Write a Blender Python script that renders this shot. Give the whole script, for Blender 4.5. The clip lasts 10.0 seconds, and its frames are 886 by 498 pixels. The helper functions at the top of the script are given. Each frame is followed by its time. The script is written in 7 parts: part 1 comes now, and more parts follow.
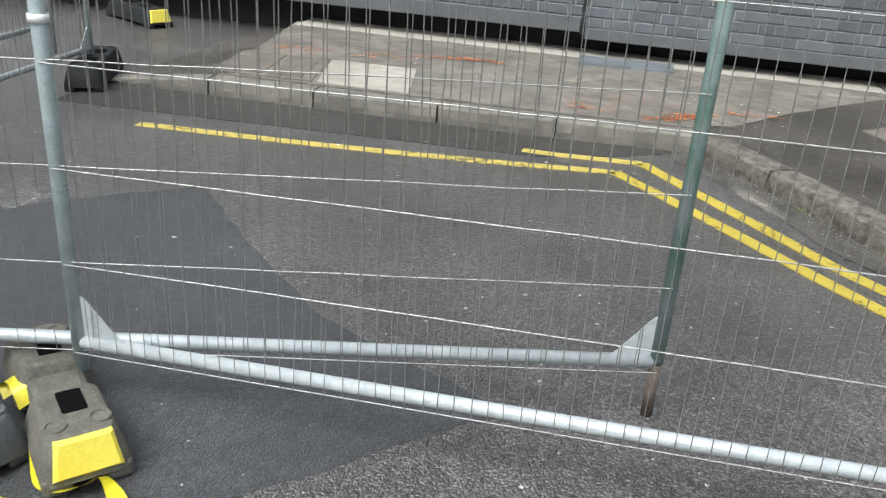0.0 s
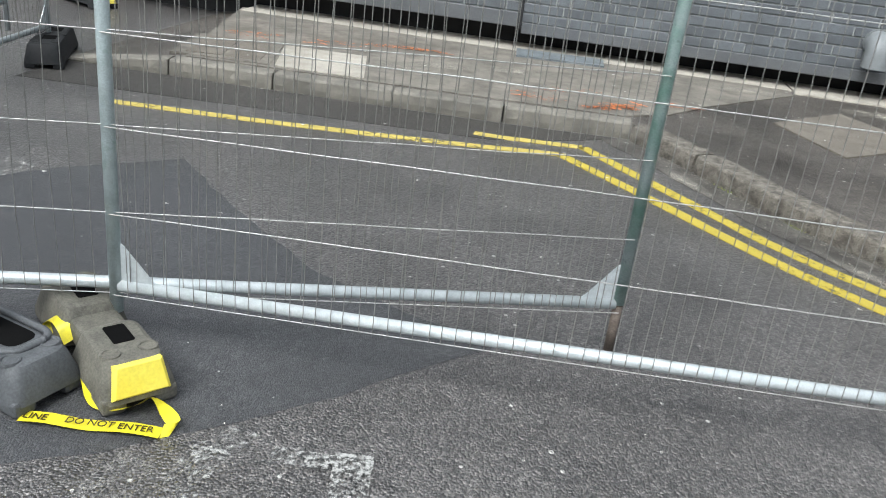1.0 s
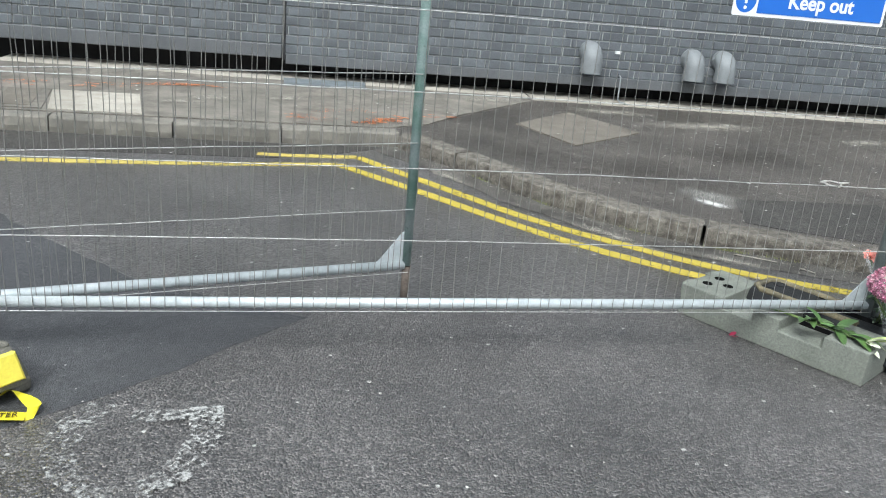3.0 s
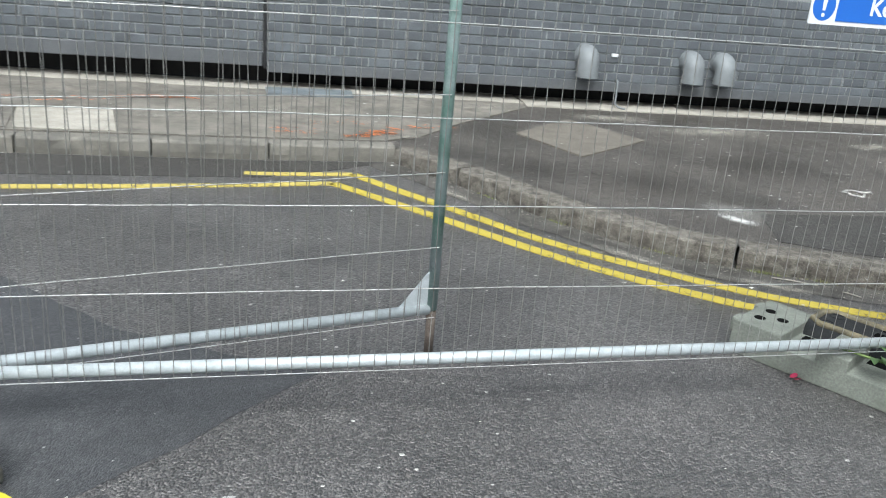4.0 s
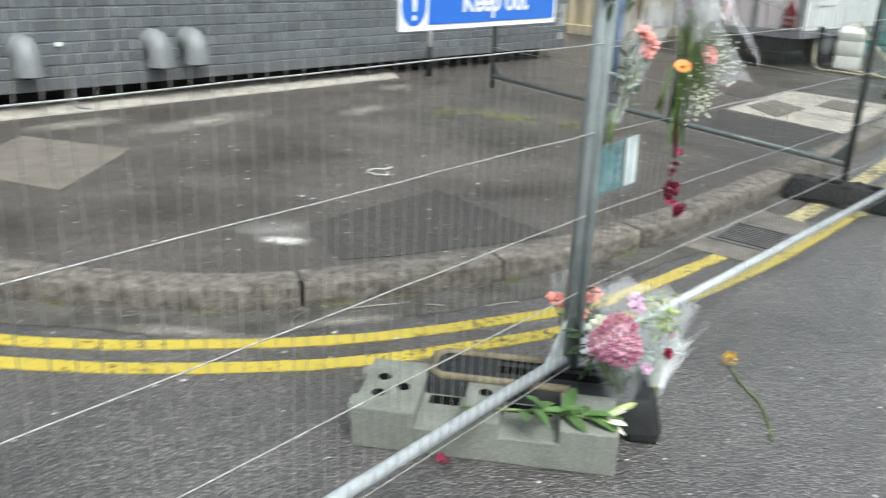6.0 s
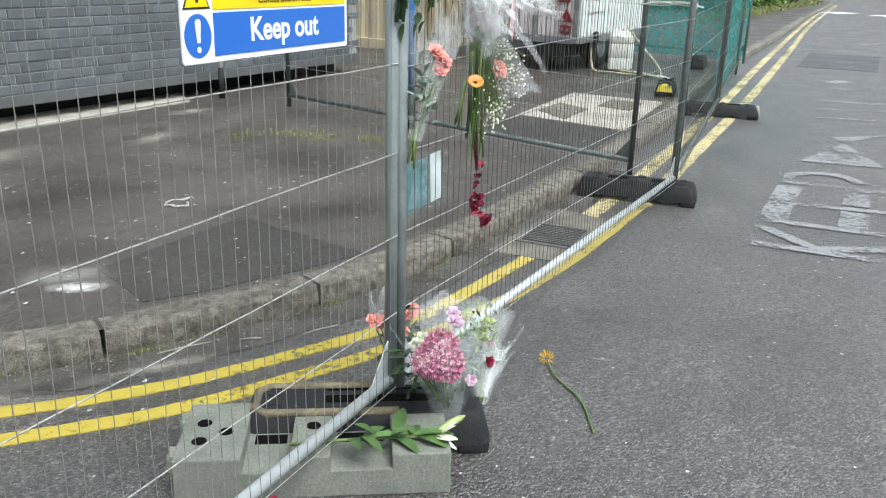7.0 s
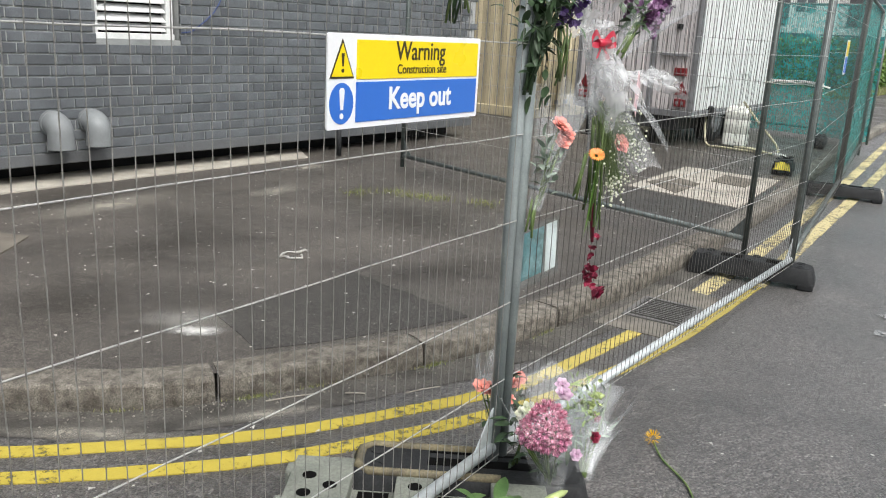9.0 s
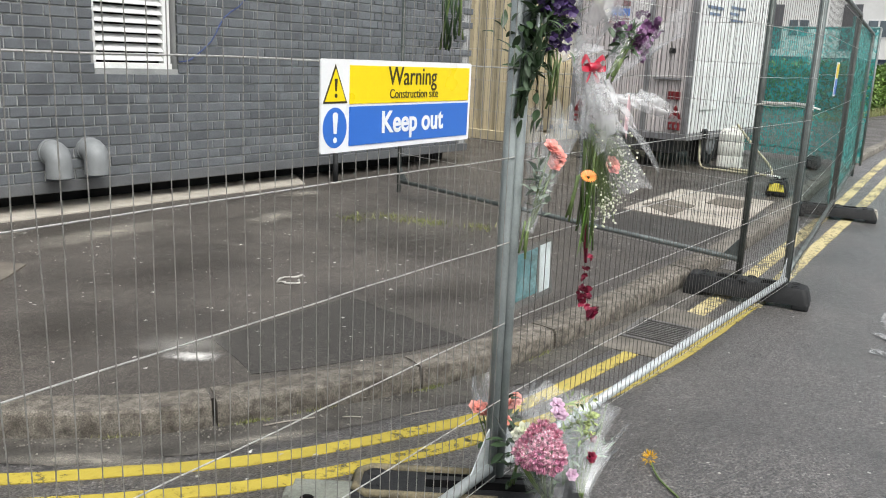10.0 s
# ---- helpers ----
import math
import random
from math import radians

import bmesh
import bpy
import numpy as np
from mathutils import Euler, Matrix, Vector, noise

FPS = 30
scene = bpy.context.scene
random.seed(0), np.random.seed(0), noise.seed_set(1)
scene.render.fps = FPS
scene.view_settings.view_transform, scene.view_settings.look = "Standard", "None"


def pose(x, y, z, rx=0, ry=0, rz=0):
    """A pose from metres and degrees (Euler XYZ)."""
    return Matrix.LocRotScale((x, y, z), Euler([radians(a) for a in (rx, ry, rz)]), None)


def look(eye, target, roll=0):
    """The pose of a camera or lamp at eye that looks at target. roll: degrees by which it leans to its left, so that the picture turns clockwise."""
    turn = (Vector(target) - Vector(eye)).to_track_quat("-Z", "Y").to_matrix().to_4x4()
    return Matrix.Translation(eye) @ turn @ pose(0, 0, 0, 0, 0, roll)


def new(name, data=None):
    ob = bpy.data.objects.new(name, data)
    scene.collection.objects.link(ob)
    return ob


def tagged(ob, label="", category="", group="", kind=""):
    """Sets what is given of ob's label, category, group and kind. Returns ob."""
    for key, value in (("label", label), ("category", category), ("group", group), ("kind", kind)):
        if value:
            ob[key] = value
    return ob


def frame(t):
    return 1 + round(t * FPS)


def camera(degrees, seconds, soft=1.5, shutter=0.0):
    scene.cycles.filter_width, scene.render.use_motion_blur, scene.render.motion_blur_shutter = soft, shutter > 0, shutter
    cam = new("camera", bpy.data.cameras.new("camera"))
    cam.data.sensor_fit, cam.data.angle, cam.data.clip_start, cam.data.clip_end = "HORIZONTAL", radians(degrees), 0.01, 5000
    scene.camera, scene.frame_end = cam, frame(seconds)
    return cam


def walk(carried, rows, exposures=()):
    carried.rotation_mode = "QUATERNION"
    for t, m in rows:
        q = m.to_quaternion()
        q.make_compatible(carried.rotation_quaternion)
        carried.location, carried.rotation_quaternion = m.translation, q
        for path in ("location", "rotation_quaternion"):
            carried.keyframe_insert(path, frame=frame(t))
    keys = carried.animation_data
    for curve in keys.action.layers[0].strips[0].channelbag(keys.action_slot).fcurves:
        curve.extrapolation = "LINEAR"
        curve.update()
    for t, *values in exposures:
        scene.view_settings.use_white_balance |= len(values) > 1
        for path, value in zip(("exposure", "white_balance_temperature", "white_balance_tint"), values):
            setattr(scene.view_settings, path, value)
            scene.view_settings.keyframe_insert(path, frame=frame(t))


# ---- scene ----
cam = camera(55.9, 10.0, 1.0, 0.3)
PATH = [
    (0, (0.198, 0.122, 1.375), (-0.244, 1.898, 0.568), 4.1),
    (0.5, (0.129, -0.061, 1.372), (-0.283, 1.714, 0.549), 5.2),
    (1, (0.045, -0.295, 1.388), (-0.196, 1.522, 0.587), 7.0),
    (1.5, (0.097, -0.459, 1.355), (-0.116, 1.372, 0.579), 6.3),
    (2, (0.114, -0.602, 1.381), (-0.073, 1.242, 0.63), 4.6),
    (2.5, (0.04, -0.832, 1.366), (0.187, 1.035, 0.663), 5.7),
    (2.7, (0.023, -0.892, 1.384), (0.256, 0.972, 0.697), 5.9),
    (3.8, (-0.064, -0.549, 1.372), (0.225, 1.32, 0.72), 4.8),
    (4, (-0.139, -0.431, 1.376), (0.19, 1.425, 0.707), 4.8),
    (4.5, (-0.178, -0.183, 1.374), (0.421, 1.587, 0.663), 4.2),
    (5, (-0.083, 0.165, 1.419), (0.581, 1.915, 0.714), 1.8),
    (5.5, (0.007, 0.451, 1.403), (0.911, 2.091, 0.7), 2.5),
    (6, (0.118, 0.625, 1.439), (1.472, 1.925, 0.75), 2.6),
    (6.2, (0.16, 0.645, 1.448), (1.633, 1.813, 0.766), 2.5),
    (7.3, (0.149, 0.664, 1.469), (1.813, 1.588, 0.853), 2.1),
    (7.5, (0.141, 0.682, 1.475), (1.816, 1.62, 0.914), 2.8),
    (8, (0.102, 0.694, 1.476), (1.725, 1.741, 0.953), 3.5),
    (8.5, (0.113, 0.697, 1.47), (1.653, 1.856, 0.935), 3.3),
    (9, (0.112, 0.687, 1.478), (1.645, 1.864, 0.965), 3.1),
    (9.5, (0.104, 0.673, 1.475), (1.647, 1.862, 1.024), 2.8),
    (10, (0.097, 0.661, 1.475), (1.643, 1.846, 1.021), 2.5),
]
walk(cam, [(t, look(eye, target, roll)) for t, eye, target, roll in PATH], [(0, 0.9, 6250, 7), (1.5, 0.96, 6100, 6), (4, 0.98, 6050, 5), (5, 0.96, 6100, 5), (5.5, 1.0, 6150, 5), (6.0, 1.06, 6200, 5), (6.2, 1.06, 6200, 5), (7.4, 0.9, 6150, 5), (8.2, 0.82, 6400, 8), (10, 0.79, 6550, 9)])

# ---- light ----
world = bpy.data.worlds.new("sky")
scene.world = world
world.use_nodes = True
wn, wl = world.node_tree.nodes, world.node_tree.links
wn.clear()
sky = wn.new("ShaderNodeTexSky")
sky.sky_type, sky.sun_disc = "NISHITA", False
sky.sun_elevation, sky.sun_rotation = radians(52), radians(200)
sky.air_density, sky.dust_density, sky.ozone_density = 1.0, 4.0, 1.0
soften = wn.new("ShaderNodeHueSaturation")
soften.inputs["Saturation"].default_value = 0.25
back = wn.new("ShaderNodeBackground")
back.inputs["Strength"].default_value = 0.15
wout = wn.new("ShaderNodeOutputWorld")
wl.new(sky.outputs[0], soften.inputs["Color"])
wl.new(soften.outputs[0], back.inputs[0])
wl.new(back.outputs[0], wout.inputs[0])

sun_data = bpy.data.lights.new("sun", "SUN")
sun_data.energy, sun_data.angle, sun_data.color = 1.2, radians(35), (1.0, 0.98, 0.95)
sun = new("sun", sun_data)
sun.matrix_world = look((-4, -9, 16), (0, 0, 0))


# ---- materials ----
def material(name, colour, rough=0.6, metal=0.0, colour2=None, scale=8.0, grain=200.0, grain_amount=0.15,
             bump=0.1, bump_scale=None, stain=None, stain_scale=2.0, stain_cover=0.5, random_amount=0.0,
             spec=0.5, island=0.0, rough_var=0.1):
    """Base colour with broad variation, fine grain, optional stains and bump."""
    m = bpy.data.materials.new(name)
    m.use_nodes = True
    n, l = m.node_tree.nodes, m.node_tree.links
    b = n["Principled BSDF"]
    co = n.new("ShaderNodeNewGeometry").outputs["Position"]
    colour2 = colour2 or tuple(c * 0.7 for c in colour)

    def noise_at(s, detail=4.0, rough_n=0.6):
        t = n.new("ShaderNodeTexNoise")
        t.inputs["Scale"].default_value, t.inputs["Detail"].default_value = s, detail
        t.inputs["Roughness"].default_value = rough_n
        l.new(co, t.inputs["Vector"])
        return t.outputs["Fac"]

    def ramp(src, lo, hi):
        r = n.new("ShaderNodeMapRange")
        r.inputs["From Min"].default_value, r.inputs["From Max"].default_value = lo, hi
        l.new(src, r.inputs["Value"])
        return r.outputs[0]

    def mix(a, bb, fac, mode="MIX"):
        x = n.new("ShaderNodeMix")
        x.data_type, x.blend_type = "RGBA", mode
        for sock, v in ((x.inputs[0], fac), (x.inputs[6], a), (x.inputs[7], bb)):
            if isinstance(v, (float, int)):
                sock.default_value = v
            elif isinstance(v, tuple):
                sock.default_value = (*v, 1)
            else:
                l.new(v, sock)
        return x.outputs[2]

    broad = noise_at(scale)
    col = mix(colour, colour2, ramp(broad, 0.35, 0.65))
    fine = noise_at(grain, 2.0)
    if grain_amount:
        g = ramp(fine, 0.3, 0.7)
        mul = n.new("ShaderNodeMapRange")
        mul.inputs["To Min"].default_value, mul.inputs["To Max"].default_value = 1 - grain_amount, 1 + grain_amount
        l.new(g, mul.inputs["Value"])
        comb = n.new("ShaderNodeCombineColor")
        for i in range(3):
            l.new(mul.outputs[0], comb.inputs[i])
        col = mix(col, comb.outputs[0], 1.0, "MULTIPLY")
    if stain:
        st = ramp(noise_at(stain_scale, 6.0, 0.7), 1 - stain_cover - 0.12, 1 - stain_cover + 0.12)
        col = mix(col, stain, st)
    if random_amount or island:
        src = n.new("ShaderNodeObjectInfo").outputs["Random"] if random_amount else n.new("ShaderNodeNewGeometry").outputs["Random Per Island"]
        amount = random_amount or island
        mr = n.new("ShaderNodeMapRange")
        mr.inputs["To Min"].default_value, mr.inputs["To Max"].default_value = 1 - amount, 1 + amount
        l.new(src, mr.inputs["Value"])
        comb = n.new("ShaderNodeCombineColor")
        for i in range(3):
            l.new(mr.outputs[0], comb.inputs[i])
        col = mix(col, comb.outputs[0], 1.0, "MULTIPLY")
    l.new(col, b.inputs["Base Color"])
    rr = n.new("ShaderNodeMapRange")
    rr.inputs["To Min"].default_value, rr.inputs["To Max"].default_value = max(rough - rough_var, 0.02), min(rough + rough_var, 1)
    l.new(broad, rr.inputs["Value"])
    l.new(rr.outputs[0], b.inputs["Roughness"])
    b.inputs["Metallic"].default_value = metal
    b.inputs["Specular IOR Level"].default_value = spec
    if bump:
        bp = n.new("ShaderNodeBump")
        bp.inputs["Strength"].default_value, bp.inputs["Distance"].default_value = min(bump * 4, 1.0), 0.004
        l.new(noise_at(bump_scale or grain, 3.0), bp.inputs["Height"])
        l.new(bp.outputs[0], b.inputs["Normal"])
    return m


def asphalt_material(name, dark, mid, light, speck, size=130.0, speck_amount=0.5, rough=0.75, bump=0.6, wet=0.0, mottle=0.3, spec=0.5, coat=0.0):
    """Aggregate in bitumen: small stones with their own tone, blotches, worn light specks."""
    m = bpy.data.materials.new(name)
    m.use_nodes = True
    n, l = m.node_tree.nodes, m.node_tree.links
    b = n["Principled BSDF"]
    co = n.new("ShaderNodeNewGeometry").outputs["Position"]
    vor = n.new("ShaderNodeTexVoronoi")
    vor.inputs["Scale"].default_value = size
    l.new(co, vor.inputs["Vector"])
    sep = n.new("ShaderNodeSeparateColor")
    l.new(vor.outputs["Color"], sep.inputs[0])
    r = n.new("ShaderNodeValToRGB")
    e = r.color_ramp.elements
    e[0].position, e[0].color = 0.0, (*dark, 1)
    e[1].position, e[1].color = 1.0, (*light, 1)
    x = e.new(0.55)
    x.color = (*mid, 1)
    x = e.new(0.9)
    x.color = (*[(a + c) / 2 for a, c in zip(mid, light)], 1)
    l.new(sep.outputs[0], r.inputs[0])
    big = n.new("ShaderNodeTexNoise")
    big.inputs["Scale"].default_value, big.inputs["Detail"].default_value, big.inputs["Roughness"].default_value = 1.3, 6, 0.6
    l.new(co, big.inputs["Vector"])
    mr = n.new("ShaderNodeMapRange")
    mr.inputs["From Min"].default_value, mr.inputs["From Max"].default_value = 0.3, 0.7
    mr.inputs["To Min"].default_value, mr.inputs["To Max"].default_value = 0.72, 1.28
    l.new(big.outputs[0], mr.inputs["Value"])
    mid_n = n.new("ShaderNodeTexNoise")
    mid_n.inputs["Scale"].default_value, mid_n.inputs["Detail"].default_value, mid_n.inputs["Roughness"].default_value = 16.0, 9, 0.78
    l.new(co, mid_n.inputs["Vector"])
    mid_r = n.new("ShaderNodeMapRange")
    mid_r.inputs["From Min"].default_value, mid_r.inputs["From Max"].default_value = 0.3, 0.7
    mid_r.inputs["To Min"].default_value, mid_r.inputs["To Max"].default_value = 1 - mottle, 1 + mottle
    l.new(mid_n.outputs[0], mid_r.inputs["Value"])
    prod = n.new("ShaderNodeMath")
    prod.operation = "MULTIPLY"
    l.new(mr.outputs[0], prod.inputs[0])
    l.new(mid_r.outputs[0], prod.inputs[1])
    comb = n.new("ShaderNodeCombineColor")
    for i in range(3):
        l.new(prod.outputs[0], comb.inputs[i])
    mx = n.new("ShaderNodeMix")
    mx.data_type, mx.blend_type = "RGBA", "MULTIPLY"
    mx.inputs[0].default_value = 1
    l.new(r.outputs[0], mx.inputs[6])
    l.new(comb.outputs[0], mx.inputs[7])
    # loose pale specks and bits
    sp = n.new("ShaderNodeTexVoronoi")
    sp.inputs["Scale"].default_value = 16.0
    l.new(co, sp.inputs["Vector"])
    sps = n.new("ShaderNodeSeparateColor")
    l.new(sp.outputs["Color"], sps.inputs[0])
    near = n.new("ShaderNodeMath")
    near.operation = "MULTIPLY"
    near.inputs[1].default_value = 0.16 * speck_amount
    l.new(sps.outputs[1], near.inputs[0])
    lt = n.new("ShaderNodeMath")
    lt.operation = "LESS_THAN"
    l.new(sp.outputs["Distance"], lt.inputs[0])
    l.new(near.outputs[0], lt.inputs[1])
    pick = n.new("ShaderNodeMath")
    pick.operation = "GREATER_THAN"
    pick.inputs[1].default_value = 0.6
    l.new(sps.outputs[2], pick.inputs[0])
    both = n.new("ShaderNodeMath")
    both.operation = "MULTIPLY"
    l.new(lt.outputs[0], both.inputs[0])
    l.new(pick.outputs[0], both.inputs[1])
    mx2 = n.new("ShaderNodeMix")
    mx2.data_type = "RGBA"
    l.new(both.outputs[0], mx2.inputs[0])
    l.new(mx.outputs[2], mx2.inputs[6])
    mx2.inputs[7].default_value = (*speck, 1)
    l.new(mx2.outputs[2], b.inputs["Base Color"])
    ro = n.new("ShaderNodeMapRange")
    ro.inputs["From Min"].default_value, ro.inputs["From Max"].default_value = 0.35, 0.65
    ro.inputs["To Min"].default_value, ro.inputs["To Max"].default_value = rough - 0.12 - wet, rough + 0.1
    l.new(big.outputs[0], ro.inputs["Value"])
    l.new(ro.outputs[0], b.inputs["Roughness"])
    bp = n.new("ShaderNodeBump")
    bp.inputs["Strength"].default_value, bp.inputs["Distance"].default_value = bump, 0.006
    bp.invert = True
    l.new(vor.outputs["Distance"], bp.inputs["Height"])
    l.new(bp.outputs[0], b.inputs["Normal"])
    b.inputs["Specular IOR Level"].default_value = spec
    b.inputs["Coat Weight"].default_value, b.inputs["Coat Roughness"].default_value = coat, 0.36
    l.new(bp.outputs[0], b.inputs["Coat Normal"])
    return m


def worn_paint(name, colour, wear=0.4, scale=25.0, fine=120.0):
    """Road paint, worn through to the stones in spots."""
    m = bpy.data.materials.new(name)
    m.use_nodes = True
    n, l = m.node_tree.nodes, m.node_tree.links
    b = n["Principled BSDF"]
    co = n.new("ShaderNodeNewGeometry").outputs["Position"]
    a1 = n.new("ShaderNodeTexNoise")
    a1.inputs["Scale"].default_value, a1.inputs["Detail"].default_value, a1.inputs["Roughness"].default_value = scale, 8, 0.75
    l.new(co, a1.inputs["Vector"])
    a0 = n.new("ShaderNodeTexNoise")
    a0.inputs["Scale"].default_value, a0.inputs["Detail"].default_value = 2.2, 3
    l.new(co, a0.inputs["Vector"])
    add = n.new("ShaderNodeMath")
    add.operation = "MULTIPLY_ADD"
    add.inputs[1].default_value = 0.5
    l.new(a0.outputs[0], add.inputs[0])
    l.new(a1.outputs[0], add.inputs[2])
    fac = n.new("ShaderNodeMapRange")
    fac.inputs["From Min"].default_value, fac.inputs["From Max"].default_value = 0.98 - wear * 0.5, 1.08 - wear * 0.5
    l.new(add.outputs[0], fac.inputs["Value"])
    vor = n.new("ShaderNodeTexVoronoi")
    vor.inputs["Scale"].default_value = fine
    l.new(co, vor.inputs["Vector"])
    dirt = n.new("ShaderNodeMix")
    dirt.data_type = "RGBA"
    dirt.inputs[6].default_value = (*colour, 1)
    dirt.inputs[7].default_value = (*[c * 0.68 for c in colour], 1)
    l.new(a1.outputs[0], dirt.inputs[0])
    l.new(dirt.outputs[2], b.inputs["Base Color"])
    b.inputs["Roughness"].default_value = 0.6
    gone = n.new("ShaderNodeBsdfTransparent")
    blend = n.new("ShaderNodeMixShader")
    l.new(fac.outputs[0], blend.inputs[0])
    l.new(b.outputs[0], blend.inputs[1])
    l.new(gone.outputs[0], blend.inputs[2])
    l.new(blend.outputs[0], n["Material Output"].inputs[0])
    bp = n.new("ShaderNodeBump")
    bp.inputs["Strength"].default_value, bp.inputs["Distance"].default_value = 0.5, 0.003
    l.new(vor.outputs["Distance"], bp.inputs["Height"])
    l.new(bp.outputs[0], b.inputs["Normal"])
    return m


def film_material(name, tint=(1, 1, 1), rough=0.3, mixfac=0.25, wrinkle=14.0, base=(0.85, 0.87, 0.88)):
    """Crinkled clear wrapping film."""
    m = bpy.data.materials.new(name)
    m.use_nodes = True
    n, l = m.node_tree.nodes, m.node_tree.links
    out = n["Material Output"]
    b = n["Principled BSDF"]
    b.inputs["Base Color"].default_value = (*base, 1)
    b.inputs["Roughness"].default_value = rough
    tr = n.new("ShaderNodeBsdfTransparent")
    tr.inputs[0].default_value = (*tint, 1)
    co = n.new("ShaderNodeNewGeometry").outputs["Position"]
    ns = n.new("ShaderNodeTexNoise")
    ns.inputs["Scale"].default_value, ns.inputs["Detail"].default_value, ns.inputs["Distortion"].default_value = wrinkle, 3, 1.0
    l.new(co, ns.inputs["Vector"])
    mr = n.new("ShaderNodeMapRange")
    mr.inputs["From Min"].default_value, mr.inputs["From Max"].default_value = 0.4, 0.75
    mr.inputs["To Min"].default_value, mr.inputs["To Max"].default_value = mixfac * 0.6, min(mixfac * 1.7, 1)
    l.new(ns.outputs[0], mr.inputs["Value"])
    bp = n.new("ShaderNodeBump")
    bp.inputs["Strength"].default_value, bp.inputs["Distance"].default_value = 0.3, 0.01
    l.new(ns.outputs[0], bp.inputs["Height"])
    l.new(bp.outputs[0], b.inputs["Normal"])
    ms = n.new("ShaderNodeMixShader")
    l.new(mr.outputs[0], ms.inputs[0])
    l.new(tr.outputs[0], ms.inputs[1])
    l.new(b.outputs[0], ms.inputs[2])
    l.new(ms.outputs[0], out.inputs[0])
    return m


ASPHALT = asphalt_material("road_asphalt", (0.016, 0.015, 0.0145), (0.071, 0.0655, 0.0625), (0.212, 0.199, 0.187), (0.5, 0.49, 0.46), 135, 0.85, 0.43, 0.9, 0.0, 0.3, 0.9, 0.4)
PATCH = asphalt_material("patch_asphalt", (0.03, 0.031, 0.033), (0.052, 0.053, 0.056), (0.1, 0.1, 0.1), (0.42, 0.42, 0.4), 190, 0.5, 0.6, 0.4, 0.1, coat=0.3)
FOOTWAY = asphalt_material("footway_asphalt", (0.028, 0.0245, 0.021), (0.074, 0.0655, 0.0565), (0.17, 0.154, 0.135), (0.6, 0.57, 0.52), 210, 0.75, 0.55, 0.5, 0.12, 0.3)
FOOTPATCH = asphalt_material("footway_patch", (0.018, 0.017, 0.0155), (0.043, 0.0395, 0.035), (0.12, 0.112, 0.1), (0.5, 0.5, 0.48), 190, 0.4, 0.6, 0.5)
CONCRETE = material("concrete_slab", (0.22, 0.2, 0.17), 0.8, colour2=(0.15, 0.14, 0.118), scale=3, grain=160, grain_amount=0.2, bump=0.12, stain=(0.1, 0.09, 0.075), stain_scale=5, stain_cover=0.45)
PALE = material("pale_concrete", (0.43, 0.4, 0.345), 0.8, colour2=(0.3, 0.278, 0.235), scale=4, grain=140, grain_amount=0.18, bump=0.12, stain=(0.25, 0.23, 0.2), stain_scale=6, stain_cover=0.33)
KERB_NEW = material("kerb_concrete", (0.2, 0.186, 0.158), 0.8, colour2=(0.13, 0.12, 0.1), scale=5, grain=150, grain_amount=0.2, bump=0.15, stain=(0.12, 0.115, 0.1), stain_scale=5, stain_cover=0.42, random_amount=0.1)
KERB_OLD = material("kerb_stone", (0.23, 0.21, 0.178), 0.85, colour2=(0.125, 0.11, 0.09), scale=16, grain=170, grain_amount=0.45, bump=0.45, stain=(0.045, 0.04, 0.031), stain_scale=21, stain_cover=0.42, random_amount=0.14)
YELLOW_LINE = worn_paint("yellow_line_paint", (0.53, 0.42, 0.06), 0.3)
WHITE_LINE = worn_paint("worn_white_paint", (0.42, 0.42, 0.4), 0.6, 60)
GALV = material("galvanised_steel", (0.56, 0.6, 0.61), 0.42, 0.22, (0.44, 0.48, 0.49), 30, 300, 0.1, 0.03, stain=(0.62, 0.64, 0.65), stain_scale=35, stain_cover=0.28)
GALV_DULL = material("dull_steel_post", (0.17, 0.2, 0.195), 0.45, 0.2, (0.115, 0.135, 0.13), 14, 250, 0.15, 0.04, stain=(0.09, 0.1, 0.1), stain_scale=9, stain_cover=0.36)
GREENISH = material("green_chipped_post", (0.52, 0.6, 0.61), 0.45, 0.15, (0.4, 0.47, 0.475), 12, 250, 0.15, 0.05, stain=(0.03, 0.2, 0.11), stain_scale=7, stain_cover=0.3)
WIRE_DARK = material("dark_mesh_wire", (0.14, 0.135, 0.125), 0.4, 0.5, (0.09, 0.088, 0.08), 40, 300, 0.15, 0.0)
POST_DARK = material("dark_green_black_post", (0.085, 0.105, 0.098), 0.45, 0.2, (0.055, 0.07, 0.064), 14, 250, 0.15, 0.04, stain=(0.16, 0.17, 0.165), stain_scale=16, stain_cover=0.25)
WIRE_BRIGHT = material("bright_cross_wire", (0.55, 0.55, 0.53), 0.4, 0.4, (0.4, 0.4, 0.39), 40, 300, 0.15, 0.0)
POST_GREY = material("grey_steel_post", (0.32, 0.36, 0.36), 0.45, 0.25, (0.25, 0.285, 0.285), 12, 250, 0.12, 0.04, stain=(0.045, 0.06, 0.055), stain_scale=28, stain_cover=0.22)
POST_GREEN = material("dark_green_chipped_post", (0.36, 0.42, 0.42), 0.45, 0.2, (0.16, 0.27, 0.23), 7, 250, 0.15, 0.05, stain=(0.02, 0.05, 0.04), stain_scale=24, stain_cover=0.27)
WIRE = material("mesh_wire", (0.3, 0.295, 0.28), 0.42, 0.4, (0.21, 0.205, 0.19), 40, 300, 0.15, 0.0)
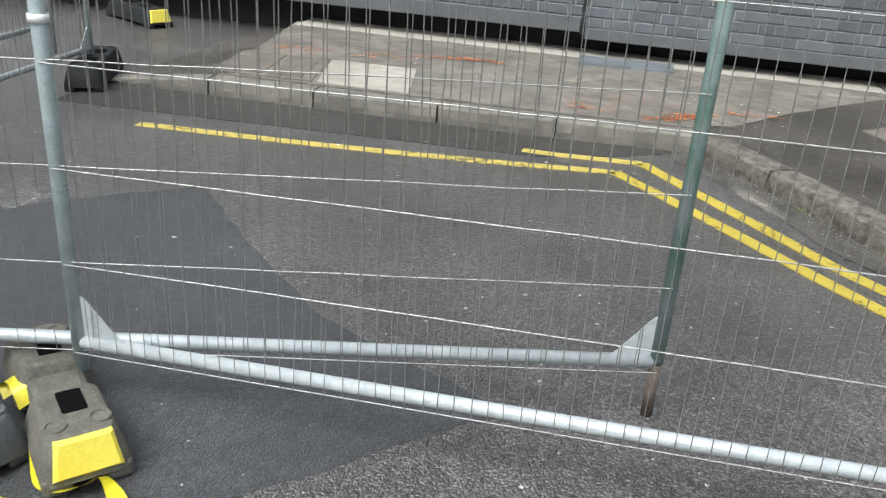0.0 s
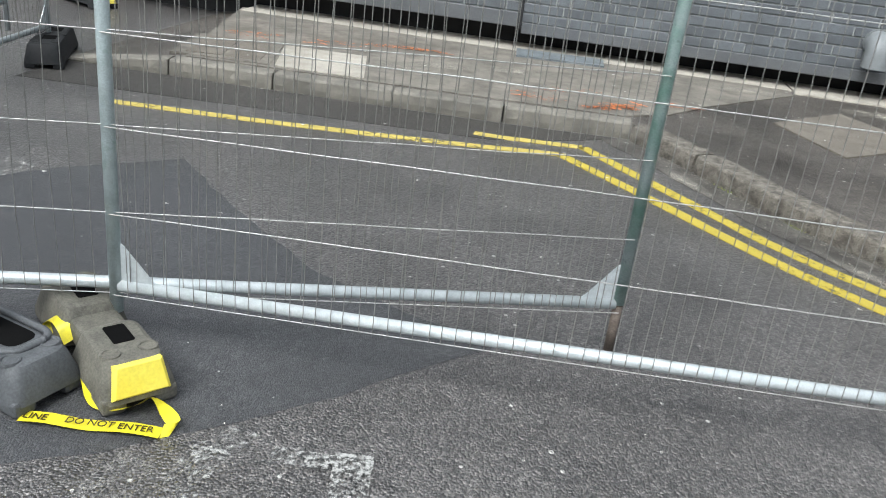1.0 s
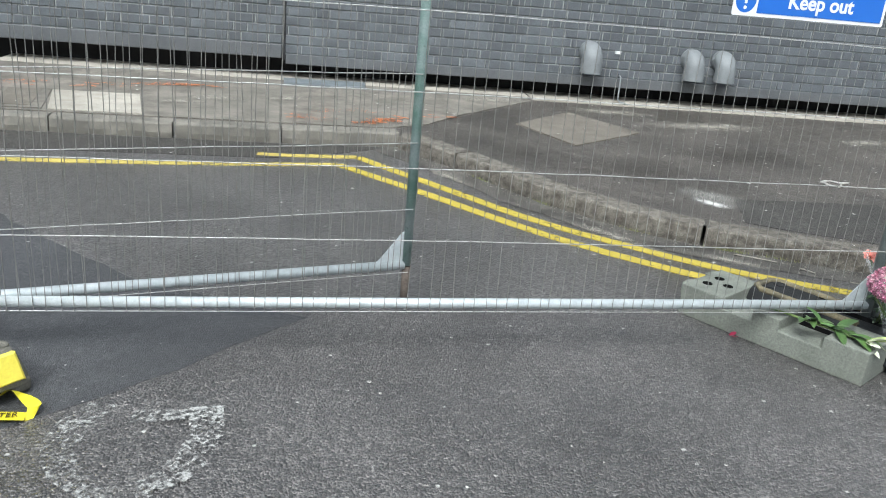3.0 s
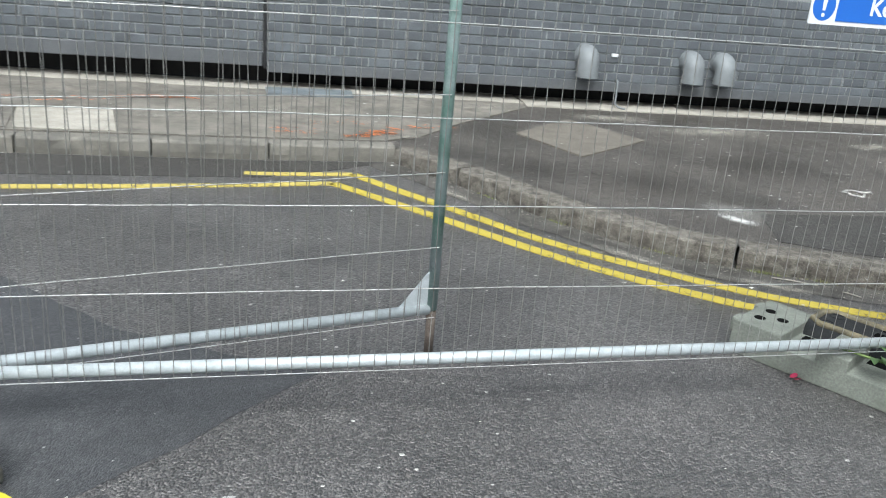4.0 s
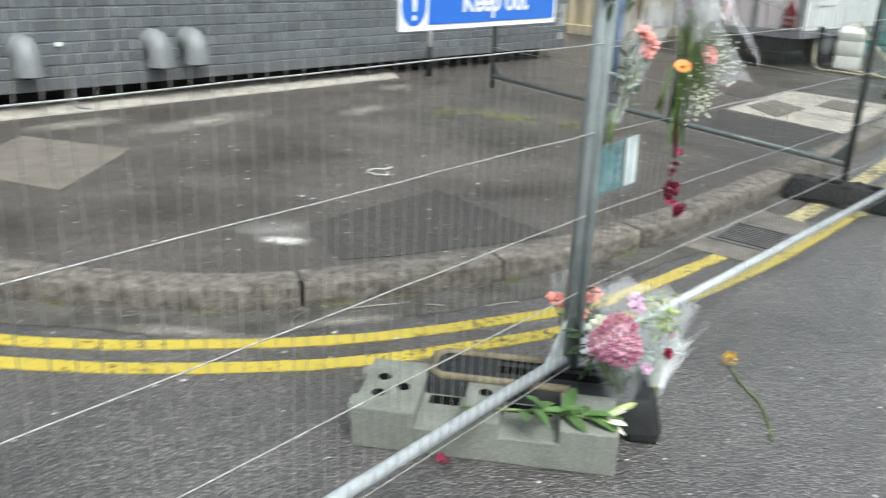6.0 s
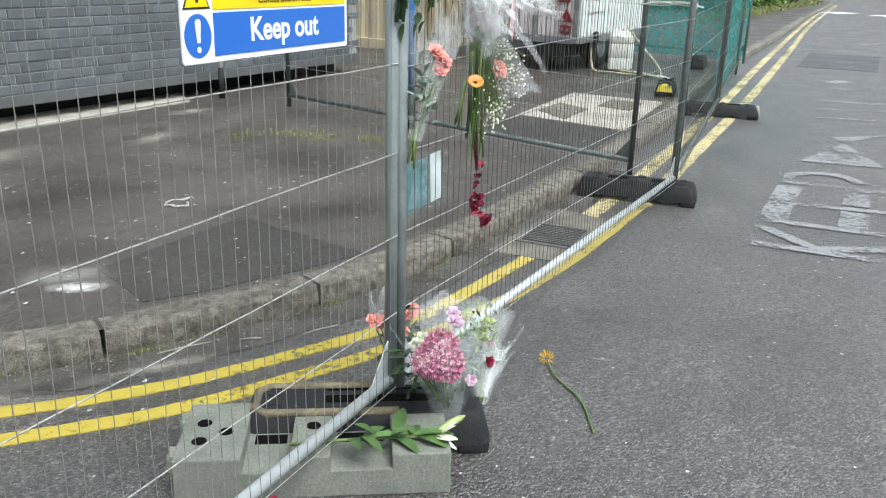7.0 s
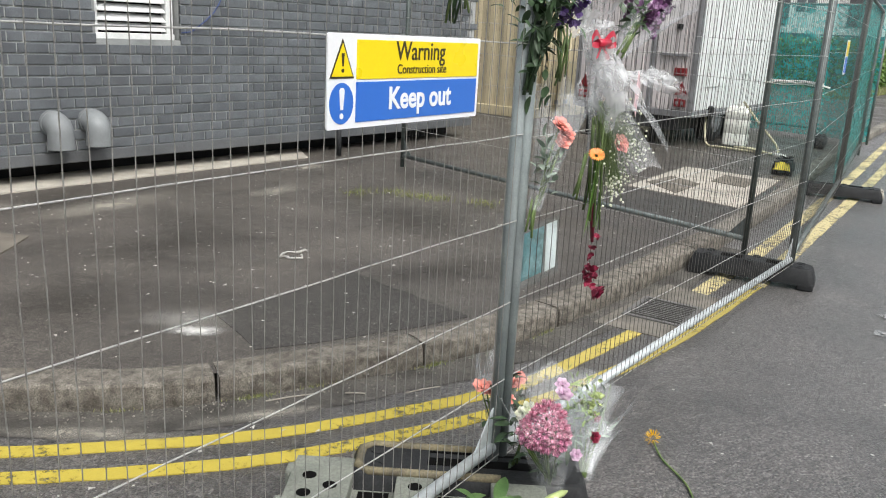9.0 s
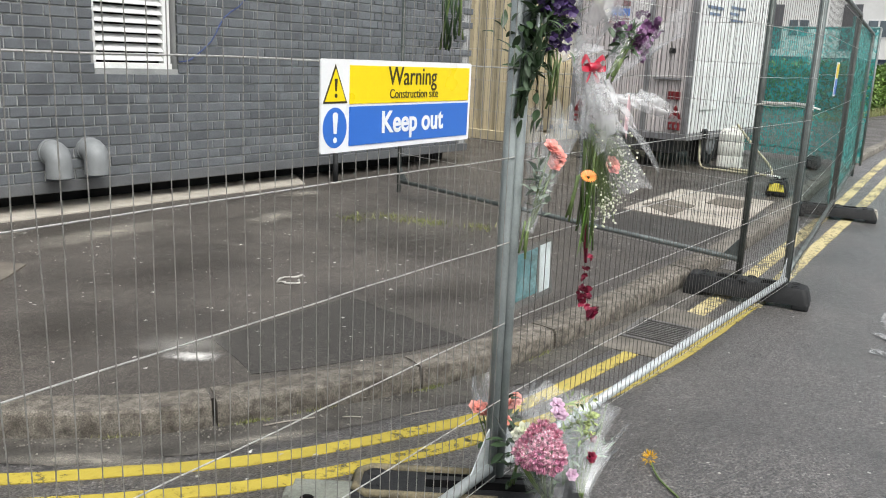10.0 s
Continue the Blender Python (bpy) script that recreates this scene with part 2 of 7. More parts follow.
RUST = material("rusty_steel", (0.16, 0.13, 0.11), 0.8, 0.2, (0.1, 0.08, 0.065), 30, 200, 0.25, 0.1)
BRICK = material("black_brick", (0.125, 0.136, 0.147), 0.34, 0.0, (0.09, 0.098, 0.106), 5, 160, 0.25, 0.08, random_amount=0.18, stain=(0.1, 0.102, 0.108), stain_scale=3, stain_cover=0.3)
BRICK_FAR = material("black_brick_joined", (0.125, 0.136, 0.147), 0.34, 0.0, (0.09, 0.098, 0.106), 5, 160, 0.25, 0.08, island=0.18, stain=(0.1, 0.102, 0.108), stain_scale=3, stain_cover=0.3)
MORTAR = material("grey_mortar", (0.38, 0.39, 0.38), 0.85, colour2=(0.2, 0.21, 0.21), scale=1.2, grain=200, grain_amount=0.25, bump=0.1)
# Near-black: paints in the shade of the wall-foot gap; also the joint strip.
BLACK_GAP = material("gap_shade_and_joint_black", (0.012, 0.012, 0.013), 0.7, scale=5)
DARK_PAINT = material("dark_grey_plinth_paint", (0.115, 0.12, 0.125), 0.5, colour2=(0.085, 0.09, 0.095), scale=3, grain=120, bump=0.05)
RUBBER = material("black_rubber", (0.016, 0.017, 0.018), 0.55, colour2=(0.026, 0.027, 0.028), scale=10, grain=140, grain_amount=0.25, bump=0.08, spec=0.18)
RUBBER_GREY = material("grey_dusty_plastic", (0.095, 0.1, 0.106), 0.6, colour2=(0.065, 0.07, 0.075), scale=9, grain=140, grain_amount=0.2, bump=0.06, stain=(0.15, 0.15, 0.145), stain_scale=8, stain_cover=0.3)
RUBBER_BROWN = material("dusty_brown_rubber", (0.135, 0.128, 0.105), 0.75, colour2=(0.085, 0.082, 0.068), scale=14, grain=140, grain_amount=0.25, bump=0.08, stain=(0.2, 0.19, 0.16), stain_scale=20, stain_cover=0.34)
RUBBER_TAN = material("muddy_rubber_rim", (0.2, 0.17, 0.1), 0.75, colour2=(0.09, 0.08, 0.055), scale=14, grain=140, grain_amount=0.25, bump=0.08)
HOLE = material("dark_hole", (0.006, 0.006, 0.006), 0.9, scale=5, bump=0, spec=0.05)
YELLOW = material("yellow_reflector", (0.9, 0.78, 0.12), 0.35, colour2=(0.88, 0.72, 0.08), scale=12, grain=100, grain_amount=0.06, bump=0.02, stain=(0.55, 0.42, 0.08), stain_scale=18, stain_cover=0.25)
BLOCK = material("grey_green_concrete_block", (0.2, 0.212, 0.18), 0.85, colour2=(0.15, 0.16, 0.137), scale=7, grain=130, grain_amount=0.2, bump=0.15, stain=(0.14, 0.15, 0.12), stain_scale=9, stain_cover=0.36)
SIGN_WHITE = material("sign_white_plastic", (0.8, 0.82, 0.84), 0.3, colour2=(0.76, 0.78, 0.8), scale=3, grain_amount=0.02, bump=0)
SIGN_YELLOW = material("sign_yellow", (0.85, 0.66, 0.005), 0.3, colour2=(0.82, 0.63, 0.005), scale=3, grain_amount=0.02, bump=0)
SIGN_BLUE = material("sign_blue", (0.03, 0.145, 0.56), 0.3, colour2=(0.035, 0.155, 0.55), scale=3, grain_amount=0.02, bump=0)
SIGN_BLACK = material("sign_dark_print", (0.04, 0.03, 0.012), 0.4, scale=3, grain_amount=0, bump=0)
PIPE = material("grey_pvc", (0.2, 0.215, 0.22), 0.5, colour2=(0.165, 0.175, 0.18), scale=8, grain=120, grain_amount=0.1, bump=0.03)
WHITE_PAINT = material("white_paint", (0.72, 0.73, 0.72), 0.5, colour2=(0.62, 0.63, 0.62), scale=4, grain=90, grain_amount=0.06, bump=0.03)


# ---- mesh helpers ----
def finish(name, bm, mat, smooth=False):
    me = bpy.data.meshes.new(name)
    bm.normal_update()
    if smooth:
        for f in bm.faces:
            f.smooth = True
    bm.to_mesh(me)
    bm.free()
    for mm in (mat if isinstance(mat, (list, tuple)) else [mat]):
        me.materials.append(mm)
    return me


def part(name, bm, mat, parent=None, label="", smooth=False):
    ob = new(name, finish(name, bm, mat, smooth))
    if parent:
        ob.parent = parent
    return tagged(ob, label)


def thing(name, label, category, m=None, group="", kind=""):
    ob = new(name)
    ob.empty_display_size = 0.1
    if m is not None:
        ob.matrix_world = m
    return tagged(ob, label, category, group, kind)


def box(bm, lo, hi, m=None, bevel=0.0, segs=1):
    """A box between two corners, bevelled."""
    vs = [bm.verts.new((x, y, z)) for z in (lo[2], hi[2]) for x, y in ((lo[0], lo[1]), (hi[0], lo[1]), (hi[0], hi[1]), (lo[0], hi[1]))]
    fs = [bm.faces.new([vs[i] for i in q]) for q in ((3, 2, 1, 0), (4, 5, 6, 7), (0, 1, 5, 4), (1, 2, 6, 5), (2, 3, 7, 6), (3, 0, 4, 7))]
    if bevel:
        es = list({e for f in fs for e in f.edges})
        r = bmesh.ops.bevel(bm, geom=es, offset=bevel, segments=segs, affect="EDGES", profile=0.5)
        vs = list({v for f in r["faces"] for v in f.verts} | {v for v in vs if v.is_valid})
    if m is not None:
        bmesh.ops.transform(bm, matrix=m, verts=vs)
    return vs


def tube(bm, pts, r, seg=8, caps=True, radii=None):
    """A round bar along a line of points."""
    pts = [Vector(p) for p in pts]
    rings, up = [], None
    for i, p in enumerate(pts):
        d = (pts[min(i + 1, len(pts) - 1)] - pts[max(i - 1, 0)]).normalized()
        if up is None or abs(up.dot(d)) > 0.98:
            up = Vector((0, 0, 1)) if abs(d.z) < 0.9 else Vector((0, 1, 0))
        a = d.cross(up).normalized()
        up = a.cross(d).normalized()
        rr = radii[i] if radii else r
        rings.append([bm.verts.new(p + rr * (math.cos(2 * math.pi * k / seg) * a + math.sin(2 * math.pi * k / seg) * up)) for k in range(seg)])
    for q, w in zip(rings, rings[1:]):
        for k in range(seg):
            f = bm.faces.new((q[k], q[(k + 1) % seg], w[(k + 1) % seg], w[k]))
            f.smooth = True
    if caps:
        bm.faces.new(rings[0][::-1])
        bm.faces.new(rings[-1])


def prism(bm, outline, z0, z1, m=None, bevel=0.0):
    """A flat outline (x, y) raised from z0 to z1."""
    lo = [bm.verts.new((x, y, z0)) for x, y in outline]
    hi = [bm.verts.new((x, y, z1)) for x, y in outline]
    n = len(outline)
    fs = [bm.faces.new(lo[::-1]), bm.faces.new(hi)]
    for i in range(n):
        fs.append(bm.faces.new((lo[i], lo[(i + 1) % n], hi[(i + 1) % n], hi[i])))
    vs = lo + hi
    if bevel:
        r = bmesh.ops.bevel(bm, geom=list(fs[1].edges), offset=bevel, segments=2, affect="EDGES", profile=0.5)
        vs = list({v for f in r["faces"] for v in f.verts} | {v for v in vs if v.is_valid})
    bmesh.ops.recalc_face_normals(bm, faces=[f for f in bm.faces if all(v in set(vs) for v in f.verts)])
    if m is not None:
        bmesh.ops.transform(bm, matrix=m, verts=vs)
    return vs


def curve_points(pts, step=0.12):
    """A smooth line through points (Catmull-Rom), resampled."""
    pts = [Vector(p) for p in pts]
    ext = [2 * pts[0] - pts[1]] + pts + [2 * pts[-1] - pts[-2]]
    out = []
    for a, b, c, d in zip(ext, ext[1:], ext[2:], ext[3:]):
        n = max(1, round((c - b).length / step))
        for i in range(n):
            t = i / n
            out.append(0.5 * (2 * b + (c - a) * t + (2 * a - 5 * b + 4 * c - d) * t * t + (3 * b - a - 3 * c + d) * t ** 3))
    return out + [pts[-1]]


def rise(x):
    """The street is almost level, climbing by a hair beyond the corner."""
    return 0.0006 * max(0.0, x - 6.0)


def strip(bm, line, width, lift, base=0.0, jitter=0.0):
    """A band along a line of plan points, lying on the street."""
    rows = []
    for i, p in enumerate(line):
        d = (line[min(i + 1, len(line) - 1)] - line[max(i - 1, 0)]).normalized()
        nrm = Vector((-d.y, d.x))
        rows.append([])
        for s in (-0.5, 0.5):
            q = Vector((p.x, p.y)) + nrm * s * (width + random.uniform(-jitter, jitter))
            z = rise(q.x) + base
            rows[-1] += [bm.verts.new((q.x, q.y, z - 0.002)), bm.verts.new((q.x, q.y, z + lift))]
    for a, b in zip(rows, rows[1:]):
        bm.faces.new((a[1], b[1], b[3], a[3]))
        bm.faces.new((a[0], b[0], b[1], a[1]))
        bm.faces.new((a[3], b[3], b[2], a[2]))
    bmesh.ops.recalc_face_normals(bm, faces=bm.faces)


def plate(bm, outline, lift, base=0.0, thick=0.02):
    """A thin flat piece with a given plan outline, lying on the street."""
    hi = [bm.verts.new((x, y, rise(x) + base + lift)) for x, y in outline]
    lo = [bm.verts.new((x, y, rise(x) + base + lift - thick)) for x, y in outline]
    n = len(hi)
    bm.faces.new(hi)
    for i in range(n):
        bm.faces.new((lo[i], lo[(i + 1) % n], hi[(i + 1) % n], hi[i]))
    bmesh.ops.recalc_face_normals(bm, faces=bm.faces)


# ---- more materials ----
TAN = material("tan_container_paint", (0.58, 0.5, 0.33), 0.55, colour2=(0.48, 0.41, 0.27), scale=2, grain=60, grain_amount=0.08, bump=0.03, stain=(0.22, 0.17, 0.09), stain_scale=3, stain_cover=0.3)
# White panel greyed in its colour for the rear's shade and dirt.
TRAILER_GREYED = material("trailer_shade_greyed_panel", (0.6, 0.555, 0.55), 0.4, colour2=(0.52, 0.48, 0.475), scale=2, grain=60, grain_amount=0.05, bump=0.02, stain=(0.42, 0.4, 0.38), stain_scale=3, stain_cover=0.3)
GREY_TRIM = material("grey_trim", (0.28, 0.28, 0.29), 0.5, 0.3, scale=6)
RED_LENS = material("red_lens", (0.2, 0.014, 0.018), 0.3, colour2=(0.13, 0.01, 0.012), scale=20, grain_amount=0.1, bump=0.02)
TANK = material("white_plastic_tank", (0.72, 0.71, 0.66), 0.5, colour2=(0.62, 0.61, 0.56), scale=5, grain_amount=0.05, bump=0.02)
HOSE = material("cream_hose", (0.52, 0.48, 0.33), 0.6, scale=10)
TEAL = film_material("teal_debris_net", (0.78, 0.98, 0.96), 0.6, 0.5, 14, (0.25, 0.75, 0.68))
TEAL.node_tree.nodes["Principled BSDF"].inputs["Base Color"].default_value = (0.05, 0.42, 0.4, 1)
FILM = film_material("clear_film", (0.96, 0.97, 0.98), 0.22, 0.18)
FILM_SOFT = film_material("milky_film", (0.95, 0.96, 0.97), 0.3, 0.17)
FILM_WHITE = film_material("white_film", (0.95, 0.95, 0.95), 0.3, 0.3)
FILM_BAG = film_material("blue_card_pocket", (0.9, 0.96, 0.97), 0.12, 0.06, 12)
BLUE_POST = material("blue_painted_steel", (0.035, 0.13, 0.31), 0.4, colour2=(0.03, 0.1, 0.25), scale=8, grain_amount=0.1, bump=0.03)
HEDGE = material("hedge_leaves", (0.13, 0.22, 0.035), 0.55, colour2=(0.085, 0.165, 0.028), scale=3, grain=20, grain_amount=0.3, bump=0, island=0.45)
GRASS = material("grass_blades", (0.17, 0.21, 0.06), 0.6, colour2=(0.22, 0.21, 0.1), scale=8, grain_amount=0.2, bump=0, island=0.4)
RENDER_WHITE = material("white_render", (0.72, 0.72, 0.7), 0.7, colour2=(0.66, 0.66, 0.64), scale=1, grain=30, grain_amount=0.05, bump=0.02)
BLUE_GREY = material("blue_grey_cladding", (0.16, 0.22, 0.32), 0.6, scale=2, grain=30, grain_amount=0.06, bump=0)
DARK_PANEL = material("dark_grey_panel", (0.11, 0.11, 0.12), 0.5, scale=2)
GLASS_DARK = material("window_glass", (0.12, 0.15, 0.17), 0.08, scale=2, grain_amount=0, bump=0, rough_var=0.02)
STEM = material("flower_stem", (0.14, 0.2, 0.06), 0.5, colour2=(0.09, 0.14, 0.045), scale=15, grain_amount=0.15, bump=0)
LEAF = material("flower_leaf", (0.075, 0.17, 0.025), 0.42, colour2=(0.12, 0.24, 0.045), scale=20, grain_amount=0.15, bump=0, island=0.3)
LILY_LEAF = material("lily_leaf", (0.06, 0.125, 0.035), 0.4, colour2=(0.1, 0.175, 0.055), scale=18, grain_amount=0.15, bump=0, island=0.3)
LEAF_DARK = material("dark_foliage", (0.03, 0.06, 0.025), 0.5, colour2=(0.045, 0.085, 0.035), scale=20, grain_amount=0.15, bump=0, island=0.35)
PINK = material("dusky_pink_petal", (0.42, 0.1, 0.2), 0.55, colour2=(0.84, 0.6, 0.66), scale=130, grain=300, grain_amount=0.15, bump=0, island=0.35)
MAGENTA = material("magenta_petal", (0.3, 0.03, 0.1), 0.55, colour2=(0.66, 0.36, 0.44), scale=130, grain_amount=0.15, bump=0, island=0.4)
PINK_DEEP = material("deep_pink_petal", (0.36, 0.06, 0.17), 0.55, colour2=(0.74, 0.4, 0.52), scale=130, grain=300, grain_amount=0.15, bump=0, island=0.45)
LILAC_PINK = material("lilac_pink_petal", (0.46, 0.28, 0.42), 0.55, colour2=(0.66, 0.5, 0.6), scale=30, grain_amount=0.1, bump=0, island=0.2)
CORAL = material("coral_petal", (0.76, 0.24, 0.2), 0.5, colour2=(0.84, 0.4, 0.33), scale=30, grain_amount=0.08, bump=0, island=0.15)
WHITE_PETAL = material("cream_white_petal", (0.74, 0.74, 0.66), 0.5, colour2=(0.66, 0.7, 0.5), scale=30, grain_amount=0.06, bump=0, island=0.1)
LIME = material("lime_green_bloom", (0.42, 0.5, 0.2), 0.5, scale=30, grain_amount=0.1, bump=0, island=0.2)
PURPLE = material("purple_petal", (0.045, 0.025, 0.095), 0.55, colour2=(0.1, 0.055, 0.2), scale=25, grain_amount=0.15, bump=0, island=0.5)
PLUM = material("plum_petal", (0.14, 0.05, 0.14), 0.55, colour2=(0.2, 0.09, 0.2), scale=25, grain_amount=0.15, bump=0, island=0.5)
DARK_RED = material("dark_red_petal", (0.13, 0.009, 0.028), 0.5, colour2=(0.3, 0.016, 0.055), scale=30, grain_amount=0.15, bump=0, island=0.3)
ORANGE_PETAL = material("orange_petal", (0.85, 0.27, 0.05), 0.5, scale=30, grain_amount=0.1, bump=0, island=0.2)
YELLOW_PETAL = material("yellow_petal", (0.85, 0.5, 0.01), 0.5, scale=30, grain_amount=0.1, bump=0, island=0.2)
RIBBON = material("red_ribbon", (0.5, 0.02, 0.05), 0.35, scale=30, grain_amount=0.1, bump=0)
ORANGE_SPRAY = worn_paint("orange_spray_paint", (0.75, 0.24, 0.08), 0.6, 45)
TAPE = material("yellow_tape", (0.83, 0.72, 0.03), 0.35, scale=20, grain_amount=0.05, bump=0.02)
CORD = material("white_cord", (0.8, 0.79, 0.74), 0.7, scale=60, grain_amount=0.15, bump=0.05)
PAPER = material("white_card", (0.78, 0.78, 0.76), 0.6, scale=10, grain_amount=0.03, bump=0)
LEAF_PALE = material("pale_green_sprig", (0.26, 0.33, 0.15), 0.55, colour2=(0.18, 0.25, 0.1), scale=30, grain_amount=0.15, bump=0, island=0.3)
LEAF_GREY = material("grey_green_leaf", (0.3, 0.36, 0.3), 0.6, colour2=(0.2, 0.26, 0.2), scale=30, grain_amount=0.15, bump=0, island=0.3)
CARD_TEAL = material("teal_printed_card", (0.07, 0.2, 0.215), 0.45, colour2=(0.2, 0.33, 0.34), scale=18, grain=90, grain_amount=0.2, bump=0, stain=(0.05, 0.08, 0.075), stain_scale=24, stain_cover=0.42)
PINK_CARD = material("pale_pink_card", (0.72, 0.5, 0.53), 0.5, scale=25, grain_amount=0.1, bump=0)
STEEL_COVER = material("blue_grey_steel_cover", (0.2, 0.23, 0.25), 0.5, 0.2, (0.14, 0.16, 0.17), 5, 90, 0.2, 0.06, stain=(0.3, 0.31, 0.31), stain_scale=6, stain_cover=0.35)
IRON = material("cast_iron", (0.15, 0.147, 0.14), 0.5, 0.2, (0.1, 0.098, 0.094), 12, 120, 0.25, 0.08)
CABLE_BLUE = material("blue_cable", (0.03, 0.06, 0.2), 0.4, scale=30)
BROWN_SLAB = material("brown_patch", (0.17, 0.152, 0.125), 0.85, colour2=(0.125, 0.11, 0.09), scale=6, grain=160, grain_amount=0.3, bump=0.15, stain=(0.17, 0.155, 0.13), stain_scale=9, stain_cover=0.25)
LITTER = material("litter_bits", (0.6, 0.59, 0.55), 0.7, scale=30, island=0.4)
YELLOW_MID = worn_paint("scuffed_yellow_paint", (0.56, 0.45, 0.11), 0.36)
DUST = worn_paint("thin_powder_dust", (0.34, 0.33, 0.31), 0.74, 110)
YELLOW_WORN = worn_paint("pale_worn_yellow_paint", (0.6, 0.52, 0.28), 0.48)


def smear_material(name, colour, strength, noise_scale=9.0):
    """Powder or dirt lying thin, fading unevenly from the middle of its own patch."""
    m = bpy.data.materials.new(name)
    m.use_nodes = True
    n, l = m.node_tree.nodes, m.node_tree.links
    b = n["Principled BSDF"]
    b.inputs["Base Color"].default_value, b.inputs["Roughness"].default_value = (*colour, 1), 0.9
    tc = n.new("ShaderNodeTexCoord")
    dist = n.new("ShaderNodeVectorMath")
    dist.operation = "LENGTH"
    l.new(tc.outputs["Object"], dist.inputs[0])
    ns = n.new("ShaderNodeTexNoise")
    ns.inputs["Scale"].default_value, ns.inputs["Detail"].default_value, ns.inputs["Roughness"].default_value = noise_scale, 8, 0.75
    l.new(n.new("ShaderNodeNewGeometry").outputs["Position"], ns.inputs["Vector"])
    add = n.new("ShaderNodeMath")
    add.operation = "MULTIPLY_ADD"
    add.inputs[1].default_value = 1.5
    l.new(ns.outputs[0], add.inputs[0])
    l.new(dist.outputs["Value"], add.inputs[2])
    mr = n.new("ShaderNodeMapRange")
    mr.inputs["From Min"].default_value, mr.inputs["From Max"].default_value = 0.75, 1.5
    mr.inputs["To Min"].default_value, mr.inputs["To Max"].default_value = strength, 0.0
    l.new(add.outputs[0], mr.inputs["Value"])
    tr, ms = n.new("ShaderNodeBsdfTransparent"), n.new("ShaderNodeMixShader")
    l.new(mr.outputs[0], ms.inputs[0])
    l.new(tr.outputs[0], ms.inputs[1])
    l.new(b.outputs[0], ms.inputs[2])
    l.new(ms.outputs[0], n["Material Output"].inputs[0])
    return m


POWDER = smear_material("white_powder_smear", (0.62, 0.61, 0.58), 0.95, 22)
POWDER_THIN = smear_material("thin_powder_haze", (0.4, 0.39, 0.36), 0.5, 7)
MORTAR_SMEAR = smear_material("dried_mortar_smear", (0.36, 0.335, 0.285), 0.6, 9)
DAMP = smear_material("dark_damp_stain", (0.035, 0.03, 0.024), 0.28, 4)
GUTTER = material("dirty_gutter_concrete", (0.11, 0.102, 0.09), 0.75, colour2=(0.045, 0.041, 0.035), scale=4, grain=150, grain_amount=0.5, bump=0.35, stain=(0.16, 0.148, 0.125), stain_scale=7, stain_cover=0.33)
GRIT = material("gutter_grit", (0.22, 0.205, 0.18), 0.85, colour2=(0.16, 0.15, 0.13), scale=40, grain_amount=0.2, bump=0, island=0.5)
MARK_WHITE = worn_paint("faded_white_marking", (0.29, 0.295, 0.3), 0.48, 30)


# ---- ground ----
KERB_H = 0.108
KERB_LINE = [(0.424, 5.107), (0.806, 4.561), (1.237, 3.885), (1.662, 3.416), (1.995, 3.197), (2.395, 3.027), (2.794, 2.867), (3.222, 2.758), (3.612, 2.700), (4.594, 2.676), (6.198, 2.722)]
FAR_KERB = [(8.713, 2.939), (12.302, 3.416), (16.309, 3.762), (20.709, 4.079), (29.660, 4.839), (37.989, 5.429), (49.057, 6.204)]


def ground():
    xs = [-400, -60, -12] + [x * 0.5 for x in range(-20, 100)] + [60, 100, 400]
    ys = [-400, -60, -12, -4] + [y * 0.5 for y in range(-6, 17)] + [14, 30, 80, 400]
    bm = bmesh.new()
    grid = [[bm.verts.new((x, y, rise(min(x, 48)))) for y in ys] for x in xs]
    for a, b in zip(grid, grid[1:]):
        for i in range(len(ys) - 1):
            bm.faces.new((a[i], b[i], b[i + 1], a[i + 1]))
    return tagged(part("road", bm, ASPHALT), "dark grey coarse worn asphalt street, damp in places", "road", kind="structure")


road = ground()


def footway():
    """Raised pavement between the kerb and the wall, sloping down to the street at its end."""
    line = [Vector((-2.633, 4.903)), Vector((-0.379, 5.012)), Vector((0.424, 5.107))] + curve_points([Vector(p) for p in KERB_LINE + FAR_KERB], 0.15)[1:]
    bm = bmesh.new()
    rows = []
    far_y = 12.0
    front = [(-3.4, 5.0, 0.004)] + [(p.x, p.y + 0.06, KERB_H - 0.004) for p in line]
    for x, y, h in front:
        row = []
        for k in range(13):
            yy = y + (far_y - y) * k / 12
            row.append(bm.verts.new((x, yy, rise(x) + h)))
        rows.append(row)
    for a, b in zip(rows, rows[1:]):
        for i in range(12):
            bm.faces.new((a[i], b[i], b[i + 1], a[i + 1]))
    for v in list(bm.verts):
        v.co.z += 0.0015 * noise.noise(v.co * 1.3)
    return tagged(part("pavement", bm, FOOTWAY), "brownish grey worn asphalt pavement with litter specks", "pavement", kind="structure")


pavement = footway()


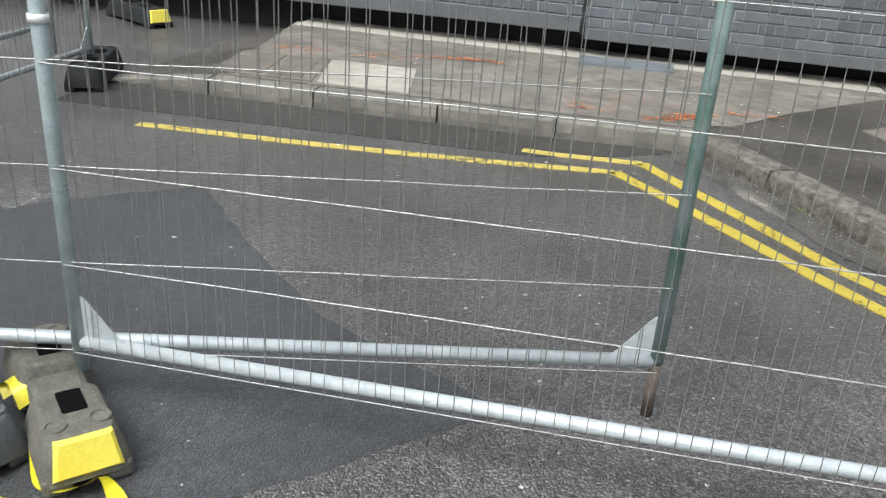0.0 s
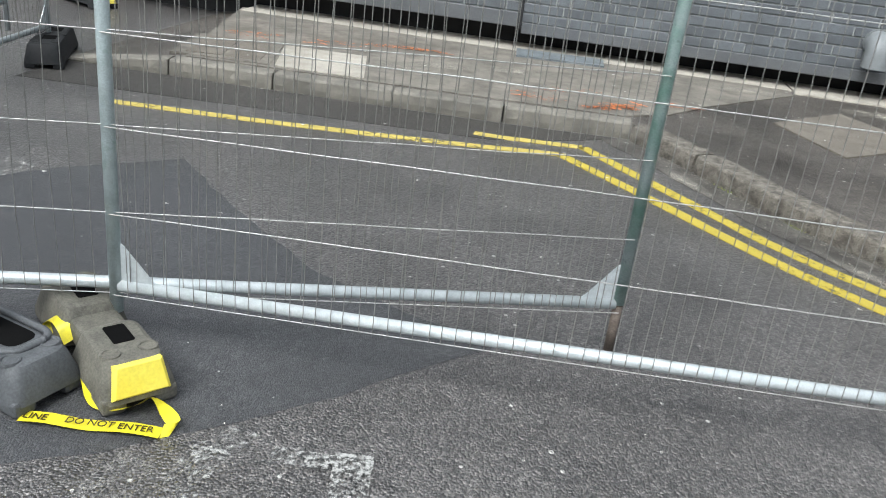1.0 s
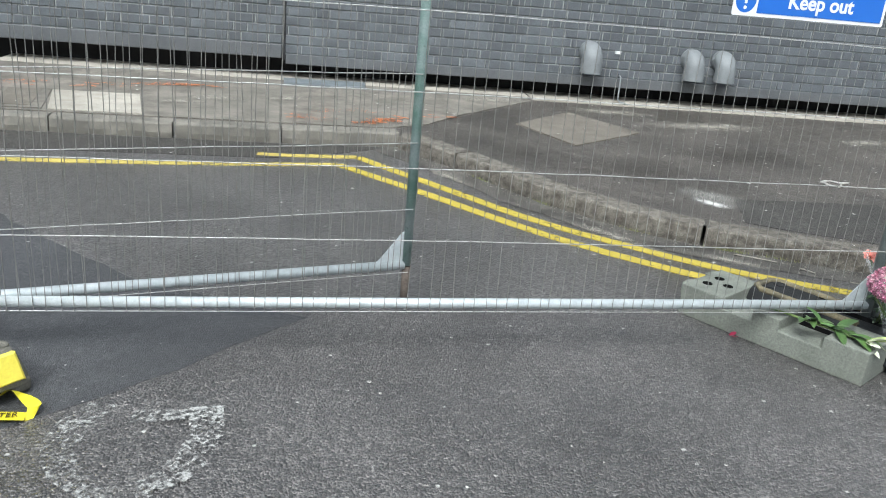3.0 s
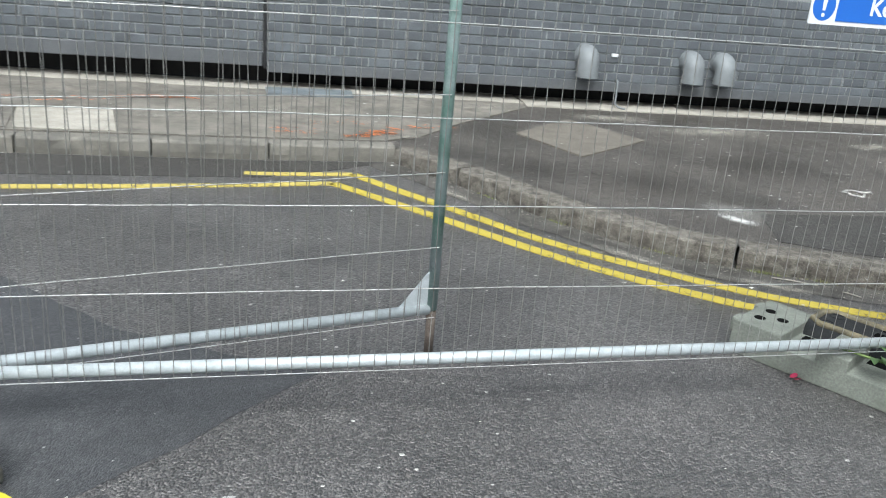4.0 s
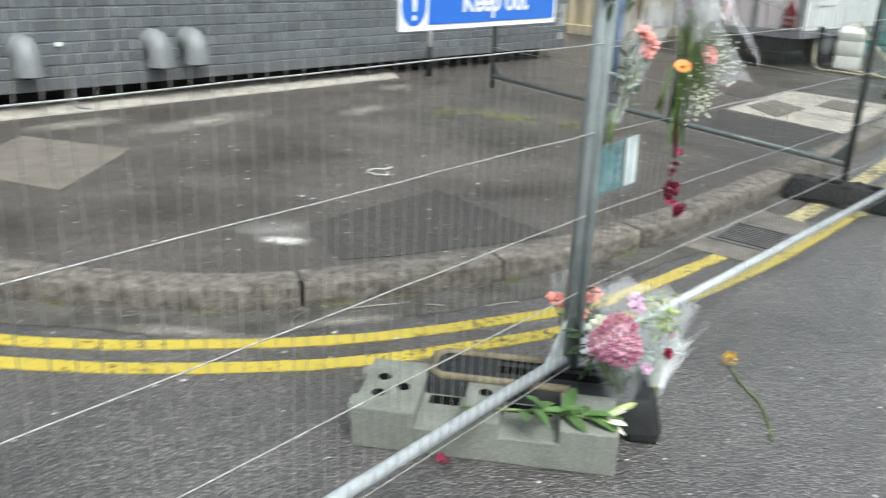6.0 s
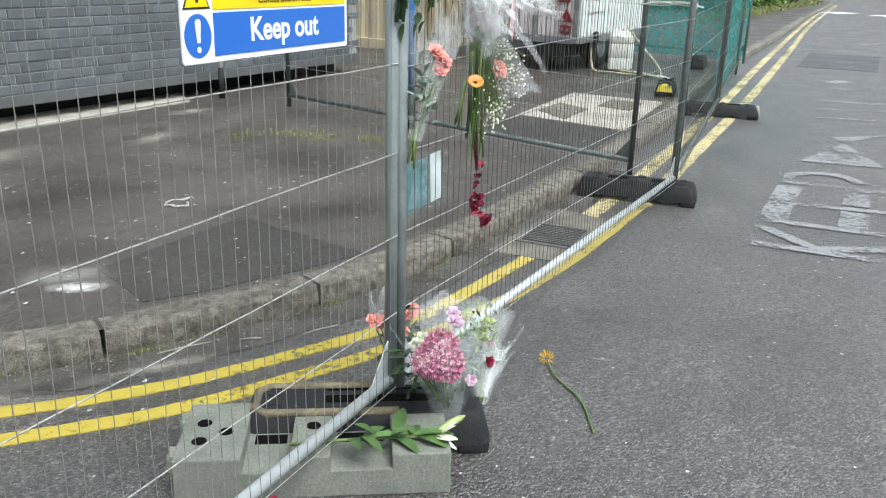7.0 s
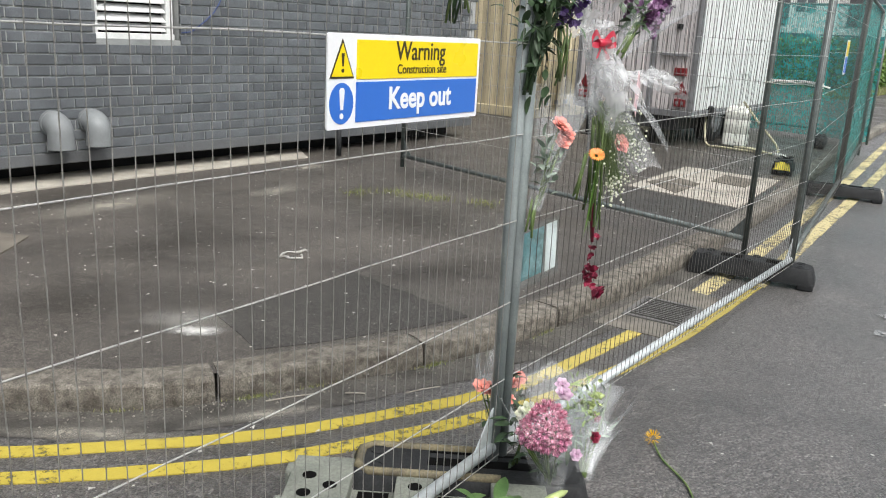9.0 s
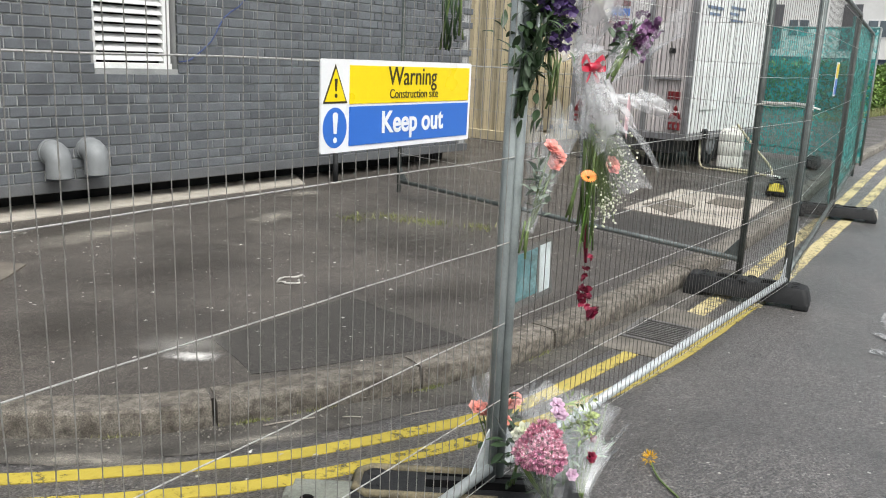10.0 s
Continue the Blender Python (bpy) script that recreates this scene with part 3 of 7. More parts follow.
def wall():
    """Black brick wall over a recessed plinth, its colour blackened to give the gap's shade."""
    w = thing("wall_north", "black glazed brick wall with grey joints and a shaded recessed foot", "wall", kind="structure")
    bm = bmesh.new()
    box(bm, (-9, 7.235, 0.35), (-0.53, 7.700, 4.2))
    box(bm, (-0.51, 7.235, 0.33), (3.86, 7.700, 4.2))
    box(bm, (4.66, 7.235, 0.33), (9.05, 7.700, 4.2))
    box(bm, (3.86, 7.235, 0.33), (4.66, 7.700, 1.24))
    box(bm, (3.86, 7.235, 2.2), (4.66, 7.700, 4.2))
    part("mortar_bed", bm, MORTAR, w, "grey mortar joints")
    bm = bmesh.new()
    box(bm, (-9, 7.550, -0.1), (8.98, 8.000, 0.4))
    part("plinth", bm, BLACK_GAP, w, "recessed plinth coloured black for the shade of the gap")
    bm = bmesh.new()
    box(bm, (-0.5, 7.205, 0.25), (9.06, 7.600, 0.345), bevel=0.006)
    box(bm, (-9, 7.205, 0.3), (-0.54, 7.600, 0.425), bevel=0.006)
    part("base_band", bm, DARK_PAINT, w, "dark grey painted band")
    bm = bmesh.new()
    box(bm, (-0.535, 7.212, 0.28), (-0.505, 7.240, 4.2), bevel=0.004)
    part("movement_joint", bm, BLACK_GAP, w, "dark vertical joint strip")
    bm = bmesh.new()
    box(bm, (8.85, 7.700, 0.2), (9.05, 12, 4.2))
    part("return_wall", bm, BRICK_FAR, w)
    return w


wall_north = wall()


# ---- fence panels ----
def panel_matrix(a, b, z=0.0, lean=0.0):
    d = Vector((b[0] - a[0], b[1] - a[1], 0))
    ang = math.degrees(math.atan2(d.y, d.x))
    return pose(a[0], a[1], z, 0, 0, ang) @ pose(0, 0, 0, lean)


def fence_panel(a, b, z=0.0, step=0.041, rail=0.17, first=0.43, gap=0.25, post_mat=GALV_DULL, rail_mat=GALV, label="", foot=(0.03, 0.03), height=2.0, sag=0.0, side=-1, slope=0.0, end_mat=None, seed=1, wire=None, gauge=0.0013):
    """Anti-climb site fence: two posts, bottom and top rails, gussets and welded wire."""
    rnd = random.Random(seed)
    wire = wire or WIRE_DARK
    L = math.hypot(b[0] - a[0], b[1] - a[1])
    p = thing("mesh_fence", label, "fence panel", panel_matrix(a, b, z), "temporary fence panels")

    def dz(x):
        return slope * x
    for x, f, mm in ((0, foot[0], post_mat), (L, foot[1], end_mat or post_mat)):
        bm = bmesh.new()
        tube(bm, [(x, 0, f + dz(x)), (x, 0, height + dz(x))], 0.0195, 14)
        part("post", bm, mm, p, "dull chipped steel post")
    bm = bmesh.new()
    tube(bm, [(0.012, 0, rail), (L - 0.012, 0, rail + dz(L))], 0.019, 12)
    part("bottom_rail", bm, rail_mat, p, "bright galvanised rail")
    bm = bmesh.new()
    tube(bm, [(0, 0, height), (L, 0, height + dz(L))], 0.0195, 10)
    part("top_rail", bm, rail_mat, p)
    for x, s in ((0.018, 1), (L - 0.018, -1)):
        bm = bmesh.new()
        o = [(x, rail + 0.012 + dz(x)), (x + s * 0.115, rail + 0.012 + dz(x)), (x + s * 0.095, rail + 0.03 + dz(x)), (x + s * 0.012, rail + 0.13 + dz(x)), (x, rail + 0.14 + dz(x))]
        prism(bm, o, -0.002, 0.002, Matrix.Rotation(math.pi / 2, 4, "X"))
        part("gusset_plate", bm, rail_mat, p)
    bm = bmesh.new()
    y0 = side * 0.0215
    n = int((L - 0.03) / step)
    for i in range(1, n + 1):
        x = i * step + rnd.uniform(-0.003, 0.003)
        if x > L - 0.02:
            break
        w = rnd.uniform(-0.006, 0.006)
        pts = [(x + w * math.sin(k * 1.7 + i), y0 + side * 0.003, rail - 0.025 + dz(x) + k * (height - rail) / 8) for k in range(9)]
        tube(bm, pts, gauge, 4, False)
    tagged(part("wire_mesh", bm, wire, p, "thin welded wire infill"), kind="stuff")
    zz = first
    for k in range(8):
        if zz > height:
            break
        pts = [(x, y0, zz + dz(x) - sag * math.sin(math.pi * x / L) + rnd.uniform(-0.0015, 0.0015)) for x in [0.0 + L * j / 24 for j in range(25)]]
        bm = bmesh.new()
        tube(bm, pts, 0.0019, 5, False)
        part("cross_wire", bm, WIRE_BRIGHT, p)
        zz += gap
    bm = bmesh.new()
    tube(bm, [(0, y0, rail - 0.024), (L, y0, rail - 0.024 + dz(L))], 0.0016, 5, False)
    part("cross_wire", bm, WIRE_BRIGHT, p)
    return p


A0, A1 = (-1.19, 1.752), (2.166, 2.017)
panel_a = fence_panel(A0, A1, 0, 0.041, 0.186, 0.421, 0.256, GREENISH, end_mat=POST_GREY, wire=WIRE, label="galvanised site fence panel with green chipped posts", foot=(0.1, 0.1), seed=2, gauge=0.00135, sag=-0.01)
panel_b = fence_panel((-3.067, 1.207), (0.305, 2.203), 0, 0.05, 0.17, 0.405, 0.257, GREENISH, end_mat=POST_GREEN, wire=WIRE, label="galvanised site fence panel overlapping behind its neighbour", foot=(0.1, 0.17), slope=0.01, seed=3)
panel_c = fence_panel((2.209, 2.013), (5.512, 2.062), 0, 0.041, 0.175, 0.43, 0.25, post_mat=POST_GREY, end_mat=GALV_DULL, label="site fence panel hung with wrapped bouquets beside the street", foot=(0.1, 0.1), seed=4)
panel_d = fence_panel((5.6, 2.385), (6.146, 5.868), 0.03, 0.041, 0.2, 0.47, 0.25, post_mat=POST_DARK, rail_mat=GALV_DULL, label="dark worn fence panel crossing the pavement", foot=(0.1, 0.09), slope=0.012, seed=5, side=1)
panel_e = fence_panel((5.623, 2.082), (9.210, 2.661), 0.02, 0.082, 0.17, 0.43, 0.25, post_mat=POST_DARK, rail_mat=GALV_DULL, label="dark worn fence panel along the kerb, tied with cord", foot=(0.1, 0.1), slope=0.0, seed=6)
panel_g = fence_panel((-4.905, 1.665), (-1.410, 1.471), 0, 0.05, 0.2, 0.45, 0.25, GALV, label="galvanised site fence panel standing in a grey foot", foot=(0.1, 0.1), seed=7)
panel_f = fence_panel((-3.023, 1.480), (-3.511, 4.930), 0, 0.05, 0.2, 0.45, 0.25, GALV, label="galvanised site fence panel crossing the street", foot=(0.1, 0.1), seed=8)
panel_h = fence_panel((-3.406, 1.561), (-3.902, 5.048), 0, 0.05, 0.3, 0.5, 0.25, GALV, label="second galvanised fence panel leaning beside its neighbour", foot=(0.05, 0.1), seed=9)
bm = bmesh.new()
tube(bm, [(3.516, 0, 0.03), (3.516, 0, 0.2)], 0.0165, 12)
part("spigot", bm, RUST, panel_b, "rusty bare spigot at the post foot")

# ---- sign ----
SIGN_M = panel_matrix(A0, A1) @ pose(2.5, -0.03, 1.2625, 0, 0.2) @ Matrix.Diagonal((0.957, 1, 0.995, 1))


def flat(bm, outline, y0, y1):
    """An outline in the sign's plane (x, z), between two depths."""
    a = [bm.verts.new((x, y0, z)) for x, z in outline]
    c = [bm.verts.new((x, y1, z)) for x, z in outline]
    n = len(a)
    bm.faces.new(a[::-1])
    bm.faces.new(c)
    for i in range(n):
        bm.faces.new((a[i], c[i], c[(i + 1) % n], a[(i + 1) % n]))
    bmesh.ops.recalc_face_normals(bm, faces=bm.faces)


def lettering(text, size, x, z, y, mat, parent, sx=1.0, bold=0.0):
    cu = bpy.data.curves.new("lettering", "FONT")
    cu.body, cu.size, cu.align_x, cu.extrude, cu.offset = text, size, "CENTER", 0.0006, bold
    ob = new("lettering", cu)
    ob.matrix_world = Matrix.Identity(4)
    bpy.context.view_layer.update()
    me = bpy.data.meshes.new_from_object(ob.evaluated_get(bpy.context.evaluated_depsgraph_get()))
    bpy.data.objects.remove(ob)
    me.materials.clear()
    me.materials.append(mat)
    me.transform(pose(x, y, z, 90) @ Matrix.Diagonal((sx, 1, 1, 1)))
    o = new("lettering", me)
    o.parent = parent
    return o


def ring(r, n=28, cx=0, cz=0):
    return [(cx + r * math.cos(2 * math.pi * k / n), cz + r * math.sin(2 * math.pi * k / n)) for k in range(n)]


def warning_sign():
    s = thing("warning_sign", "white plastic sign with yellow and blue panels tied to the fence", "sign", SIGN_M)
    W, Hh = 0.605, 0.195
    bm = bmesh.new()
    flat(bm, [(0.004, 0), (W - 0.004, 0), (W, 0.004), (W, Hh - 0.004), (W - 0.004, Hh), (0.004, Hh), (0, Hh - 0.004), (0, 0.004)], -0.002, 0.002)
    part("board", bm, SIGN_WHITE, s)
    bm = bmesh.new()
    flat(bm, [(0.094, 0.102), (W - 0.012, 0.102), (W - 0.012, Hh - 0.012), (0.094, Hh - 0.012)], -0.0035, -0.002)
    part("yellow_panel", bm, SIGN_YELLOW, s, "yellow printed panel")
    bm = bmesh.new()
    flat(bm, [(0.094, 0.012), (W - 0.012, 0.012), (W - 0.012, 0.096), (0.094, 0.096)], -0.0035, -0.002)
    part("blue_panel", bm, SIGN_BLUE, s, "blue printed panel")
    bm = bmesh.new()
    flat(bm, [(0.006, 0.104), (0.086, 0.104), (0.046, 0.184)], -0.003, -0.002)
    part("triangle_border", bm, SIGN_BLACK, s, "black triangle border")
    bm = bmesh.new()
    flat(bm, [(0.012, 0.108), (0.080, 0.108), (0.046, 0.175)], -0.004, -0.003)
    part("triangle", bm, SIGN_YELLOW, s, "yellow warning triangle")
    bm = bmesh.new()
    flat(bm, [(0.044, 0.129), (0.048, 0.129), (0.0505, 0.155), (0.0415, 0.155)], -0.005, -0.004)
    flat(bm, ring(0.0042, 12, 0.046, 0.12), -0.005, -0.004)
    part("black_mark", bm, SIGN_BLACK, s, "black exclamation mark")
    bm = bmesh.new()
    flat(bm, [(0.046 + 0.0395 * math.cos(2 * math.pi * k / 32), 0.053 + 0.0425 * math.sin(2 * math.pi * k / 32)) for k in range(32)], -0.003, -0.002)
    part("disc", bm, SIGN_BLUE, s, "blue mandatory disc")
    bm = bmesh.new()
    flat(bm, [(0.0415, 0.04), (0.0505, 0.04), (0.0545, 0.08), (0.0505, 0.085), (0.0415, 0.085), (0.0375, 0.08)], -0.004, -0.003)
    flat(bm, ring(0.006, 14, 0.046, 0.027), -0.004, -0.003)
    part("white_mark", bm, SIGN_WHITE, s, "white exclamation mark")
    lettering("Warning", 0.059, 0.335, 0.142, -0.0042, SIGN_BLACK, s, 0.98, 0.0002)
    lettering("Construction site", 0.0295, 0.342, 0.112, -0.0042, SIGN_BLACK, s, 0.98)
    lettering("Keep out", 0.068, 0.34, 0.036, -0.0042, SIGN_WHITE, s, 1.02, 0.0016)
    return s


warning_sign()


# ---- road markings and kerbs ----
def road_line(name, pts, label, width=0.075, mat=YELLOW_LINE):
    bm = bmesh.new()
    line = curve_points([Vector(p) for p in pts], 0.1)
    strip(bm, line, width, 0.004, jitter=0.006)
    return tagged(part(name, bm, mat), label, "road marking", kind="structure")


LINE_ROAD = [(0.024, 4.509), (0.325, 4.182), (0.624, 3.845), (1.061, 3.342), (1.475, 2.968), (1.880, 2.689), (2.322, 2.490), (2.583, 2.390), (2.932, 2.281)]
LINE_KERB = [(0.157, 4.738), (0.398, 4.421), (0.668, 4.084), (1.116, 3.526), (1.550, 3.148), (1.970, 2.848), (2.437, 2.629), (2.767, 2.500), (2.990, 2.430)]
road_line("yellow_line", LINE_ROAD, "worn yellow line along the curved kerb")
road_line("yellow_line", LINE_KERB, "worn yellow line beside the gutter")
road_line("yellow_line", [(2.932, 2.281), (3.464, 2.202), (4.175, 2.166), (5.338, 2.197)], "scuffed yellow line along the kerb", mat=YELLOW_MID)
road_line("yellow_line", [(2.990, 2.430), (3.319, 2.401), (3.981, 2.373)], "scuffed yellow line beside the gutter", mat=YELLOW_MID)
road_line("yellow_line", [(5.338, 2.197), (6.630, 2.301)] + [(10.47, 2.62), (13.56, 2.92), (19.13, 3.48), (27.62, 4.35), (47.67, 5.99)], "pale worn yellow line up the street", 0.11, YELLOW_WORN)
road_line("yellow_line", [(4.837, 2.390), (6.393, 2.485)] + [(10.46, 2.85), (13.63, 3.19), (19.14, 3.74), (26.97, 4.49), (46.87, 6.27)], "pale worn yellow line up the street", 0.11, YELLOW_WORN)
road_line("yellow_line", [(-2.626, 4.119), (-1.682, 4.215), (-0.633, 4.374), (0.024, 4.509)], "worn yellow line in front of the straight kerb", mat=YELLOW_MID)
road_line("yellow_line", [(-0.510, 4.673), (-0.323, 4.675), (0.157, 4.738)], "worn yellow line in front of the straight kerb", mat=YELLOW_MID)


def kerb_stone(p, q, width, mat, parent, seed, h0=KERB_H, h1=KERB_H, along=None):
    """One kerb stone between two plan points, its face towards the street."""
    rnd = random.Random(seed)
    d = (q - p).normalized()
    nrm = Vector((-d.y, d.x))
    p, q = p + d * 0.006, q - d * 0.006
    bm = bmesh.new()
    n = 12
    prof = [(0.0, -0.05), (0.004, -0.02), (0.0, 0.35), (0.004, 0.84), (0.015, 0.99), (0.6, 1.01), (1.0, 1.0), (1.0, -0.05)]
    rows = []
    for i in range(n + 1):
        t = i / n
        c = p.lerp(q, t)
        if along:
            c = along(min(max(t, 0.008), 0.992))
            g = along(min(t + 0.1, 1.0)) - along(max(t - 0.1, 0.0))
            nrm = Vector((-g.y, g.x)).normalized()
        h = h0 + (h1 - h0) * t
        row = []
        for k, (u, v) in enumerate(prof):
            off = (u if k < 5 else u * width) + (rnd.uniform(-0.004, 0.004) if 1 < k < 5 else 0)
            z = v * h + (rnd.uniform(-0.004, 0.004) if 2 < k < 6 else 0)
            pt = c + nrm * off
            row.append(bm.verts.new((pt.x, pt.y, rise(pt.x) + z)))
        rows.append(row)
    for a, b in zip(rows, rows[1:]):
        for k in range(len(prof) - 1):
            f = bm.faces.new((a[k], b[k], b[k + 1], a[k + 1]))
            f.smooth = k in (3,)
    bm.faces.new(rows[0][::-1])
    bm.faces.new(rows[-1])
    bmesh.ops.recalc_face_normals(bm, faces=bm.faces)
    part("kerb_stone", bm, mat, parent)


def kerbs():
    k1 = thing("kerb_straight", "light grey concrete kerb in front of the slabs", "kerb", kind="structure")
    ps = [Vector(p) for p in ((-2.633, 4.903), (-1.916, 4.941), (-1.112, 4.982), (-0.379, 5.022), (0.463, 5.112))]
    for i, (p, q) in enumerate(zip(ps, ps[1:])):
        kerb_stone(p, q, 0.14, KERB_NEW, k1, i)
    kerb_stone(Vector((-3.400, 4.881)), Vector((-2.633, 4.903)), 0.14, KERB_NEW, k1, 31, 0.02, KERB_H)
    k2 = thing("kerb_curved", "old brown stone kerb curving round the corner", "kerb", kind="structure")
    line = curve_points([Vector(p) for p in KERB_LINE], 0.02)
    cum = [0.0]
    for p, q in zip(line, line[1:]):
        cum.append(cum[-1] + (q - p).length)

    def at(s):
        for i, c in enumerate(cum):
            if c >= s:
                return line[i]
        return line[-1]
    s = 0.645
    bounds = [0.02]
    while s < cum[-1] - 0.3:
        bounds.append(s)
        s += 0.920
    bounds.append(cum[-1])
    for i, (u, v) in enumerate(zip(bounds, bounds[1:])):
        kerb_stone(at(u), at(v), 0.16, KERB_OLD, k2, 60 + i, along=lambda t: at(u + (v - u) * t))
    k3 = thing("kerb_far", "grey kerb running up the street", "kerb", kind="structure")
    fl = [line[-1]] + curve_points([Vector(p) for p in [KERB_LINE[-1]] + FAR_KERB], 0.9)[1:]
    for i, (p, q) in enumerate(zip(fl, fl[1:])):
        kerb_stone(p, q, 0.14, KERB_NEW, k3, 200 + i)


kerbs()


# ---- surfaces laid in the street and the pavement ----
def laid(name, outline, mat, label, category, lift=0.004, base=0.0, thick=0.02):
    bm = bmesh.new()
    plate(bm, outline, lift, base, thick)
    return tagged(part(name, bm, mat), label, category, kind="structure")


def ragged(outline, amount, per=0.08, seed=1):
    """Breaks a straight outline into an uneven one."""
    rnd = random.Random(seed)
    out = []
    for a, b in zip(outline, outline[1:] + outline[:1]):
        n = max(1, int(math.hypot(b[0] - a[0], b[1] - a[1]) / per))
        for i in range(n):
            t = i / n
            j = amount if i else amount * 0.3
            out.append((a[0] + (b[0] - a[0]) * t + rnd.uniform(-j, j), a[1] + (b[1] - a[1]) * t + rnd.uniform(-j, j)))
    return out


laid("asphalt_patch", ragged([(-1.774, 3.383), (-1.281, 2.875), (-0.793, 2.443), (-0.073, 2.113), (-0.347, 1.837), (-0.464, 1.683), (-0.681, 1.476), (-0.960, 1.243), (-1.570, 0.879), (-3.460, 0.218), (-6.056, 1.457), (-6.046, 3.806), (-3.247, 3.252), (-2.360, 2.784), (-2.204, 2.994)], 0.012, 0.1), PATCH, "smoother darker asphalt repair in the street", "asphalt patch", 0.0015)
laid("asphalt_patch", [(15.17, 2.78), (17.94, 3.0), (18.08, 1.77), (15.21, 1.59)], PATCH, "dark square asphalt repair up the street", "asphalt patch", 0.004)
laid("gutter_channel", [(-3.347, 4.326), (-0.410, 4.585), (0.076, 4.847), (0.404, 5.087), (-0.379, 5.002), (-2.633, 4.893), (-3.350, 4.871)], FOOTPATCH, "grey gritty gutter beside the straight kerb", "gutter", 0.003)
GUT = curve_points([Vector(p) for p in KERB_LINE], 0.15)


def gutter():
    bm = bmesh.new()
    rows = []
    for i, p in enumerate(GUT):
        d = (GUT[min(i + 1, len(GUT) - 1)] - GUT[max(i - 1, 0)]).normalized()
        nrm = Vector((d.y, -d.x))
        q = p + nrm * (0.2 + 0.015 * math.sin(i * 1.7))
        rows.append([bm.verts.new((p.x, p.y, rise(p.x) + 0.003)), bm.verts.new((q.x, q.y, rise(q.x) + 0.003))])
    for a, b in zip(rows, rows[1:]):
        bm.faces.new((a[0], a[1], b[1], b[0]))
    bmesh.ops.recalc_face_normals(bm, faces=bm.faces)
    tagged(part("gutter_channel", bm, GUTTER), "stained concrete gutter channel along the curved kerb", "gutter", kind="structure")


gutter()

laid("concrete_apron", ragged([(-2.583, 5.053), (0.381, 5.255), (0.700, 5.485), (1.033, 5.985), (1.807, 6.894), (1.803, 7.457), (-3.107, 7.290), (-2.805, 5.895)], 0.006, 0.2), CONCRETE, "stained buff concrete slab at the wall foot", "concrete slab", 0.006, KERB_H)
laid("concrete_strip", ragged([(1.85, 7.0), (6.0, 7.02), (6.35, 7.56), (1.85, 7.56)], 0.012, 0.2), PALE, "pale concrete strip along the wall foot", "concrete strip", 0.006, KERB_H)
laid("concrete_strip", ragged([(-3.05, 7.1), (1.83, 7.1), (1.83, 7.56), (-3.05, 7.56)], 0.012, 0.2), PALE, "pale concrete strip along the wall foot", "concrete strip", 0.01, KERB_H)
laid("paving_slab", [(-1.980, 5.146), (-1.355, 5.164), (-1.532, 5.898), (-2.168, 5.856)], PALE, "pale square concrete paving slab", "paving slab", 0.012, KERB_H)


def inspection_cover():
    c = thing("manhole", "brown twin-plate inspection cover in a concrete rim", "cover", kind="")
    for name, o, m, h in (("rim", [(-2.719, 5.096), (-2.021, 5.145), (-2.178, 5.876), (-2.855, 5.824)], CONCRETE, 0.012),
                          ("plate", [(-2.637, 5.169), (-2.390, 5.190), (-2.504, 5.813), (-2.751, 5.800)], BROWN_SLAB, 0.017),
                          ("plate", [(-2.359, 5.191), (-2.114, 5.211), (-2.238, 5.834), (-2.473, 5.814)], BROWN_SLAB, 0.015)):
        bm = bmesh.new()
        plate(bm, o, h, KERB_H)
        part(name, bm, m, c)


inspection_cover()
laid("steel_plate", [(-0.482, 6.816), (0.257, 6.889), (0.250, 7.206), (-0.511, 7.150)], STEEL_COVER, "scuffed blue-grey steel cover plate at the wall foot", "cover", 0.022, KERB_H, 0.03)
laid("pavement_patch", ragged([(1.448, 5.748), (1.763, 5.051), (2.471, 5.696), (2.068, 6.435)], 0.008, 0.2), BROWN_SLAB, "brown square repair in the pavement", "pavement patch", 0.006, KERB_H)
laid("pavement_patch", ragged([(2.28, 3.33), (2.5, 3.215), (2.97, 3.035), (3.3, 2.945), (3.41, 3.86), (2.43, 3.81)], 0.01, 0.15), FOOTPATCH, "darker asphalt repair in the pavement", "pavement patch", -0.001, KERB_H)
laid("pavement_patch", ragged([(6.307, 2.935), (7.237, 2.990), (7.403, 4.135), (6.439, 4.153)], 0.01, 0.15), FOOTPATCH, "darker asphalt repair in the pavement", "pavement patch", -0.001, KERB_H)
laid("concrete_pad", [(7.237, 2.990), (9.107, 3.209), (9.106, 4.240), (7.413, 4.115)], PALE, "pale concrete pad round inspection covers", "concrete pad", 0.006, KERB_H)
for o in ([(7.418, 3.635), (8.109, 3.671), (8.317, 4.060), (7.761, 4.078)], [(8.305, 3.301), (8.844, 3.342), (8.885, 3.714), (8.376, 3.672)]):
    laid("manhole", o, BROWN_SLAB, "dull brown inspection cover in the pale pad", "cover", 0.011, KERB_H)
def smear(name, x, y, rx, ry, turn, mat, label, category, lift=0.0, base=KERB_H, n=20):
    """A thin round-edged patch whose material fades towards its rim."""
    bm = bmesh.new()
    mid = bm.verts.new((0, 0, 0))
    rim = [bm.verts.new((math.cos(2 * math.pi * k / n), math.sin(2 * math.pi * k / n), 0)) for k in range(n)]
    for k in range(n):
        bm.faces.new((mid, rim[k], rim[(k + 1) % n]))
    ob = tagged(part(name, bm, mat), label, category, kind="structure")
    ob.matrix_world = pose(x, y, base + rise(x) + lift, 0, 0, turn) @ Matrix.Diagonal((rx, ry, 1, 1))


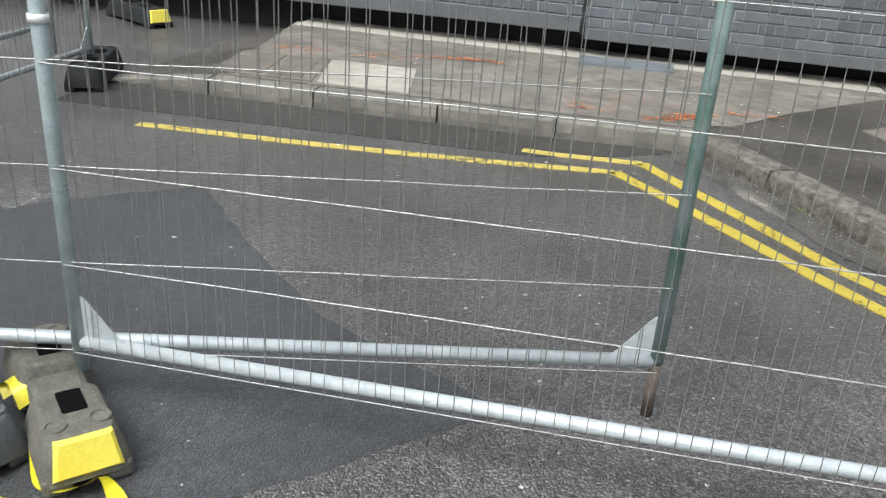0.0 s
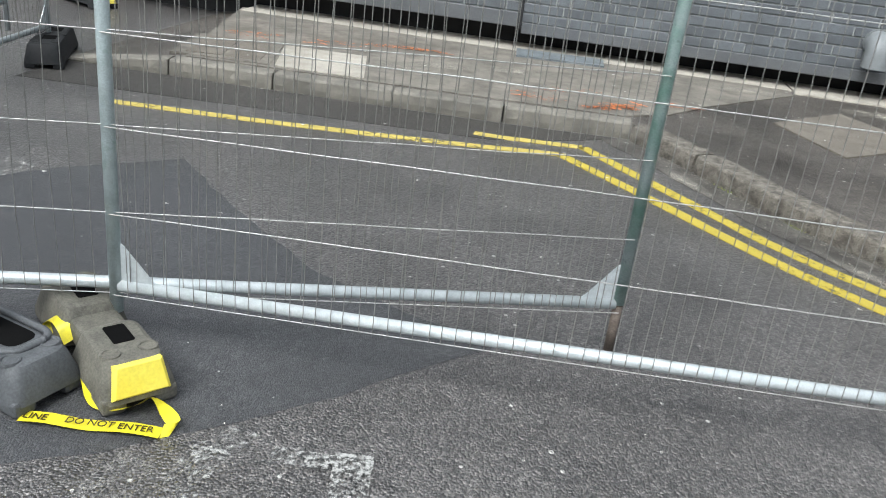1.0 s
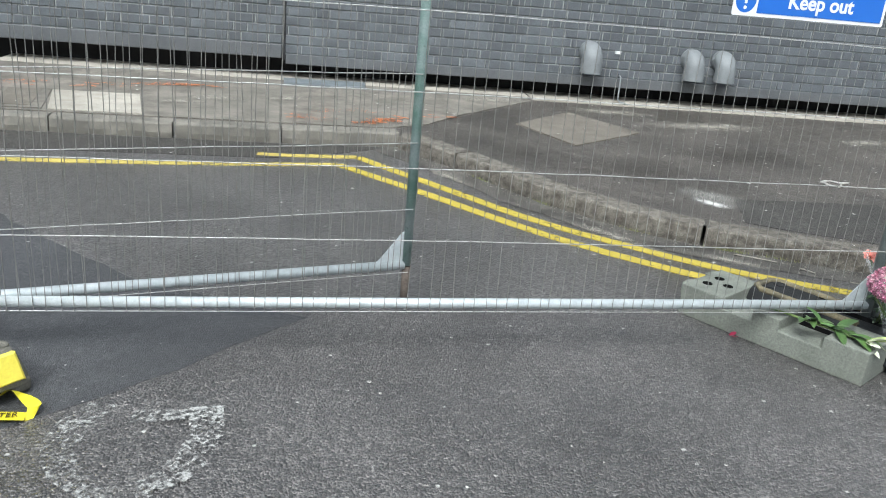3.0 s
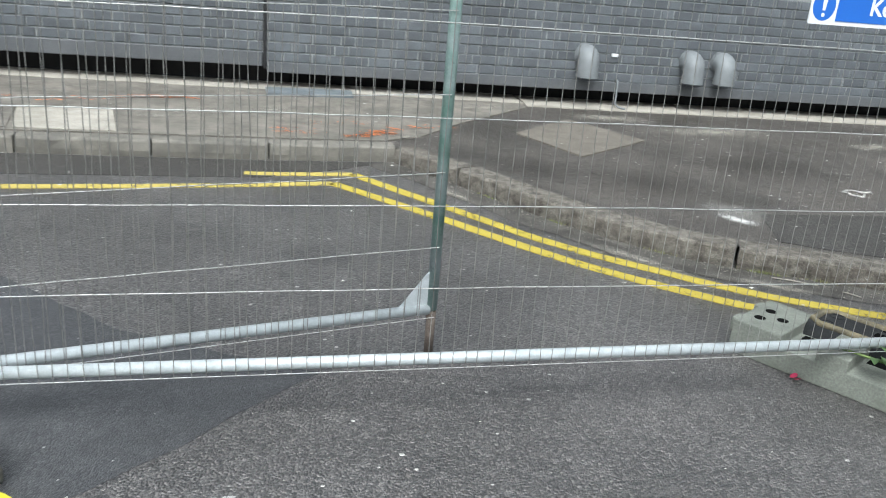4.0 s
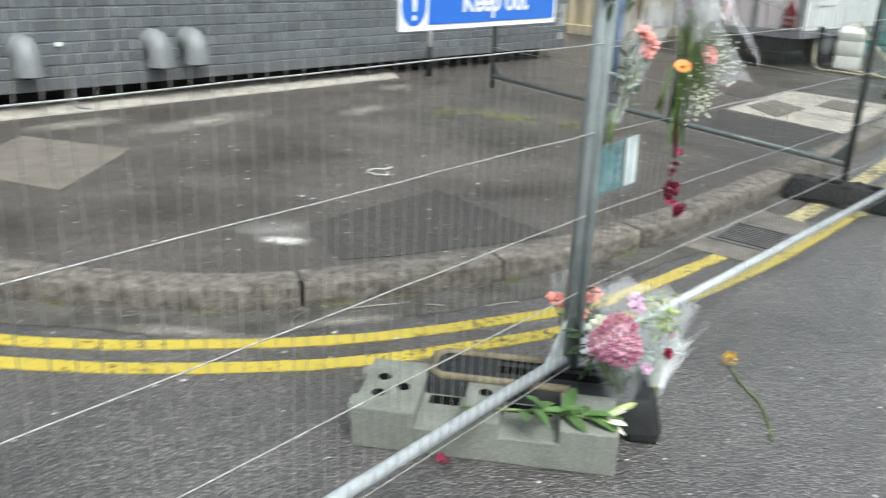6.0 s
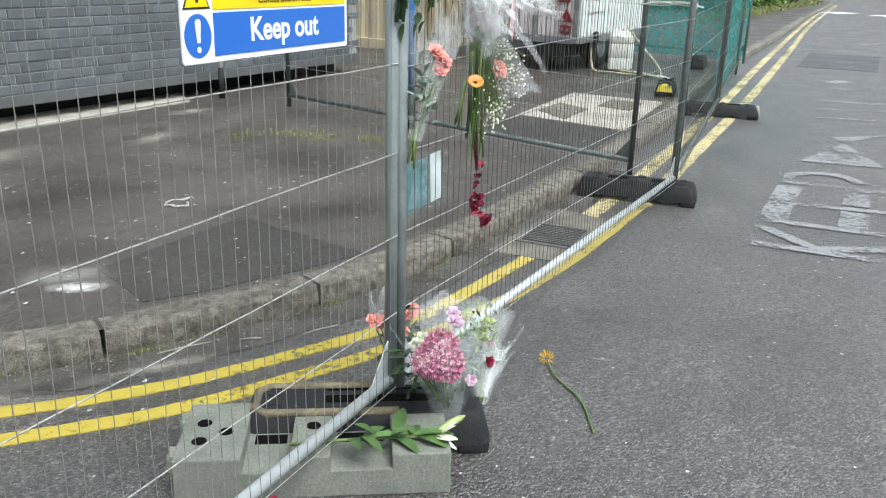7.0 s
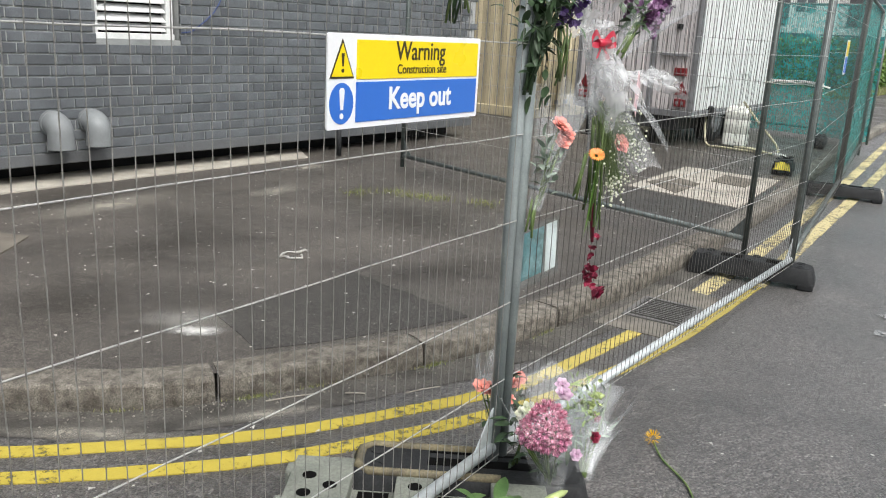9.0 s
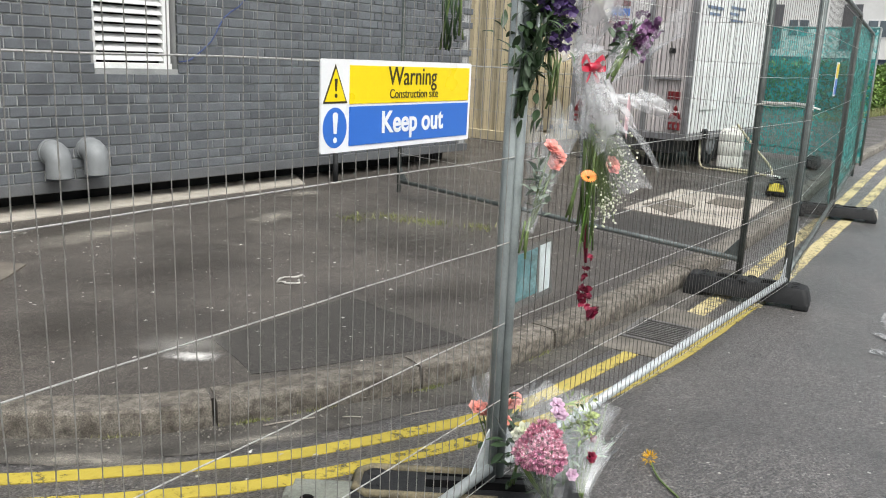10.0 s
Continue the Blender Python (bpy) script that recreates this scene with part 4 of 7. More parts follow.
smear("powder_haze", 2.3, 3.84, 0.3, 0.2, -40, POWDER_THIN, "thin pale haze of spilt powder on the pavement", "spill", 0.001)
smear("powder_spill", 2.235, 3.675, 0.19, 0.1, -48, POWDER, "smear of spilt white powder on the pavement", "spill", 0.002)
for x, y, rx, ry, turn in ((4.6, 5.9, 0.5, 0.2, 20), (1.4, 6.75, 0.5, 0.22, 8), (5.6, 6.6, 0.4, 0.2, 0), (-0.95, 5.95, 0.4, 0.2, 10), (-0.4, 6.15, 0.3, 0.16, 30), (-1.2, 5.7, 0.25, 0.12, 0), (3.3, 6.2, 0.9, 0.3, 10), (0.55, 5.4, 0.18, 0.1, 0), (2.5, 6.6, 0.6, 0.25, 0)):
    smear("mortar_smear", x, y, rx, ry, turn, MORTAR_SMEAR, "pale dried mortar smear on the pavement", "smear", 0.013 if x < 1.5 else 0.0015)
for x, y, rx, ry, turn in ((2.0, 4.4, 0.7, 0.5, 30), (3.0, 5.0, 0.9, 0.5, 0), (4.6, 4.4, 0.9, 0.6, 60), (1.35, 4.7, 0.5, 0.35, -50), (3.9, 3.5, 0.8, 0.4, -20)):
    smear("damp_stain", x, y, rx, ry, turn, DAMP, "dark damp stain on the worn pavement", "stain", 0.0005)
for x, y, rx, ry, turn in ((1.5, 3.32, 0.5, 0.08, -50), (2.05, 2.98, 0.4, 0.07, -30), (0.75, 4.35, 0.35, 0.09, -58)):
    smear("gutter_dust", x, y, rx, ry, turn, MORTAR_SMEAR, "pale grit washed along the gutter", "dust", 0.006, 0.0)
bm = bmesh.new()
tube(bm, [(3.41 + 0.1 * math.cos(a * 0.5) * (1 + 0.35 * math.sin(a * 1.7)), 4.335 + 0.06 * math.sin(a * 0.5) * (1 + 0.5 * math.sin(a * 2.3)), KERB_H + 0.003) for a in range(11)], 0.006, 6, True, [0.003 + 0.006 * abs(math.sin(a * 1.1)) for a in range(11)])
tagged(part("plastic_scrap", bm, LITTER), "torn loop of pale plastic lying on the pavement", "litter")


def spray_marks():
    """Short strokes sprayed by surveyors."""
    rnd = random.Random(5)
    runs = [((-2.684, 6.038), (-2.297, 6.134), 7), ((-2.042, 6.125), (-1.494, 6.359), 4), ((-1.546, 6.416), (-0.997, 6.431), 5), ((-0.329, 5.438), (-0.034, 5.431), 5), ((0.164, 5.343), (0.502, 5.564), 8), ((-0.139, 5.727), (0.301, 5.830), 4), ((0.646, 5.733), (0.937, 5.865), 2)]
    for a, b, n in runs:
        bm = bmesh.new()
        n = n * 3
        for i in range(n):
            t = (i + rnd.random() * 0.6) / n
            x, y = a[0] + (b[0] - a[0]) * t, a[1] + (b[1] - a[1]) * t + rnd.uniform(-0.09, 0.09)
            w, ang = rnd.uniform(0.06, 0.2), rnd.uniform(-0.7, 0.7)
            o = [(x + s * w * math.cos(ang) + q * 0.011 * -math.sin(ang), y + s * w * math.sin(ang) + q * 0.011) for s, q in ((-0.5, -1), (0, -1.3), (0.5, -0.7), (0.55, 0.8), (0, 1.2), (-0.55, 0.6))]
            bmv = [bm.verts.new((px, py, KERB_H + 0.0145 + rise(px))) for px, py in o]
            bm.faces.new(bmv)
        tagged(part("spray_mark", bm, ORANGE_SPRAY), "faded orange spray-paint survey strokes on the concrete", "spray mark", "survey marks", "structure")


spray_marks()


def drain():
    g = thing("drain_grate", "dark cast iron gully grate set in the gutter", "drain")
    m = pose(4.4, 2.405, 0.006, 0, 0, 6)
    bm = bmesh.new()
    L, W = 0.4, 0.345
    for lo, hi in (((-L / 2, -W / 2, -0.03), (L / 2, -W / 2 + 0.03, 0.007)), ((-L / 2, W / 2 - 0.03, -0.03), (L / 2, W / 2, 0.007)), ((-L / 2, -W / 2 + 0.03, -0.03), (-L / 2 + 0.03, W / 2 - 0.03, 0.007)), ((L / 2 - 0.03, -W / 2 + 0.03, -0.03), (L / 2, W / 2 - 0.03, 0.007))):
        box(bm, lo, hi, m, 0.003)
    part("frame", bm, IRON, g)
    for i in range(10):
        bm = bmesh.new()
        x = -L / 2 + 0.062 + i * (L - 0.124) / 9
        box(bm, (x - 0.006, -W / 2 + 0.03, -0.004), (x + 0.006, W / 2 - 0.03, 0.006), m, 0.001)
        part("bar", bm, IRON, g)
    bm = bmesh.new()
    box(bm, (-L / 2 + 0.03, -W / 2 + 0.03, -0.002), (L / 2 - 0.03, W / 2 - 0.03, 0.0), m)
    part("pit", bm, HOLE, g, "black pit below the bars")
    laid("gully_surround", [(3.999, 2.224), (4.883, 2.231), (4.940, 2.610), (3.954, 2.602)], CONCRETE, "concrete bed round the gully", "gutter", 0.0045)


drain()


def painted(name, outlines, label, mat=None):
    mat = mat or WHITE_LINE
    bm = bmesh.new()
    for i, o in enumerate(outlines):
        vs = [bm.verts.new((x, y, rise(x) + 0.0055 + 0.0006 * i)) for x, y in o]
        bm.faces.new(vs)
    bmesh.ops.recalc_face_normals(bm, faces=bm.faces)
    for f in bm.faces:
        if f.normal.z < 0:
            f.normal_flip()
    return tagged(part(name, bm, mat), label, "road marking", kind="structure")


def bar(a, b, w):
    d = Vector((b[0] - a[0], b[1] - a[1])).normalized()
    n = Vector((-d.y, d.x)) * w / 2
    return [(a[0] - n.x, a[1] - n.y), (b[0] - n.x, b[1] - n.y), (b[0] + n.x, b[1] + n.y), (a[0] + n.x, a[1] + n.y)]


# KEEP lettered along the carriageway, an arrow head and worn strokes beyond it
painted("worn_marking", [bar((4.95, 1.43), (5.07, 0.33), 0.09), bar((5.33, 1.46), (4.97, 1.02), 0.09), bar((5.05, 1.06), (5.41, 0.51), 0.1)], "worn white letter K painted on the street", MARK_WHITE)
painted("worn_marking", [bar((5.48, 1.46), (5.61, 0.34), 0.09), bar((5.54, 1.42), (5.95, 1.44), 0.17), bar((5.59, 0.97), (5.99, 0.99), 0.17)], "worn white letter E painted on the street", MARK_WHITE)
painted("worn_marking", [bar((5.96, 1.5), (6.21, 0.37), 0.09), bar((6.02, 1.45), (6.48, 1.47), 0.17), bar((6.16, 1.01), (6.66, 1.04), 0.17)], "worn white letter E painted on the street", MARK_WHITE)
painted("worn_marking", [bar((6.62, 1.55), (6.72, 0.39), 0.1), bar((6.69, 1.54), (6.85, 1.54), 0.1), bar((6.85, 1.54), (7.01, 1.43), 0.1), bar((7.01, 1.43), (7.06, 1.27), 0.1), bar((7.06, 1.27), (7.01, 1.14), 0.1), bar((7.01, 1.14), (6.86, 1.04), 0.1)], "worn white letter P painted on the street", MARK_WHITE)
painted("worn_marking", [[(7.44, 1.56), (7.56, 0.93), (8.47, 1.33)], [(8.71, 1.47), (8.51, 1.32), (9.19, 1.02)]], "worn white arrow head on the street", MARK_WHITE)
painted("worn_marking", [bar((11.22, 1.89), (11.42, 0.98), 0.1)], "worn white stroke on the street", MARK_WHITE)
painted("worn_marking", [bar((10.48, 1.86), (10.88, 0.95), 0.08)], "worn white stroke on the street", MARK_WHITE)
painted("worn_marking", [bar((9.86, 1.76), (10.14, 0.92), 0.09)], "worn white stroke on the street", MARK_WHITE)
painted("worn_marking", [bar((12.51, 2.03), (12.79, 1.24), 0.08)], "worn white stroke on the street", MARK_WHITE)
painted("worn_marking", [bar((13.15, 2.07), (13.54, 1.87), 0.25)], "worn white stroke on the street", MARK_WHITE)
painted("worn_marking", [bar((20.67, 2.4), (21.81, 1.88), 0.25)], "worn white stroke on the street", MARK_WHITE)
painted("worn_marking", [bar((20.01, 2.61), (20.14, 2.51), 0.5)], "worn white stroke on the street", MARK_WHITE)
painted("give_way_mark", [bar((37.5, 5.15), (37.15, 4.25), 1.5)], "white give-way dash across the street", WHITE_PAINT)
painted("give_way_mark", [bar((36.85, 3.3), (36.55, 2.55), 1.5)], "white give-way dash across the street", WHITE_PAINT)


def ring_mark():
    """A worn white letter beside the patch."""
    outs = []
    left = [(-0.64, 1.44), (-0.7, 1.33), (-0.715, 1.24), (-0.7, 1.15), (-0.64, 1.06), (-0.53, 0.985), (-0.43, 0.985), (-0.34, 1.06), (-0.285, 1.15), (-0.265, 1.27), (-0.29, 1.42)]
    left = [(-0.5 + 0.86 * (x + 0.47), y + 0.01) for x, y in left]
    for (a, b), w in zip(zip(left, left[1:]), (0.09, 0.1, 0.1, 0.09, 0.08, 0.07, 0.08, 0.1, 0.1, 0.1)):
        outs.append(bar(a, b, w))
    outs.append([(-0.55, 1.33), (-0.4, 1.35), (-0.35, 1.41), (-0.55, 1.4)])
    painted("worn_marking", outs, "worn white ring painted on the street")
    painted("worn_marking", [bar((-0.84, 1.25), (-0.9, 0.9), 0.13)], "worn white stroke on the street", DUST)
    painted("worn_marking", [[(-2.55, 2.82), (-2.33, 2.8), (-2.26, 3.0), (-2.5, 3.04)]], "worn white patch of paint on the street")


ring_mark()


def litter():
    rnd = random.Random(11)
    bm = bmesh.new()
    for i in range(420):
        x, y = rnd.uniform(-2.4, 8.5), rnd.uniform(2.6, 7.0)
        edge = 5.2 if x < 0.5 else max(2.75, 5.1 - 1.25 * (x - 0.5) + 0.1 * max(0, x - 2) ** 2)
        z = rise(x) + (KERB_H + 0.003 if y > edge and x > -2.5 else 0.002)
        if x < 0.5 and y > 5.1:
            z = KERB_H + 0.014
        s, a = rnd.choice((0.005, 0.007, 0.01, 0.015)), rnd.uniform(0, 6.3)
        vs = [bm.verts.new((x + s * math.cos(a + k * 2.1 + rnd.uniform(-0.3, 0.3)), y + s * 0.7 * math.sin(a + k * 2.1), z + rnd.uniform(0.001, 0.006))) for k in range(3)]
        bm.faces.new(vs)
    for i in range(160):
        x, y = rnd.uniform(-2.5, 4.0), rnd.uniform(0.0, 4.0)
        s, a = rnd.choice((0.0025, 0.003, 0.004, 0.005)), rnd.uniform(0, 6.3)
        vs = [bm.verts.new((x + s * math.cos(a + k * 2.1), y + s * 0.8 * math.sin(a + k * 2.1), rise(x) + rnd.uniform(0.005, 0.009))) for k in range(3)]
        bm.faces.new(vs)
    for i in range(260):
        x, y = rnd.uniform(2.6, 6.0), rnd.uniform(3.2, 6.6)
        s, a = rnd.choice((0.005, 0.007, 0.011, 0.016)), rnd.uniform(0, 6.3)
        vs = [bm.verts.new((x + s * math.cos(a + k * 2.1), y + s * 0.8 * math.sin(a + k * 2.1), rise(x) + KERB_H + rnd.uniform(0.008, 0.013))) for k in range(3)]
        bm.faces.new(vs)
    tagged(part("litter", bm, LITTER), "scattered pale scraps and grit", "litter", kind="stuff")
    for a, b, zb in (((2.113, 3.067), (2.308, 2.977), 0.006), ((2.562, 2.718), (2.717, 2.659), 0.008), ((2.386, 2.897), (2.445, 2.838), 0.006)):
        bm = bmesh.new()
        tube(bm, [(a[0], a[1], zb + 0.004), ((a[0] + b[0]) / 2, (a[1] + b[1]) / 2 + 0.006, zb + 0.003), (b[0], b[1], zb + 0.002)], 0.0028, 6)
        tagged(part("wood_splinter", bm, PALE), "pale wood splinter lying in the gutter", "splinter")
    bm = bmesh.new()
    for c in range(520):
        p = rnd.choice(((5.087, 5.418), (5.320, 5.241), (5.339, 5.037), (5.419, 4.836), (5.579, 4.514)))
        x, y = rnd.gauss(p[0], 0.07), rnd.gauss(p[1], 0.07)
        z, a, h = rise(x) + KERB_H, rnd.uniform(0, 6.3), rnd.uniform(0.015, 0.05)
        bm.faces.new([bm.verts.new((x + 0.004 * math.cos(a), y + 0.004 * math.sin(a), z)), bm.verts.new((x - 0.004 * math.cos(a), y - 0.004 * math.sin(a), z)), bm.verts.new((x + rnd.uniform(-0.03, 0.03), y + rnd.uniform(-0.03, 0.03), z + h))])
    tagged(part("weeds", bm, GRASS), "low yellow-green weeds growing through the pavement", "weeds", kind="stuff")


litter()


def kerb_foot_debris():
    rnd = random.Random(19)
    line = curve_points([Vector(p) for p in KERB_LINE], 0.01)
    bm, bg = bmesh.new(), bmesh.new()
    for i in range(900):
        k = rnd.randrange(20, min(len(line) - 2, 520))
        d = (line[k + 1] - line[k]).normalized()
        out = Vector((d.y, -d.x))
        q = line[k] + out * abs(rnd.gauss(0.015, 0.06))
        s, a = rnd.choice((0.003, 0.004, 0.005, 0.007)), rnd.uniform(0, 6.3)
        z = rise(q.x) + 0.0045
        base = [bm.verts.new((q.x + s * math.cos(a + m * 2.1), q.y + s * math.sin(a + m * 2.1), z)) for m in range(3)]
        top = bm.verts.new((q.x, q.y, z + s * 0.9))
        for m in range(3):
            bm.faces.new((base[m], base[(m + 1) % 3], top))
    for i in range(420):
        k = rnd.choice((95, 150, 210, 262, 263, 290, 345, 346, 420)) + int(rnd.gauss(0, 5))
        k = min(max(k, 3), len(line) - 3)
        q = line[k] + Vector((rnd.gauss(0, 0.006), -abs(rnd.gauss(0.006, 0.008))))
        a, h = rnd.uniform(0, 6.3), rnd.uniform(0.006, 0.022)
        z = rise(q.x) + 0.003
        bg.faces.new([bg.verts.new((q.x + 0.003 * math.cos(a), q.y + 0.003 * math.sin(a), z)), bg.verts.new((q.x - 0.003 * math.cos(a), q.y - 0.003 * math.sin(a), z)), bg.verts.new((q.x + rnd.uniform(-0.012, 0.012), q.y + rnd.uniform(-0.012, 0.012), z + h))])
    tagged(part("gutter_grit", bm, GRIT), "pale grit and crumbs lying along the kerb foot", "grit", kind="stuff")
    tagged(part("kerb_weeds", bg, GRASS), "small green weeds sprouting at the kerb foot", "weeds", kind="stuff")


kerb_foot_debris()


# ---- fence feet and blocks ----
def rounded_rect(w, h, r, n=4):
    out = []
    for cx, cy, a0 in ((w / 2 - r, h / 2 - r, 0), (-w / 2 + r, h / 2 - r, 90), (-w / 2 + r, -h / 2 + r, 180), (w / 2 - r, -h / 2 + r, 270)):
        for k in range(n + 1):
            a = radians(a0 + 90 * k / n)
            out.append((cx + r * math.cos(a), cy + r * math.sin(a)))
    return out


def loft(bm, rings):
    """Closed rings of points joined one to the next and capped."""
    vr = [[bm.verts.new(p) for p in ring_] for ring_ in rings]
    for a, b in zip(vr, vr[1:]):
        n = len(a)
        for k in range(n):
            f = bm.faces.new((a[k], a[(k + 1) % n], b[(k + 1) % n], b[k]))
            f.smooth = True
    bm.faces.new(vr[0][::-1])
    bm.faces.new(vr[-1])
    bmesh.ops.recalc_face_normals(bm, faces=bm.faces)
    for e in bm.edges:
        e.smooth = e.calc_face_angle(0) < 0.45


def hollow(bm, x, y, z, w, d, depth, r=0.008):
    """The dark sides and floor of a recess, sunk from the top."""
    o = rounded_rect(w, d, r, 3)
    loft(bm, [[(x + a, y + b, z - depth) for a, b in o], [(x + a, y + b, z + 0.0015) for a, b in o]])


def fence_foot(m, mat, label, reflector=None, L=0.72, W=0.24, H=0.14, holes="slots", rim=None, waist=0.0):
    f = thing("fence_weight", label, "fence weight", m, "fence weights")
    lobe = L / 2 - waist / 2 if waist else L
    for cx in ((-(lobe + waist) / 2, (lobe + waist) / 2) if waist else (0.0,)):
        bm = bmesh.new()
        ro = lambda s, z, r: [(cx + a, b, z) for a, b in rounded_rect(lobe - 2 * s, W - 2 * s, r)]
        loft(bm, [ro(0.012, 0.03, 0.03), ro(0.0, 0.032, 0.035), ro(0.004, 0.06, 0.035), ro(0.022, H - 0.018, 0.035), ro(0.03, H - 0.005, 0.035), ro(0.042, H, 0.03)])
        part("body", bm, mat, f, smooth=False)
    if waist:
        bm = bmesh.new()
        box(bm, (-waist / 2 - 0.04, -W * 0.34, 0.03), (waist / 2 + 0.04, W * 0.34, H - 0.03), bevel=0.02, segs=2)
        part("bridge", bm, mat, f, "lower narrow waist between the lobes")
    for sx in (-1, 1):
        for sy in (-1, 1):
            bm = bmesh.new()
            x0, y0 = sx * (L / 2 - 0.055), sy * (W / 2 - 0.035)
            box(bm, (x0 - 0.05, y0 - 0.033, 0), (x0 + 0.05, y0 + 0.033, 0.05), bevel=0.012, segs=2)
            part("pad", bm, mat, f)
    if holes == "slots":
        for x in ((-L / 4, L / 4 - 0.02) if waist else (-0.15, 0.13)):
            bm = bmesh.new()
            hollow(bm, x, 0.005 if waist else 0.01, H, 0.1 if waist else 0.13, 0.06 if waist else 0.085, 0.08)
            part("lifting_slot", bm, HOLE, f, "dark open slot")
    elif holes == "well":
        bm = bmesh.new()
        hollow(bm, 0.1, 0.02, H, 0.34, 0.09, 0.09, 0.03)
        part("well", bm, HOLE, f, "deep dark handle well")
        bm = bmesh.new()
        rim_pts = [(0.1 + a, 0.02 + b, H + 0.002) for a, b in rounded_rect(0.4, 0.14, 0.045, 4)]
        tube(bm, rim_pts + rim_pts[:2], 0.011, 8)
        part("well_lip", bm, mat, f, "raised rounded lip round the well")
    else:
        bm = bmesh.new()
        hollow(bm, 0.06, 0, H, 0.38, 0.045, 0.05)
        hollow(bm, 0.06, 0.06, H, 0.38, 0.012, 0.05, 0.004)
        part("groove", bm, HOLE, f, "dark open groove")
    for x, y in ((-0.29, 0.05), (-0.29, -0.05), (0.02, 0.07), (-0.02, -0.07), (0.27, 0.06), (0.27, -0.06)):
        if abs(x) < 0.1 and (holes != "slots" or waist):
            continue
        if waist:
            x, y = math.copysign(L / 2 - 0.085, x), y * 0.85
        elif holes == "well":
            x, y = math.copysign(L / 2 - 0.075, x), y
        bm = bmesh.new()
        loft(bm, [[(x + 0.026 * s * math.cos(k * 0.5236), y + 0.026 * s * math.sin(k * 0.5236), H + dz) for k in range(12)] for s, dz in ((1.15, -0.004), (1.05, 0.004), (0.85, 0.004), (0.75, -0.001))])
        part("socket", bm, mat, f)
    if rim:
        bm = bmesh.new()
        pts = [(x - 0.0, y, H + 0.001) for x, y in [(0.1, W / 2 - 0.04), (-L / 2 + 0.08, W / 2 - 0.04), (-L / 2 + 0.045, W / 2 - 0.07), (-L / 2 + 0.045, -W / 2 + 0.07), (-L / 2 + 0.08, -W / 2 + 0.04), (0.1, -W / 2 + 0.04)]]
        tube(bm, pts, 0.014, 8)
        part("muddy_rim", bm, rim, f, "mud-stained raised rim")
    if reflector:
        bm = bmesh.new()
        x = L / 2
        prof = [(x - 0.014, -W / 2 + 0.025, 0.045), (x - 0.014, W / 2 - 0.025, 0.045), (x - 0.034, W / 2 - 0.04, H - 0.004), (x - 0.034, -W / 2 + 0.04, H - 0.004)]
        nx = Vector((0.022, 0, 0.006))
        loft(bm, [[Vector(p) - nx for p in prof], [Vector(p) + nx * 0.7 for p in prof], [Vector(p) * 1.0 + nx + (Vector((x - 0.02, 0, 0.09)) - Vector(p)) * 0.12 for p in prof]])
        for fc in bm.faces:
            fc.smooth = False
        part("reflector", bm, reflector, f, "bright yellow reflector plate")
    return f


fence_foot(pose(-1.185, 1.652, 0.003, 0, 0, -41), RUBBER_BROWN, "dusty brown two-lobed rubber fence foot with a yellow reflector", YELLOW, L=0.64, W=0.21, waist=0.07)
fence_foot(pose(-1.54, 1.51, 0.003, 0, 0, -18), RUBBER_GREY, "dusty dark grey plastic fence foot with an open well", L=0.78, W=0.22, H=0.135, holes="well")
fence_foot(pose(2.084, 2.053, 0, 0, 0, -54), RUBBER, "black rubber fence foot with a mud-stained end", L=0.78, W=0.25, holes="groove", rim=RUBBER_TAN)
fence_foot(pose(5.5, 2.29, 0, 0, 0, 102), RUBBER, "black rubber fence foot on the yellow lines", L=0.78, W=0.23, H=0.135)
fence_foot(pose(9.284, 2.644, rise(9.25), 0, 0, -76), RUBBER, "black rubber fence foot with a pale tip", PALE, L=0.78, W=0.24, H=0.13)
fence_foot(pose(12.917, 3.850, rise(12.4) + KERB_H, 0, 0, 10), RUBBER, "black rubber fence foot on the pavement", L=0.75)
fence_foot(pose(-3.471, 4.900, 0, 0, 0, -65), RUBBER, "black hollow fence foot on the street", L=0.75, W=0.24, H=0.16)
fence_foot(pose(-4.547, 6.991, 0, 0, 0, -28), RUBBER, "black fence foot with a yellow end", YELLOW, L=0.8, W=0.25, H=0.16)
fence_foot(pose(9.772, 3.380, rise(9.6) + KERB_H + 0.002, 0, 0, 192), RUBBER, "small black foot with a yellow end on the kerb", YELLOW, L=0.5, W=0.22, H=0.14)


